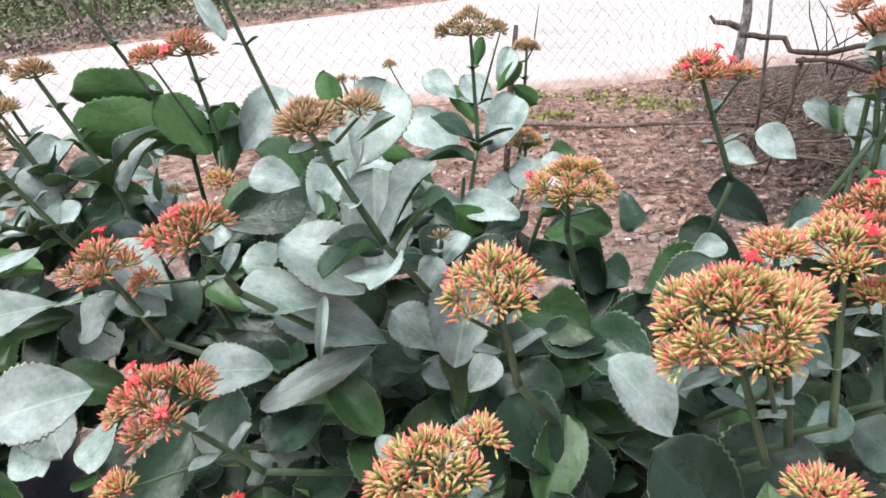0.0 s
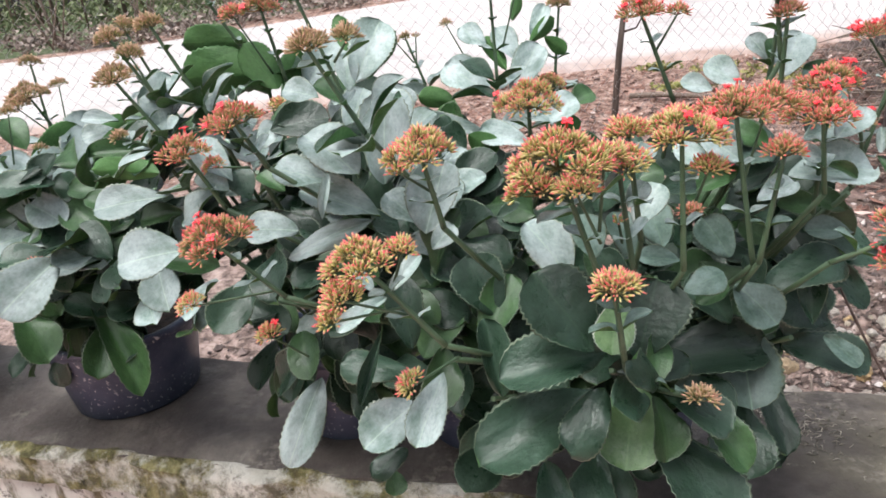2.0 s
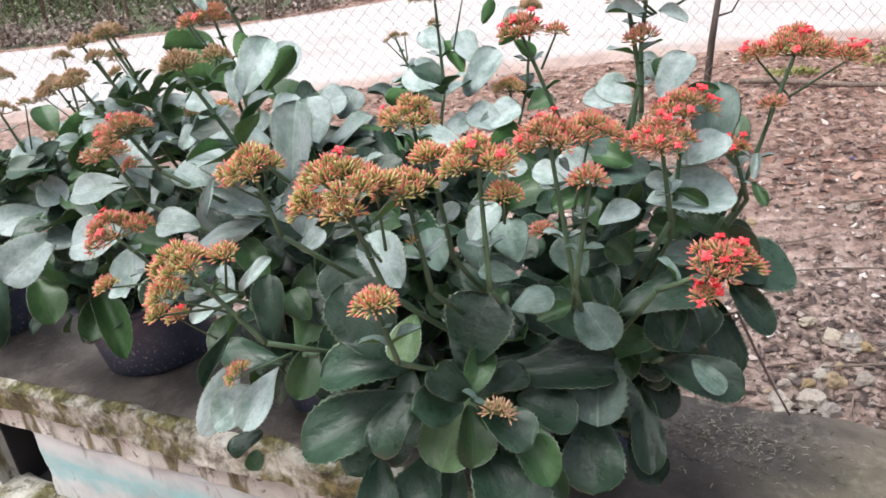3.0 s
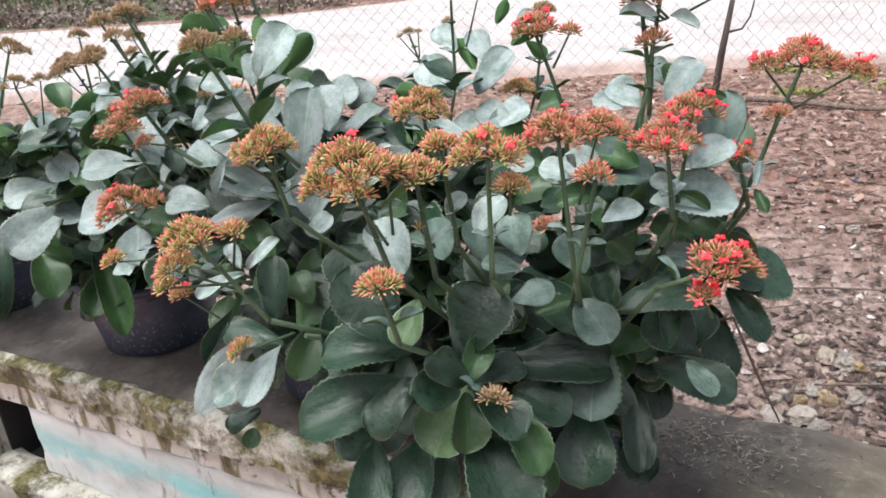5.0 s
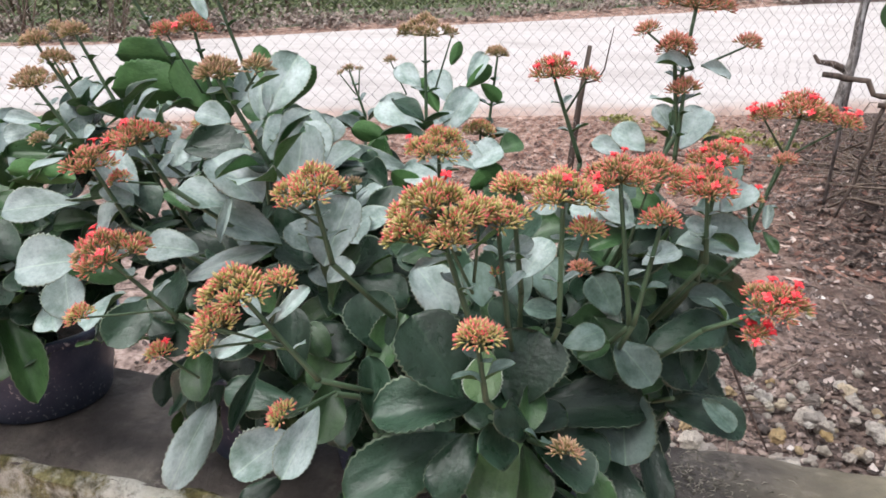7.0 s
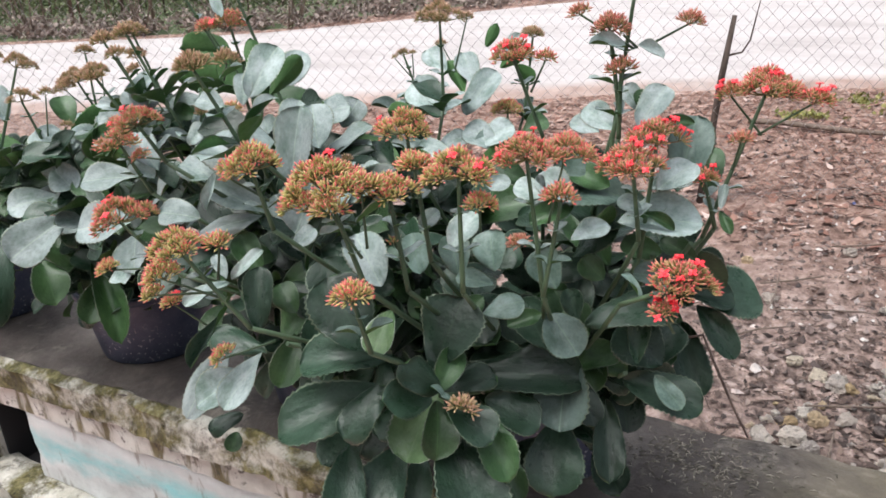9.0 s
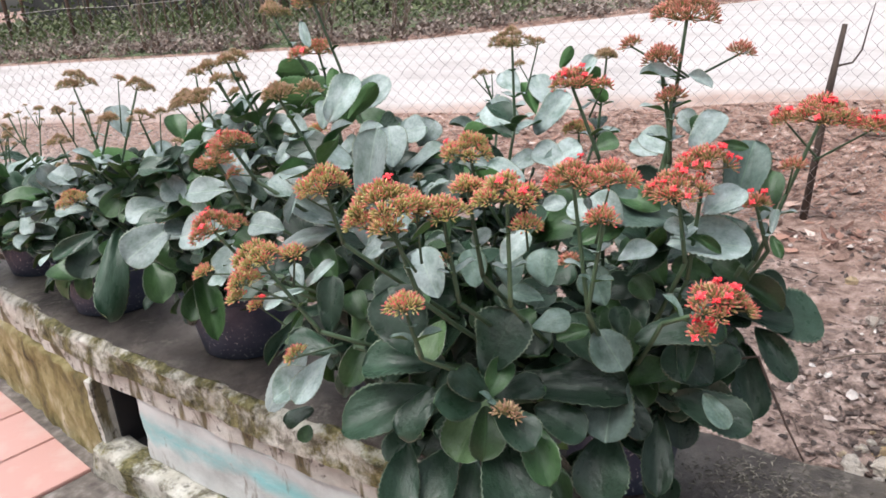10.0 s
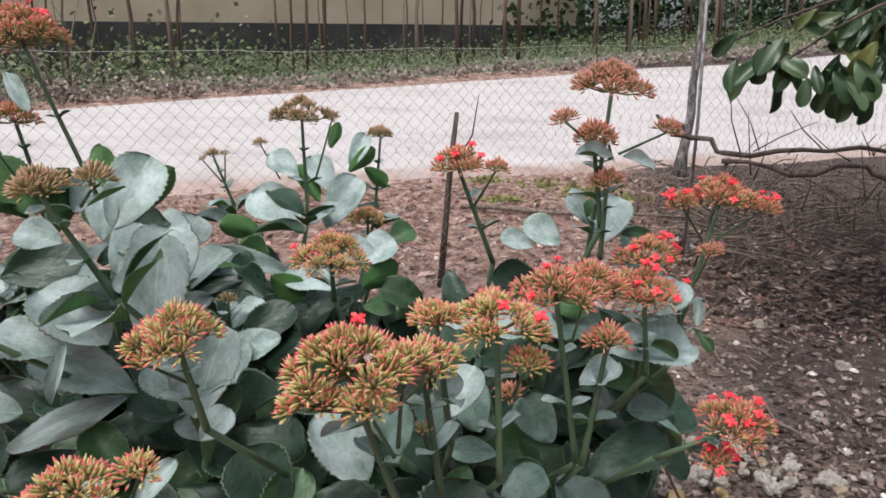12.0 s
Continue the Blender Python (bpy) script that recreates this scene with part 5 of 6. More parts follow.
# the plant behind
leaf(backmid, (0.229, 1.308, 1.222), (0.158, 1.301, 1.278), 0.071, (0.36, -0.65, 0.67), "a")
leaf(backmid, (0.270, 1.307, 1.223), (0.304, 1.359, 1.297), 0.057, (0.30, -0.68, 0.67), "a")
leaf(backmid, (0.227, 1.319, 1.295), (0.184, 1.317, 1.334), 0.042, (0.35, -0.66, 0.63), "a")
leaf(backmid, (0.267, 1.349, 1.266), (0.232, 1.361, 1.326), 0.045, (0.32, -0.67, 0.64), "a")
leaf(backmid, (0.255, 1.330, 1.256), (0.211, 1.351, 1.309), 0.027, (-0.35, 0.71, 0.19), "u")
leaf(backmid, (0.229, 1.446, 1.325), (0.235, 1.479, 1.362), 0.023, (-0.33, 0.73, 0.24), "u")
leaf(backmid, (0.261, 1.454, 1.292), (0.279, 1.489, 1.348), 0.034, (0.29, -0.69, 0.62), "a")
leaf(backmid, (0.261, 1.444, 1.287), (0.292, 1.490, 1.319), 0.033, (-0.30, 0.74, 0.21), "u")
leaf(backmid, (0.284, 1.459, 1.292), (0.317, 1.476, 1.262), 0.028, (-0.29, 0.74, 0.20), "u")
leaf(backmid, (0.335, 1.244, 1.188), (0.384, 1.281, 1.220), 0.052, (0.28, -0.68, 0.71), "a")
leaf(backmid, (0.367, 1.255, 1.182), (0.313, 1.247, 1.219), 0.050, (0.29, -0.67, 0.71), "a")
leaf(backmid, (0.343, 1.382, 1.183), (0.380, 1.409, 1.206), 0.043, (0.25, -0.69, 0.70), "g")
leaf(backmid, (0.172, 1.302, 1.208), (0.105, 1.296, 1.225), 0.037, (-0.41, 0.67, 0.15), "u")
leaf(backmid, (0.195, 1.270, 1.185), (0.149, 1.268, 1.201), 0.036, (-0.40, 0.67, 0.13), "u")
leaf(backmid, (0.123, 1.319, 1.217), (0.066, 1.291, 1.234), 0.016, (0.27, -0.41, 0.99), "d")
leaf(backmid, (0.236, 1.169, 1.165), (0.124, 1.159, 1.195), 0.039, (-0.42, 0.65, 0.11), "u")
leaf(backmid, (0.247, 1.223, 1.174), (0.152, 1.182, 1.207), 0.045, (0.38, -0.63, 0.72), "a")
leaf(backmid, (0.328, 1.196, 1.166), (0.262, 1.173, 1.195), 0.048, (0.33, -0.65, 0.73), "a")
leaf(backmid, (0.250, 1.159, 1.190), (0.284, 1.176, 1.155), 0.043, (-0.37, 0.68, 0.10), "u")
leaf(backmid, (0.351, 1.230, 1.159), (0.389, 1.275, 1.180), 0.044, (-0.29, 0.72, 0.10), "u")
leaf(backmid, (0.280, 1.214, 1.181), (0.316, 1.242, 1.206), 0.040, (0.32, -0.66, 0.72), "a")
head(backmid, (0.264, 1.255, 1.407), 0.0435, (0.268, 1.249, 1.249), 0, 64, dry=True)
head(backmid, (0.301, 1.500, 1.351), 0.0266, (0.291, 1.483, 1.199), 0, 65, dry=True)
head(backmid, (0.311, 1.386, 1.230), 0.0274, (0.307, 1.393, 1.145), 0, 66)
head(backmid, (-0.009, 1.488, 1.309), 0.0192, (0.016, 1.505, 1.208), 0, 67, dry=True)
head(backmid, (0.010, 1.496, 1.307), 0.0102, (-0.001, 1.509, 1.252), 0, 68, dry=True, fork=True)
head(backmid, (-0.024, 1.476, 1.299), 0.0090, (-0.006, 1.507, 1.252), 0, 69, dry=True, fork=True)
head(backmid, (0.062, 1.530, 1.326), 0.0147, (0.086, 1.555, 1.252), 0, 70, dry=True, fork=True)
head(backmid, (0.297, 1.286, 1.392), 0.0151, (0.268, 1.284, 1.299), 0, 71, dry=True, fork=True)

# the plant in the next pot
leaf(left, (-0.470, 0.919, 1.080), (-0.515, 0.836, 1.072), 0.069, (0.68, -0.27, 0.72), "a")
leaf(left, (-0.537, 0.921, 1.148), (-0.680, 0.852, 1.171), 0.073, (-0.74, 0.28, 0.17), "u")
leaf(left, (-0.337, 0.859, 1.066), (-0.354, 0.757, 1.023), 0.090, (0.67, -0.27, 0.75), "a")
leaf(left, (-0.556, 0.838, 1.029), (-0.449, 0.728, 0.894), 0.072, (0.68, -0.23, 0.77), "C")
leaf(left, (-0.615, 0.818, 1.023), (-0.642, 0.704, 0.984), 0.041, (0.70, -0.21, 0.74), "A")
leaf(left, (-0.648, 0.806, 1.000), (-0.601, 0.744, 0.932), 0.086, (0.69, -0.21, 0.75), "A")
leaf(left, (-0.686, 0.818, 1.059), (-0.734, 0.764, 1.073), 0.052, (0.70, -0.21, 0.71), "a")
leaf(left, (-0.502, 0.890, 1.123), (-0.463, 0.954, 1.170), 0.045, (0.68, -0.29, 0.69), "g")
leaf(left, (-0.427, 0.935, 1.161), (-0.484, 0.914, 1.216), 0.065, (0.68, -0.30, 0.67), "a")
leaf(left, (-0.471, 0.856, 0.960), (-0.397, 0.834, 0.902), 0.071, (0.66, -0.26, 0.78), "g")
leaf(left, (-0.352, 0.906, 0.967), (-0.224, 0.859, 0.861), 0.056, (0.64, -0.30, 0.81), "g")
leaf(left, (-0.440, 0.887, 1.074), (-0.378, 0.938, 1.086), 0.043, (0.67, -0.30, 0.72), "a")
leaf(left, (-0.625, 0.857, 1.051), (-0.678, 0.844, 1.114), 0.064, (0.69, -0.24, 0.70), "a")
leaf(left, (-0.728, 0.825, 1.112), (-0.784, 0.794, 1.153), 0.058, (0.71, -0.22, 0.68), "a")
leaf(left, (-0.608, 0.902, 1.108), (-0.604, 0.826, 1.062), 0.064, (0.69, -0.25, 0.70), "g")
leaf(left, (-0.530, 1.000, 1.173), (-0.501, 1.093, 1.223), 0.065, (-0.71, 0.36, 0.18), "u")
leaf(left, (-0.488, 1.040, 1.143), (-0.475, 1.112, 1.248), 0.087, (0.65, -0.35, 0.66), "a")
leaf(left, (-0.450, 1.063, 1.155), (-0.444, 1.148, 1.230), 0.052, (-0.69, 0.39, 0.18), "u")
leaf(left, (-0.420, 0.891, 0.943), (-0.476, 0.886, 1.026), 0.074, (0.66, -0.28, 0.76), "g")
leaf(left, (-0.526, 0.829, 0.955), (-0.578, 0.817, 1.016), 0.075, (0.68, -0.24, 0.75), "g")
leaf(left, (-0.437, 0.944, 1.080), (-0.352, 0.988, 1.068), 0.074, (0.66, -0.32, 0.72), "g")
leaf(left, (-0.596, 1.045, 1.193), (-0.630, 1.049, 1.257), 0.054, (0.67, -0.32, 0.64), "g")
leaf(left, (-0.596, 0.913, 1.223), (-0.641, 0.912, 1.296), 0.056, (0.69, -0.27, 0.63), "a")
leaf(left, (-0.336, 0.908, 0.928), (-0.305, 0.841, 0.870), 0.059, (0.64, -0.29, 0.81), "g")
leaf(left, (-0.666, 0.751, 0.912), (-0.714, 0.730, 0.951), 0.077, (0.69, -0.19, 0.76), "g")
head(left, (-0.722, 0.866, 1.364), 0.0489, (-0.675, 0.879, 1.159), 0, 72, dry=True)
head(left, (-0.530, 0.932, 1.347), 0.0384, (-0.569, 0.876, 1.170), 0, 73, dry=True)
head(left, (-0.485, 0.903, 1.286), 0.0330, (-0.467, 0.922, 1.170), 0, 74, dry=True)
head(left, (-0.608, 1.114, 1.347), 0.0254, (-0.596, 1.106, 1.174), 0, 75, dry=True)
head(left, (-0.562, 1.057, 1.303), 0.0415, (-0.531, 1.087, 1.183), 0, 76, dry=True)
head(left, (-0.555, 1.024, 1.283), 0.0282, (-0.511, 1.077, 1.186), 0, 77, dry=True, fork=True)
head(left, (-0.586, 0.879, 1.279), 0.0268, (-0.623, 0.846, 1.158), 0, 78, dry=True)
head(left, (-0.786, 0.828, 1.223), 0.0287, (-0.775, 0.844, 1.116), 0, 79, dry=True)
head(left, (-0.710, 0.850, 1.188), 0.0219, (-0.699, 0.875, 1.104), 0, 80, dry=True)
head(left, (-0.664, 0.783, 1.110), 0.0313, (-0.659, 0.819, 1.069), 0, 81)
head(left, (-0.393, 0.860, 1.057), 0.0234, (-0.398, 0.883, 1.014), 0, 82)
head(left, (-0.412, 0.939, 1.225), 0.0165, (-0.428, 0.947, 1.168), 0, 83, dry=True)
head(left, (-0.523, 1.095, 1.306), 0.0194, (-0.533, 1.093, 1.208), 0, 84, dry=True, fork=True)
head(left, (-0.451, 0.936, 1.288), 0.0200, (-0.468, 0.928, 1.193), 0, 85, dry=True, fork=True)
head(left, (-0.574, 0.912, 1.358), 0.0205, (-0.587, 0.900, 1.239), 0, 86, dry=True, fork=True)

# the plants towards the ledge's end
fr = random.Random(77)
for plant, stems in ((farleft, 11), (endplant, 9)):
    for k in range(stems):
        base = plant.location + Vector((fr.uniform(-0.20, 0.20), fr.uniform(-0.22, 0.12), fr.uniform(0.24, 0.44)))
        pts = curve(plant.location + Vector((fr.uniform(-0.03, 0.03), fr.uniform(-0.03, 0.03), 0.16)), base, (0, 0, -0.02), 6)
        branch(plant, pts, 0.006)
        whorl(plant, base, (base - plant.location) + Vector((0, 0, 0.3)), 9, 0.12, 300 + k + 20 * (plant is endplant), 1.0, "aabgA")
        if k < 8:
            top = base + Vector((fr.uniform(-0.12, 0.12), fr.uniform(-0.10, 0.06), fr.uniform(0.12, 0.26)))
            head(plant, top, fr.uniform(0.016, 0.026), base, 0, 400 + k + 20 * (plant is endplant), dry=True)
            for _ in range(3):
                side = Vector((fr.uniform(-0.07, 0.07), fr.uniform(-0.05, 0.05), fr.uniform(-0.05, 0.02)))
                head(plant, top + side, fr.uniform(0.010, 0.016), base.lerp(top, 0.6), 0, 450 + k, dry=True, fork=True)
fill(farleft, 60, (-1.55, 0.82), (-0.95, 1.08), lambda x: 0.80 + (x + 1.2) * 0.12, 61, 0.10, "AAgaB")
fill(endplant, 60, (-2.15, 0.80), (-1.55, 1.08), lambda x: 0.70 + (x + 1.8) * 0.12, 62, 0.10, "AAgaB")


def skirt(plant, n, reach, z, size, seed, start=-2.6, end=-0.2, kinds="AAgC"):
    """Leaves that hang out over the pot's rim, on the side away from the earth."""
    r = random.Random(seed)
    for k in range(n):
        a = start + (end - start) * (k + r.uniform(0.2, 0.8)) / n
        out = Vector((math.cos(a), math.sin(a), 0))
        base = plant.location + out * reach * r.uniform(0.75, 1.0) + Vector((0, 0, z + r.uniform(-0.01, 0.05)))
        s = size * r.uniform(0.75, 1.2)
        d = (out * r.uniform(0.25, 0.7) + Vector((r.uniform(-0.3, 0.3), 0, -r.uniform(0.45, 1.0)))).normalized()
        leaf(plant, base, base + d * s, s * r.uniform(0.5, 0.66), tuple(out * 0.8 + Vector((0, 0, 0.6))), r.choice(kinds))


skirt(farleft, 9, 0.16, 0.20, 0.13, 71)
skirt(endplant, 9, 0.15, 0.20, 0.13, 72)
skirt(left, 6, 0.15, 0.215, 0.105, 73, -2.9, -1.2)
skirt(backleft, 10, 0.125, 0.22, 0.12, 74)
skirt(backleft, 9, 0.13, 0.15, 0.10, 75)
skirt(backmid, 8, 0.12, 0.20, 0.11, 76)
leaf(backleft, (0.232, 0.925, 1.185), (0.231, 0.952, 1.295), 0.068, (0.35, -1.0, 0.25), "a")

# ---- fence ----
FENCE = pose(-0.2, 4.85, 0.0, 0, 0, 32)        # runs along local x through the stake
fence = thing("chain_link_fence", FENCE, "rusty galvanised chain-link fence of wide diamonds", "fence")
CELL, HIGH = 0.084, 1.55
bm = bmesh.new()
rngf = random.Random(12)
x0, x1 = -9.0, 5.2
n = int((x1 - x0) / CELL)
rows = int(HIGH / (CELL * 0.5))
for i in range(n):
    cx = x0 + i * CELL
    pts = []
    for k in range(rows + 1):
        sway = 0.02 * noise.noise(Vector((cx * 0.8, k * 0.15, 2.2)))
        pts.append((cx + (CELL * 0.5 if k % 2 else 0) + sway + rngf.uniform(-0.003, 0.003), 0.004 * (1 if k % 2 else -1) + 2 * sway, 0.02 + k * CELL * 0.5 + 0.02 * math.sin(cx)))
    tube(bm, pts, 0.0016, 3, cap=False)
    pts = [(2 * cx + CELL - x if False else cx + (CELL if k % 2 == 0 else CELL * 0.5) + (x - cx - (CELL * 0.5 if k % 2 else 0)), -y, z) for k, (x, y, z) in enumerate(pts)]
    tube(bm, pts, 0.0016, 3, cap=False)
part("mesh", bm, "wire", fence, "sagging diamond wire mesh")
for z in (0.06, 1.55):
    bm = bmesh.new()
    tube(bm, [(x0 + i * 0.4, 0.0, z + 0.02 * math.sin(x0 + i * 0.4) + 0.008 * math.sin(i * 2.1)) for i in range(int((x1 - x0) / 0.4) + 1)], 0.0014, 4)
    part("line_wire", bm, "wire", fence)


def post(name, label, at, pts, radii, group="", mat="bark"):
    ob = thing(name, at, label, "post", group)
    bm = bmesh.new()
    tube(bm, pts, radii, 9)
    for v in bm.verts:
        v.co += Vector((1, 1, 0)) * 0.12 * radii[0] * noise.noise(v.co * 30)
    part("shaft", bm, mat, ob)
    return ob


stake = post("fence_stake", "thin weathered wooden stake with a broken side twig", pose(-0.30, 4.82, 0.0), [(-0.03, 0, -0.05), (0.01, 0, 0.4), (0.045, 0, 0.8), (0.09, 0, 1.16)], [0.024, 0.022, 0.020, 0.014])
bm = bmesh.new()
tube(bm, [(0.07, 0, 0.93), (0.15, 0.0, 0.95), (0.19, 0, 1.02), (0.21, 0, 1.15), (0.23, 0, 1.27)], [0.008, 0.006, 0.005, 0.004, 0.002], 5)
part("side_twig", bm, "bark", stake)
trunk = post("roadside_trunk", "grey lichen-spotted trunk of a thin roadside tree", pose(1.77, 10.1, 0.0), [(-0.04, 0, -0.08), (0.0, 0, 0.3), (0.065, 0, 0.8), (0.06, 0, 1.2), (0.11, 0, 1.8), (0.12, 0, 2.4), (0.2, 0, 4.2)], [0.12, 0.066, 0.058, 0.052, 0.05, 0.046, 0.035], mat="greywood")
for pts, rad in (([(0.03, 0, 0.62), (-0.14, 0.0, 0.70), (-0.30, 0, 0.72), (-0.36, 0, 0.80)], 0.05), ([(0.1, 0, 2.2), (-0.25, 0, 2.7), (-0.4, 0.1, 3.4)], 0.03)):
    bm = bmesh.new()
    tube(bm, pts, [rad * (1 - 0.2 * i) for i in range(len(pts))], 7)
    part("limb", bm, "bark", trunk)
rod = thing("fence_rod", pose(1.33, 5.72, 0.0), "thin rusted steel rod standing at the fence", "rod")
bm = bmesh.new()
tube(bm, [(0, 0, -0.05), (0.03, 0, 1.0), (0.02, 0, 2.1)], 0.012, 6)
part("shaft", bm, "steel", rod)

# ---- far bank: wall, trunks, shrubs ----
def place(x, v, lift=0.0):
    y = v + 0.52 * x + 9.9
    return Vector((x, y, rise(x, y) + lift))


def long_wall(v, x0, x1, z0, z1, name, mat, label):
    bm = bmesh.new()
    a, b = place(x0, v), place(x1, v)
    d = (b - a).normalized()
    nrm = Vector((-d.y, d.x, 0)) * 0.3
    n = 40
    g = []
    for i in range(n + 1):
        p = a.lerp(b, i / n)
        g.append([bm.verts.new((q.x, q.y, z)) for q, z in ((p, z0), (p, z1), (p + nrm, z1), (p + nrm, z0))])
    for s, e in zip(g, g[1:]):
        for k in range(4):
            bm.faces.new((s[k], e[k], e[(k + 1) % 4], s[(k + 1) % 4]))
    bm.faces.new(g[0]), bm.faces.new(g[-1][::-1])
    bmesh.ops.recalc_face_normals(bm, faces=bm.faces[:])
    return bm


far_wall = thing("boundary_wall", pose(0, 0, 0), "long cream boundary wall with a dark base far off", "wall", kind="structure")
part("upper_wall", long_wall(24, -40, -0.44, 3.0, 7.5, "w", "cream", ""), "cream", far_wall)
part("wall_base", long_wall(23.8, -40, 30, 1.0, 3.02, "w", "darkbase", ""), "darkbase", far_wall, "dark lower band")


def clump(bm, at, size, n, r, flat=0.6, leafy=0.09):
    for _ in range(n):
        p = Vector((r.gauss(0, 0.45), r.gauss(0, 0.45), abs(r.gauss(0, 0.5)) * flat)) * size + at
        d = Vector((r.uniform(-1, 1), r.uniform(-1, 1), r.uniform(-0.3, 1))).normalized() * leafy * r.uniform(0.6, 1.4)
        s = d.orthogonal().normalized() * d.length * 0.35
        bm.faces.new([bm.verts.new(q) for q in (p, p + d * 0.5 + s, p + d, p + d * 0.5 - s)])


rb = random.Random(31)
bm = bmesh.new()
for _ in range(1500):
    x = rb.uniform(-36, 18)
    v = rb.uniform(10.3, 23)
    k = (v - 10) / 13
    clump(bm, place(x, v), rb.uniform(0.3, 0.55) + 0.9 * k * rb.random(), 38, rb, 0.75, 0.065 + 0.05 * k)
for _ in range(150):
    x = rb.uniform(-44, -9.5)
    clump(bm, place(x, rb.uniform(12, 22)), rb.uniform(0.8, 1.7), 40, rb, 1.0, 0.17)
tagged(part("undergrowth", bm, "shrub"), "low green undergrowth along the far bank", "undergrowth", kind="stuff")
bm = bmesh.new()
for _ in range(700):
    x = rb.uniform(-36, 16)
    v = rb.uniform(9.15, 10.5)
    clump(bm, place(x, v), rb.uniform(0.12, 0.36), 24, rb, 0.6, 0.09)
for _ in range(260):
    x = rb.uniform(-44, -8)
    clump(bm, place(x, rb.uniform(9.3, 11.5)), rb.uniform(0.3, 0.7), 30, rb, 0.8, 0.10)
tagged(part("dry_brush", bm, "brush"), "dry grey-brown brush along the road edge", "brush", kind="stuff")
bm = bmesh.new()
for _ in range(900):
    x = rb.uniform(-3.0, 40)
    v = rb.uniform(21, 33)
    clump(bm, place(x, v, rb.uniform(0, 1) ** 1.4 * 7.5), rb.uniform(0.9, 1.6), 26, rb, 1.0, 0.34)
tagged(part("thicket", bm, "thicket"), "dense dark green thicket behind the bank", "thicket", kind="stuff")


def plantation_tree(x, v, high, girth, seed):
    r = random.Random(seed)
    at = place(x, v)
    ob = thing("plantation_tree", Matrix.Translation(at), "thin straight reddish-brown plantation trunk", "tree", "plantation trees on the bank")
    bm = bmesh.new()
    lean = Vector((r.uniform(-0.06, 0.06), r.uniform(-0.05, 0.05), 0))
    tube(bm, [lean * (z * z * 0.3) + Vector((0.03 * math.sin(z * 1.3 + seed), 0, z)) for z in (-0.1, high * 0.2, high * 0.45, high * 0.7, high)], [girth, girth * 0.9, girth * 0.75, girth * 0.6, girth * 0.3], 6)
    part("trunk", bm, "trunk", ob)
    bm = bmesh.new()
    for k in range(5):
        clump(bm, Vector((r.uniform(-0.6, 0.6), r.uniform(-0.6, 0.6), high * r.uniform(0.84, 1.05))), 0.45, 14, r, 0.9, 0.2)
    part("crown", bm, "shrub", ob)


for k in range(135):
    plantation_tree(rb.uniform(-30, 14), rb.uniform(10.5, 19), rb.uniform(7.0, 9.5), 0.02 + 0.045 * rb.random() ** 2, 100 + k)

# ---- rocks, pebbles and litter on the earth ----
def rock_mesh(name, seed, mat, lumpy=0.5, cuts=3):
    """A broken stone: a lump cut by a few random planes, with a rough skin."""
    r = random.Random(seed + 70)
    planes = [(Vector((r.gauss(0, 1), r.gauss(0, 1), r.gauss(0, 1))).normalized(), r.uniform(0.55, 0.9)) for _ in range(9)]
    bm = bmesh.new()
    bmesh.ops.create_icosphere(bm, subdivisions=cuts, radius=1.0)
    for v in bm.verts:
        for nrm, far in planes:
            over = v.co.dot(nrm) - far
            if over > 0:
                v.co -= nrm * over
        v.co *= 1 + lumpy * noise.fractal(v.co * 2.6 + Vector((seed * 3.1, 0, 0)), 0.6, 2.3, 5)
        v.co.z *= 0.85
    return mesh_of(name, bm, mat)


ROCKS = [rock_mesh("rock", k, "rock", 0.30) for k in range(5)]
rr = random.Random(8)


def rock(x, y, size, k, label, lift=0.0):
    me = ROCKS[k]
    z = bumps(x, y)
    ob = new("rock", me)
    ob.matrix_basis = Matrix.LocRotScale((x, y, z + size * 0.5 + lift), Euler((rr.uniform(-0.3, 0.3), rr.uniform(-0.3, 0.3), rr.uniform(0, 6))), (size, size * rr.uniform(0.7, 1.0), size * rr.uniform(0.7, 1.1)))
    tagged(ob, label, "rock", "rocks on the earth")


for k in range(190):
    a, d = rr.uniform(0, 6.28), rr.uniform(0, 1) ** 0.5
    rock(1.16 + 0.62 * d * math.cos(a), 2.62 + 0.46 * d * math.sin(a), 0.011 + 0.036 * rr.random() ** 2.0, k % 5, "pale lumpy weathered rock lying among dark soil", 0.05 * (1 - d) * rr.random())
for x, y, s, k in ((0.62, 2.95, 0.06, 1), (0.40, 3.5, 0.07, 2), (0.62, 4.3, 0.07, 3), (1.45, 3.0, 0.045, 0), (1.62, 3.3, 0.05, 4), (1.30, 3.2, 0.04, 1),
                   (1.6, 4.4, 0.07, 2), (1.15, 3.7, 0.05, 3), (1.9, 3.9, 0.06, 4), (0.85, 3.6, 0.05, 0), (0.2, 3.9, 0.05, 1), (1.55, 2.75, 0.06, 2)):
    rock(x, y, s * 0.6, k, "single pale rock half sunk in the earth")

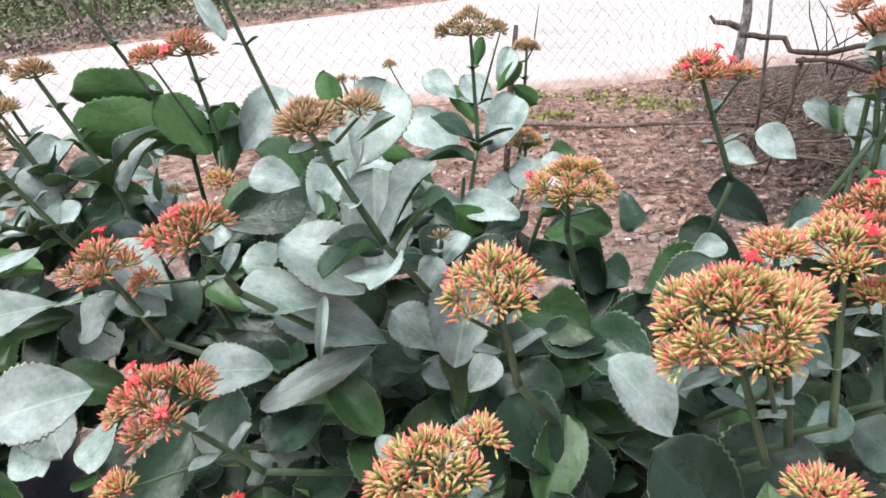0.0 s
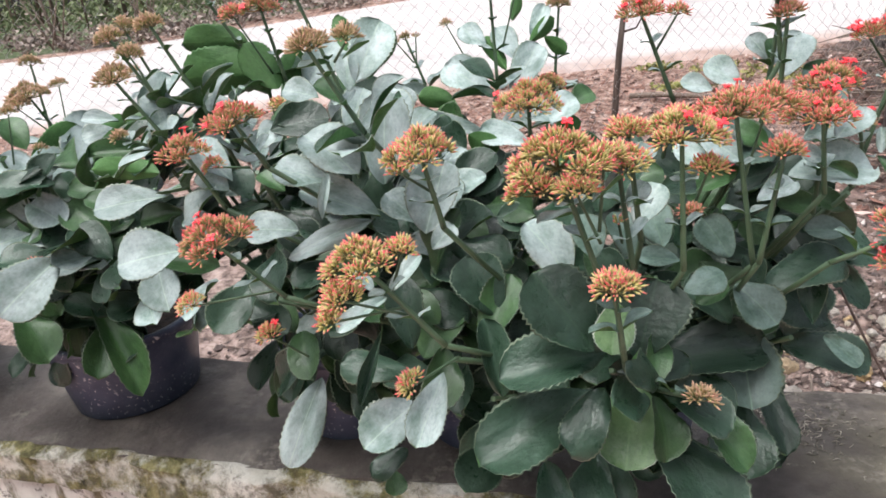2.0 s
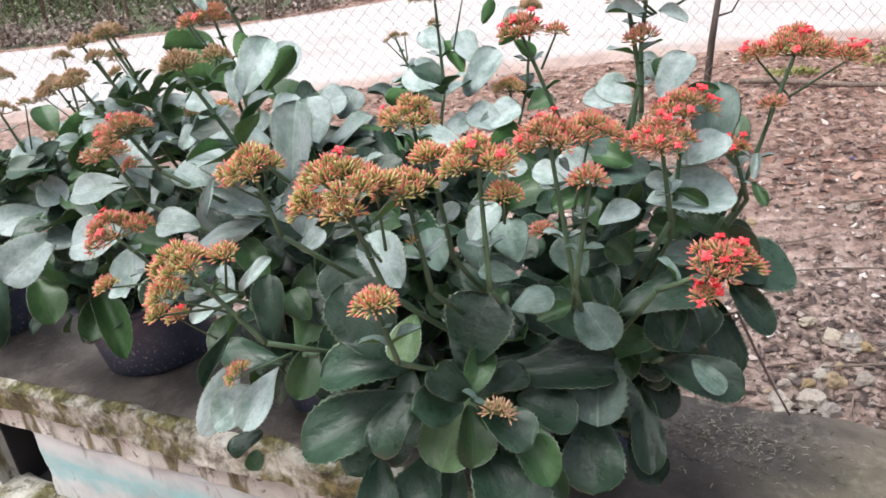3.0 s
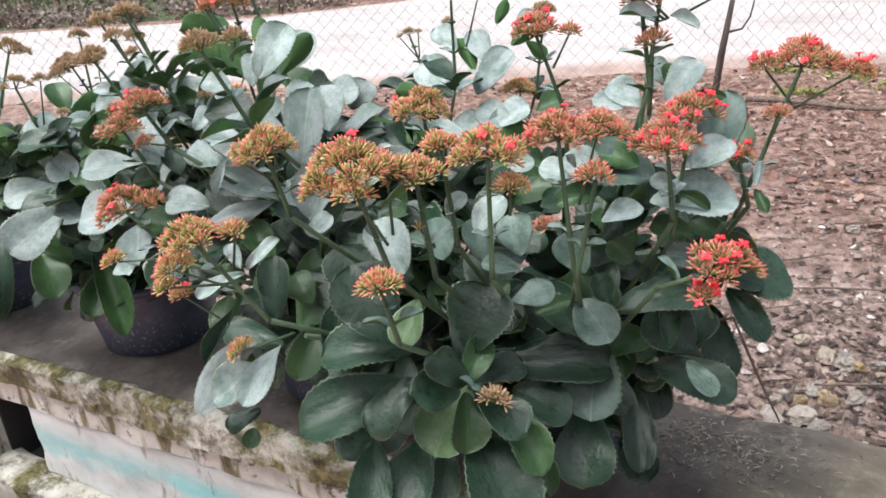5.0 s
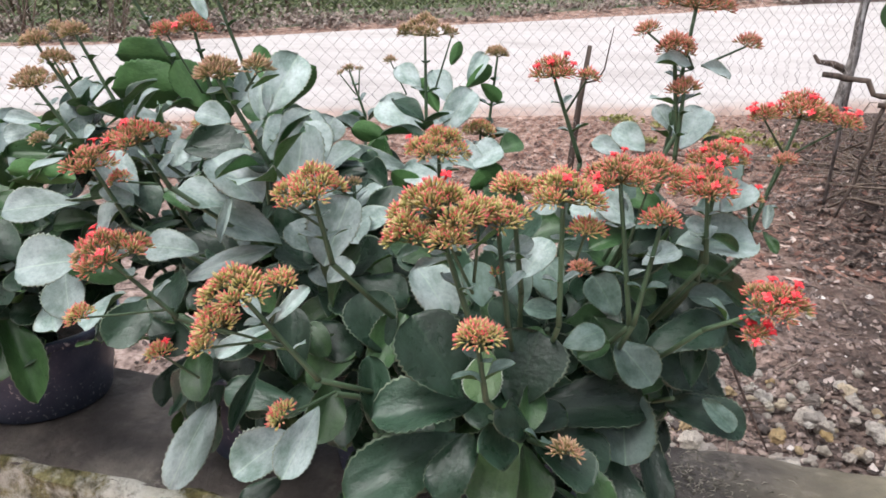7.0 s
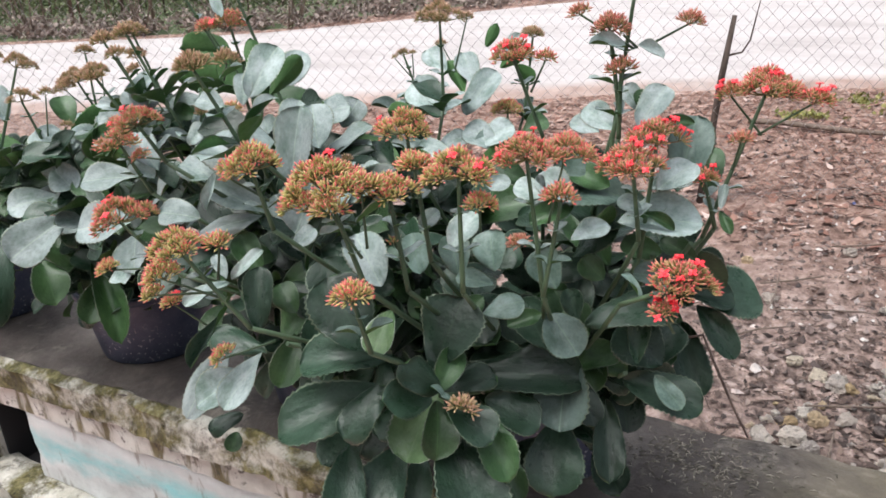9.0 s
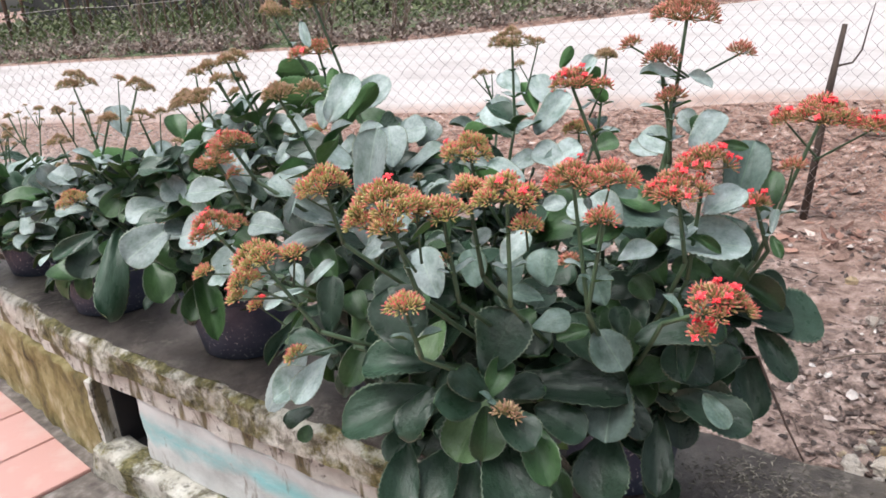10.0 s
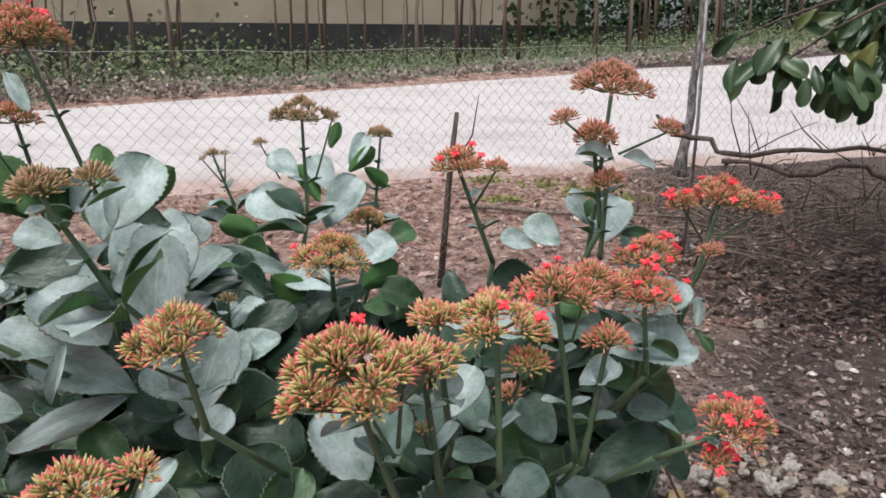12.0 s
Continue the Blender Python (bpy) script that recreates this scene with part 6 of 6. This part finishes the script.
bm = bmesh.new()
for k in range(19400):
    x, y = (rr.uniform(-1.6, 4.2), 1.5 + 5.5 * rr.random() ** 1.3) if k < 17000 else (rr.uniform(0.3, 3.0), rr.uniform(1.9, 4.8))
    if y < 1.45 + 0.154 * x or (k < 17000 and noise.noise(Vector((x * 1.7, y * 2.3, 3.3))) + rr.uniform(-0.35, 0.35) < -0.02):
        continue
    s = 0.0035 + 0.022 * rr.random() ** 4 if k < 17000 else 0.006 + 0.02 * rr.random() ** 2
    e = Vector((rr.uniform(0.6, 1.3), rr.uniform(0.6, 1.3), rr.uniform(0.9, 1.7)))
    z = rise(x, y) + bumps(x, y)
    c = Vector((x, y, z + s * 0.3))
    vs = []
    for d in ((1, 0, 0), (0.3, 0.95, 0), (-0.8, 0.6, 0), (-0.8, -0.6, 0), (0.3, -0.95, 0)):
        vs.append(bm.verts.new(c + Vector((d[0] * e.x, d[1] * e.y, rr.uniform(-0.15, 0.2))) * s * rr.uniform(0.55, 1.2)))
    t, b = bm.verts.new(c + Vector((rr.uniform(-0.3, 0.3) * s, rr.uniform(-0.3, 0.3) * s, s * e.z * rr.uniform(0.4, 0.8)))), bm.verts.new(c - Vector((0, 0, s * 0.5)))
    for i in range(5):
        bm.faces.new((vs[i], vs[(i + 1) % 5], t))
        bm.faces.new((vs[(i + 1) % 5], vs[i], b))
tagged(part("pebbles", bm, "pebble"), "scattered small pebbles and clods on the earth", "pebbles", kind="stuff")

bm = bmesh.new()
for _ in range(20000):
    x, y = rr.uniform(-1.6, 4.5), 1.5 + 4.6 * rr.random() ** 1.1
    if y < 1.45 + 0.154 * x or rr.random() > (0.36 + 0.64 * min(1, max(0, (x - 0.6) / 1.2 + 0.35 * noise.noise(Vector((x * 1.5, y * 1.5, 9.0)))))) or noise.noise(Vector((x * 1.3, y * 2.6, 21.0))) + rr.uniform(-0.3, 0.3) < -0.05:
        continue
    z = rise(x, y) + bumps(x, y) + rr.uniform(0.004, 0.02)
    a, s = rr.uniform(0, 6.28), 0.005 + 0.028 * rr.random() ** 3
    d = Vector((math.cos(a), math.sin(a), rr.uniform(-0.25, 0.35))) * s
    w = Vector((-math.sin(a), math.cos(a), rr.uniform(-0.4, 0.4))) * s * rr.uniform(0.12, 0.45)
    c = Vector((x, y, z))
    bm.faces.new([bm.verts.new(q) for q in (c - d, c + w - d * 0.1, c + d + Vector((0, 0, s * 0.2)), c - w)])
for _ in range(5200):
    x, y = 1.3 + rr.gauss(0, 0.55), 2.75 + rr.gauss(0, 0.38)
    if y < 1.5 + 0.154 * x:
        continue
    a, s = rr.uniform(0, 6.28), 0.006 + 0.02 * rr.random() ** 2
    d = Vector((math.cos(a), math.sin(a), rr.uniform(-0.4, 0.5))) * s
    w = Vector((-math.sin(a), math.cos(a), rr.uniform(-0.5, 0.5))) * s * rr.uniform(0.3, 0.8)
    c = Vector((x, y, bumps(x, y) + rr.uniform(0.004, 0.016)))
    bm.faces.new([bm.verts.new(q) for q in (c - d, c + w - d * 0.1, c + d + Vector((0, 0, s * 0.2)), c - w)])
for _ in range(14000):
    x, y = rr.uniform(0.8, 9.0), rr.uniform(5.2, 11.5)
    if y > 0.52 * x + 9.6 - 0.3 * rr.random():
        continue
    a, s = rr.uniform(0, 6.28), 0.012 + 0.034 * rr.random() ** 2
    d = Vector((math.cos(a), math.sin(a), rr.uniform(-0.3, 0.6))) * s
    w = Vector((-math.sin(a), math.cos(a), rr.uniform(-0.4, 0.4))) * s * rr.uniform(0.15, 0.5)
    c = Vector((x, y, 0.02 + rr.uniform(0, 0.05)))
    bm.faces.new([bm.verts.new(q) for q in (c - d, c + w - d * 0.1, c + d + Vector((0, 0, s * 0.2)), c - w)])
tagged(part("leaf_litter", bm, "litter"), "dark dead leaves and bark chips on the earth", "leaf litter", kind="stuff")

bm = bmesh.new()
for _ in range(11000):
    x, y = rr.uniform(-6.0, 2.4), rr.uniform(4.2, 9.9)
    if y > 0.52 * x + 9.8:
        continue
    a, s = rr.uniform(0, 6.28), 0.012 + 0.05 * rr.random() ** 2
    d = Vector((math.cos(a), math.sin(a), rr.uniform(-0.2, 0.4))) * s
    w = Vector((-math.sin(a), math.cos(a), rr.uniform(-0.4, 0.4))) * s * rr.uniform(0.2, 0.6)
    c = Vector((x, y, bumps(x, y) + 0.012))
    bm.faces.new([bm.verts.new(q) for q in (c - d, c + w - d * 0.1, c + d + Vector((0, 0, s * 0.2)), c - w)])
tagged(part("dead_leaves", bm, "dead_leaf"), "reddish-brown dead leaves strewn towards the road", "leaf litter", kind="stuff")

bm = bmesh.new()
for _ in range(1500):
    x, y = rr.uniform(-2.5, 4.0), 2.0 + 6.0 * rr.random() ** 1.2
    if noise.noise(Vector((x * 1.1, y * 1.4, 31.0))) + rr.uniform(-0.3, 0.3) < 0.0:
        continue
    a, s = rr.uniform(0, 6.28), 0.02 + 0.11 * rr.random() ** 2
    d = Vector((math.cos(a), math.sin(a), rr.uniform(-0.05, 0.2))) * s
    p = Vector((x, y, rise(x, y) + bumps(x, y) + 0.006))
    thin = rr.uniform(0.0018, 0.0042)
    tube(bm, [p - d, p + Vector((rr.uniform(-0.2, 0.2) * s, rr.uniform(-0.2, 0.2) * s, 0.004)), p + d], [thin, thin * 1.1, thin * 0.6], 4)
tagged(part("broken_stalks", bm, "litter"), "short broken dark stalks strewn over the earth", "plant debris", kind="stuff")
# thin tubes added for the short pale scratch marks on the ledge
bm = bmesh.new()
for _ in range(520):
    x, y = rr.gauss(0.745, 0.075), rr.gauss(0.25, 0.045)
    if not 0.04 < y < 0.35:
        continue
    a, s = rr.gauss(0.5, 0.9), rr.uniform(0.0025, 0.0075)
    d, p, thin = Vector((math.cos(a), math.sin(a), 0)) * s, Vector((x, y, LEDGE + 0.0015)), rr.uniform(0.0007, 0.0015)
    tube(bm, [p - d, p + Vector((-d.y, d.x, 0)) * rr.uniform(-0.4, 0.4) + Vector((0, 0, 0.002)), p + d], [thin * 0.5, thin, thin * 0.5], 4)
strands = part("dry_rootlets", bm, "rootlet")
strands.matrix_basis = TURN
tagged(strands, "fine pale strands laid for the short pale marks on the cement ledge", "plant debris", kind="stuff")

for k in range(34):
    x, y = rr.uniform(0.3, 3.4), rr.uniform(2.2, 5.6)
    a, s = rr.uniform(0, 3.14), rr.uniform(0.12, 0.5)
    bm = bmesh.new()
    d = Vector((math.cos(a), math.sin(a), 0)) * s
    tube(bm, [-d * 0.5, Vector((rr.uniform(-0.03, 0.03), rr.uniform(-0.03, 0.03), 0.01)), d * 0.5 + Vector((0, 0, rr.uniform(0, 0.04)))], [0.004, 0.0045, 0.002], 5)
    ob = part("twig", bm, "twig")
    ob.matrix_basis = Matrix.Translation((x, y, 0.03))
    tagged(ob, "dry broken twig lying on the earth", "twig", "twigs on the earth")

# low weeds near the road's edge
wr = random.Random(91)
bm = bmesh.new()
for cx, cy, wide in ((0.10, 8.97, 0.5), (-0.69, 9.20, 0.35), (0.60, 8.60, 0.45), (-0.27, 7.90, 0.25), (0.9, 8.2, 0.3)):
    for _ in range(26):
        x, y = cx + wr.gauss(0, wide * 0.5), cy + wr.gauss(0, wide * 0.3)
        clump(bm, Vector((x, y, rise(x, y) + bumps(x, y))), 0.05, 9, wr, 0.9, 0.045)
tagged(part("weeds", bm, "weed"), "low yellowish-green weeds on the earth by the road", "weeds", kind="stuff")

fallen = thing("lying_branch", pose(-0.65, 7.27, 0), "long thin brown branch lying on the earth", "branch")
bm = bmesh.new()
tube(bm, [(x, 0.05 * math.sin(2.3 * x) - 0.03 * x, 0.045 + 0.02 * math.sin(4 * x + 1)) for x in (0, 0.3, 0.6, 0.9, 1.2, 1.5, 1.8, 2.1)], [0.026, 0.025, 0.023, 0.022, 0.019, 0.016, 0.012, 0.008], 7)
part("limb", bm, "twig", fallen)
bm = bmesh.new()
tube(bm, [(1.2, -0.02, 0.05), (1.45, -0.22, 0.10), (1.75, -0.42, 0.16)], [0.012, 0.009, 0.005], 6)
part("side_twig", bm, "twig", fallen)
pale = thing("pale_twig", pose(1.364, 3.246, 0.03), "straight pale dry twig lying on dark earth", "twig")
bm = bmesh.new()
tube(bm, [(0, 0, 0.012), (0.1, -0.11, 0.014), (0.212, -0.232, 0.008)], [0.005, 0.0055, 0.003], 6)
part("shaft", bm, "twig", pale)
bm = bmesh.new()
g = [[bm.verts.new((0.016 * u, 0.014 * v, 0.006 * math.sin(2.1 * u + 1.3 * v) + 0.004 * (u * v))) for v in (-1, -0.3, 0.4, 1)] for u in (-1, -0.2, 0.5, 1)]
for a, b in zip(g, g[1:]):
    for k in range(3):
        bm.faces.new((a[k], b[k], b[k + 1], a[k + 1]))
bmesh.ops.solidify(bm, geom=bm.faces[:], thickness=0.0015)
SCRAP = (0.52, 5.06)
scrap = part("plastic_scrap", bm, "blue")
scrap.matrix_basis = pose(SCRAP[0], SCRAP[1], bumps(SCRAP[0], SCRAP[1]) + 0.014)
tagged(scrap, "tiny crumpled blue plastic scrap on the earth", "scrap")

# one dry stalk hanging broken from the bush
bm = bmesh.new()
tube(bm, [Vector(p) - main.location for p in ((0.725, 1.12, 0.985), (0.757, 1.138, 0.992), (0.775, 1.137, 0.955), (0.803, 1.136, 0.900), (0.826, 1.140, 0.855))], [0.0022, 0.0020, 0.0019, 0.0017, 0.0012], 5)
part("dry_stalk", bm, "bark", main, "broken dry stalk")

# ---- small tree beside the fence post, its branches low over the earth ----
tree = thing("small_tree", pose(2.6, 4.1, 0), "small tree with drooping dark glossy leaves by the fence", "tree")
bm = bmesh.new()
tube(bm, [(0, 0, -0.05), (0.02, 0.02, 0.7), (-0.03, 0.0, 1.4), (-0.12, -0.05, 2.1), (-0.2, -0.1, 2.8)], [0.07, 0.06, 0.05, 0.04, 0.02], 9)
part("trunk", bm, "bark", tree)
SPRAYS = ((-1.35, -0.15, 1.50), (-1.12, -0.25, 1.42), (-1.0, -0.1, 1.62), (-0.78, -0.2, 1.52), (-0.6, -0.05, 1.7), (-0.35, -0.15, 1.62), (-0.9, 0.05, 1.8), (-0.5, 0.1, 1.85), (-0.75, -0.1, 1.88), (-0.45, -0.2, 1.74))
for k, p in enumerate(SPRAYS):
    bm = bmesh.new()
    a, b = Vector((-0.08, -0.03, 1.75 + 0.05 * k)), Vector(p) + Vector((0, 0, 0.05))
    tube(bm, curve(a, b, (0, 0, 0.12), 6), [0.016 - 0.002 * i for i in range(7)], 6)
    part("limb", bm, "bark", tree)
TREE_LEAF = leaf_mesh("leaf", 0.18, 0.25, 0.06, 61, ("tree_leaf", "tree_leaf", "tree_leaf"))
tr = random.Random(5)
for cx, cy, cz in SPRAYS:
    for _ in range(20):
        p = Vector((cx + 0.24 + tr.gauss(0, 0.09), cy + tr.gauss(0, 0.08), cz + tr.gauss(0, 0.07)))
        d = Vector((tr.uniform(-0.7, 0.5), tr.uniform(-0.5, 0.4), tr.uniform(-1.0, -0.1))).normalized()
        s = tr.uniform(0.12, 0.21)
        z = Vector((tr.uniform(-0.5, 0.5), -0.7, 0.6))
        z = (z - d * d.dot(z)).normalized()
        mm = Matrix((d.cross(z) * s * tr.uniform(0.36, 0.5), d * s, z * s)).transposed().to_4x4()
        mm.translation = p
        part("leaf", TREE_LEAF, None, tree, at=mm)

# leaf mass above the view, added to shade the earth below
bm = bmesh.new()
for k in range(60):
    clump(bm, Vector((tr.uniform(-0.9, 1.6), tr.uniform(-0.9, 2.4), tr.uniform(2.25, 3.2))), 0.42, 60, tr, 0.8, 0.13)
part("crown", bm, "shrub", tree, "unseen crown added above the branches to shade the earth")

fall = thing("fallen_branch", pose(1.45, 5.6, 0.0), "long dry branch lying across the fence foot", "branch")
for pts, r in (([(-0.25, 0.15, 0.98), (-0.05, 0.1, 0.95), (0.1, 0.05, 0.82), (0.6, 0, 0.86), (1.1, 0, 0.9), (1.7, 0.0, 0.78), (2.6, 0, 0.8)], 0.03), ([(0.1, 0.05, 0.80), (0.5, -0.1, 0.72), (0.95, -0.1, 0.80), (1.2, -0.1, 0.62), (1.9, -0.1, 0.64), (2.7, -0.1, 0.7)], 0.026), ([(1.2, -0.1, 0.62), (1.5, -0.1, 0.3), (1.7, -0.1, 0.0)], 0.02), ([(0.12, 0.05, 0.8), (0.05, 0.0, 0.4), (-0.05, 0.0, 0.0)], 0.022), ([(1.5, 0, 0.84), (1.75, 0, 1.1), (2.1, 0, 1.2)], 0.012)):
    bm = bmesh.new()
    fine = []
    for p0, p1 in zip(pts, pts[1:]):
        fine += [Vector(p0).lerp(Vector(p1), k / 3) + Vector((tr.uniform(-0.02, 0.02), tr.uniform(-0.02, 0.02), tr.uniform(-0.025, 0.025))) for k in range(3)]
    fine.append(Vector(pts[-1]))
    tube(bm, fine, [0.7 * r * (1 - 0.55 * i / len(fine)) * tr.uniform(0.85, 1.15) for i in range(len(fine))], 7)
    part("limb", bm, "bark", fall)
for k in range(90):
    a = Vector((tr.uniform(0.1, 2.7), tr.uniform(-0.3, 0.2), tr.uniform(0.25, 0.9)))
    bm = bmesh.new()
    b = a + Vector((tr.uniform(-0.35, 0.35), tr.uniform(-0.2, 0.1), tr.uniform(-0.25, 0.45)))
    tube(bm, [a, a.lerp(b, 0.5) + Vector((tr.uniform(-0.04, 0.04), 0, 0)), b], [0.005, 0.004, 0.002], 4)
    part("twig", bm, "bark", fall)

# tangle of dead twigs heaped about it
bm = bmesh.new()
for _ in range(800):
    x, y = tr.uniform(1.35, 4.6), tr.uniform(5.4, 8.6)
    z = 0.42 * tr.random() ** 1.6
    a, s = tr.uniform(0, 6.28), tr.uniform(0.12, 0.5)
    d = Vector((math.cos(a), math.sin(a) * 0.6, tr.uniform(-0.35, 0.45))) * s
    p = Vector((x, y, max(0.03, z)))
    q = p + d
    q.z = max(q.z, 0.01)
    tube(bm, [p, p.lerp(q, 0.5) + Vector((tr.uniform(-0.04, 0.04), 0, tr.uniform(-0.01, 0.05))), q], [0.009, 0.007, 0.003], 4)
tagged(part("dead_twigs", bm, "twig"), "tangled dark dead twigs heaped under the branch", "twigs", kind="stuff")

# dark heap of litter under the branch
bm = bmesh.new()
for _ in range(9000):
    x, y = 2.6 + tr.gauss(0, 0.8), 5.0 + tr.gauss(0, 0.55)
    hgt = 0.28 * math.exp(-((x - 2.9) / 1.0) ** 2 - ((y - 5.1) / 0.6) ** 2)
    c = Vector((x, y, 0.01 + hgt * tr.uniform(0.7, 1.0)))
    a, s = tr.uniform(0, 6.28), 0.012 + 0.03 * tr.random() ** 2
    d = Vector((math.cos(a), math.sin(a), tr.uniform(-0.3, 0.5))) * s
    w = Vector((-math.sin(a), math.cos(a), tr.uniform(-0.5, 0.5))) * s * 0.35
    bm.faces.new([bm.verts.new(q) for q in (c - d, c + w, c + d, c - w)])
tagged(part("litter_heap", bm, "litter"), "low heap of dark dead leaves by the fence", "leaf litter", kind="stuff")

# ---- bare twigs and dead shrubs left of the fence, across the road ----
for k, (x, v) in enumerate(((-12.5, 9.3), (-14.5, 9.6), (-16.0, 9.2), (-10.6, 9.5), (-19, 9.4))):
    at = place(x, v)
    ob = thing("dead_shrub", Matrix.Translation(at), "leafless pale-branched dead shrub at the road edge", "shrub", "dead shrubs at the road edge")
    for j in range(7):
        bm = bmesh.new()
        a = Vector((tr.uniform(-0.2, 0.2), tr.uniform(-0.2, 0.2), -0.02))
        b = a + Vector((tr.uniform(-1.2, 1.2), tr.uniform(-0.5, 0.5), tr.uniform(1.2, 3.0)))
        m1 = a.lerp(b, 0.5) + Vector((tr.uniform(-0.25, 0.25), 0, 0))
        tube(bm, [a, m1, b], [0.022, 0.016, 0.006], 5)
        c = m1 + Vector((tr.uniform(-0.7, 0.7), 0, tr.uniform(0.3, 0.9)))
        tube(bm, [m1, m1.lerp(c, 0.6) + Vector((0.05, 0, 0)), c], [0.012, 0.009, 0.004], 4)
        part("branch", bm, "twig", ob)
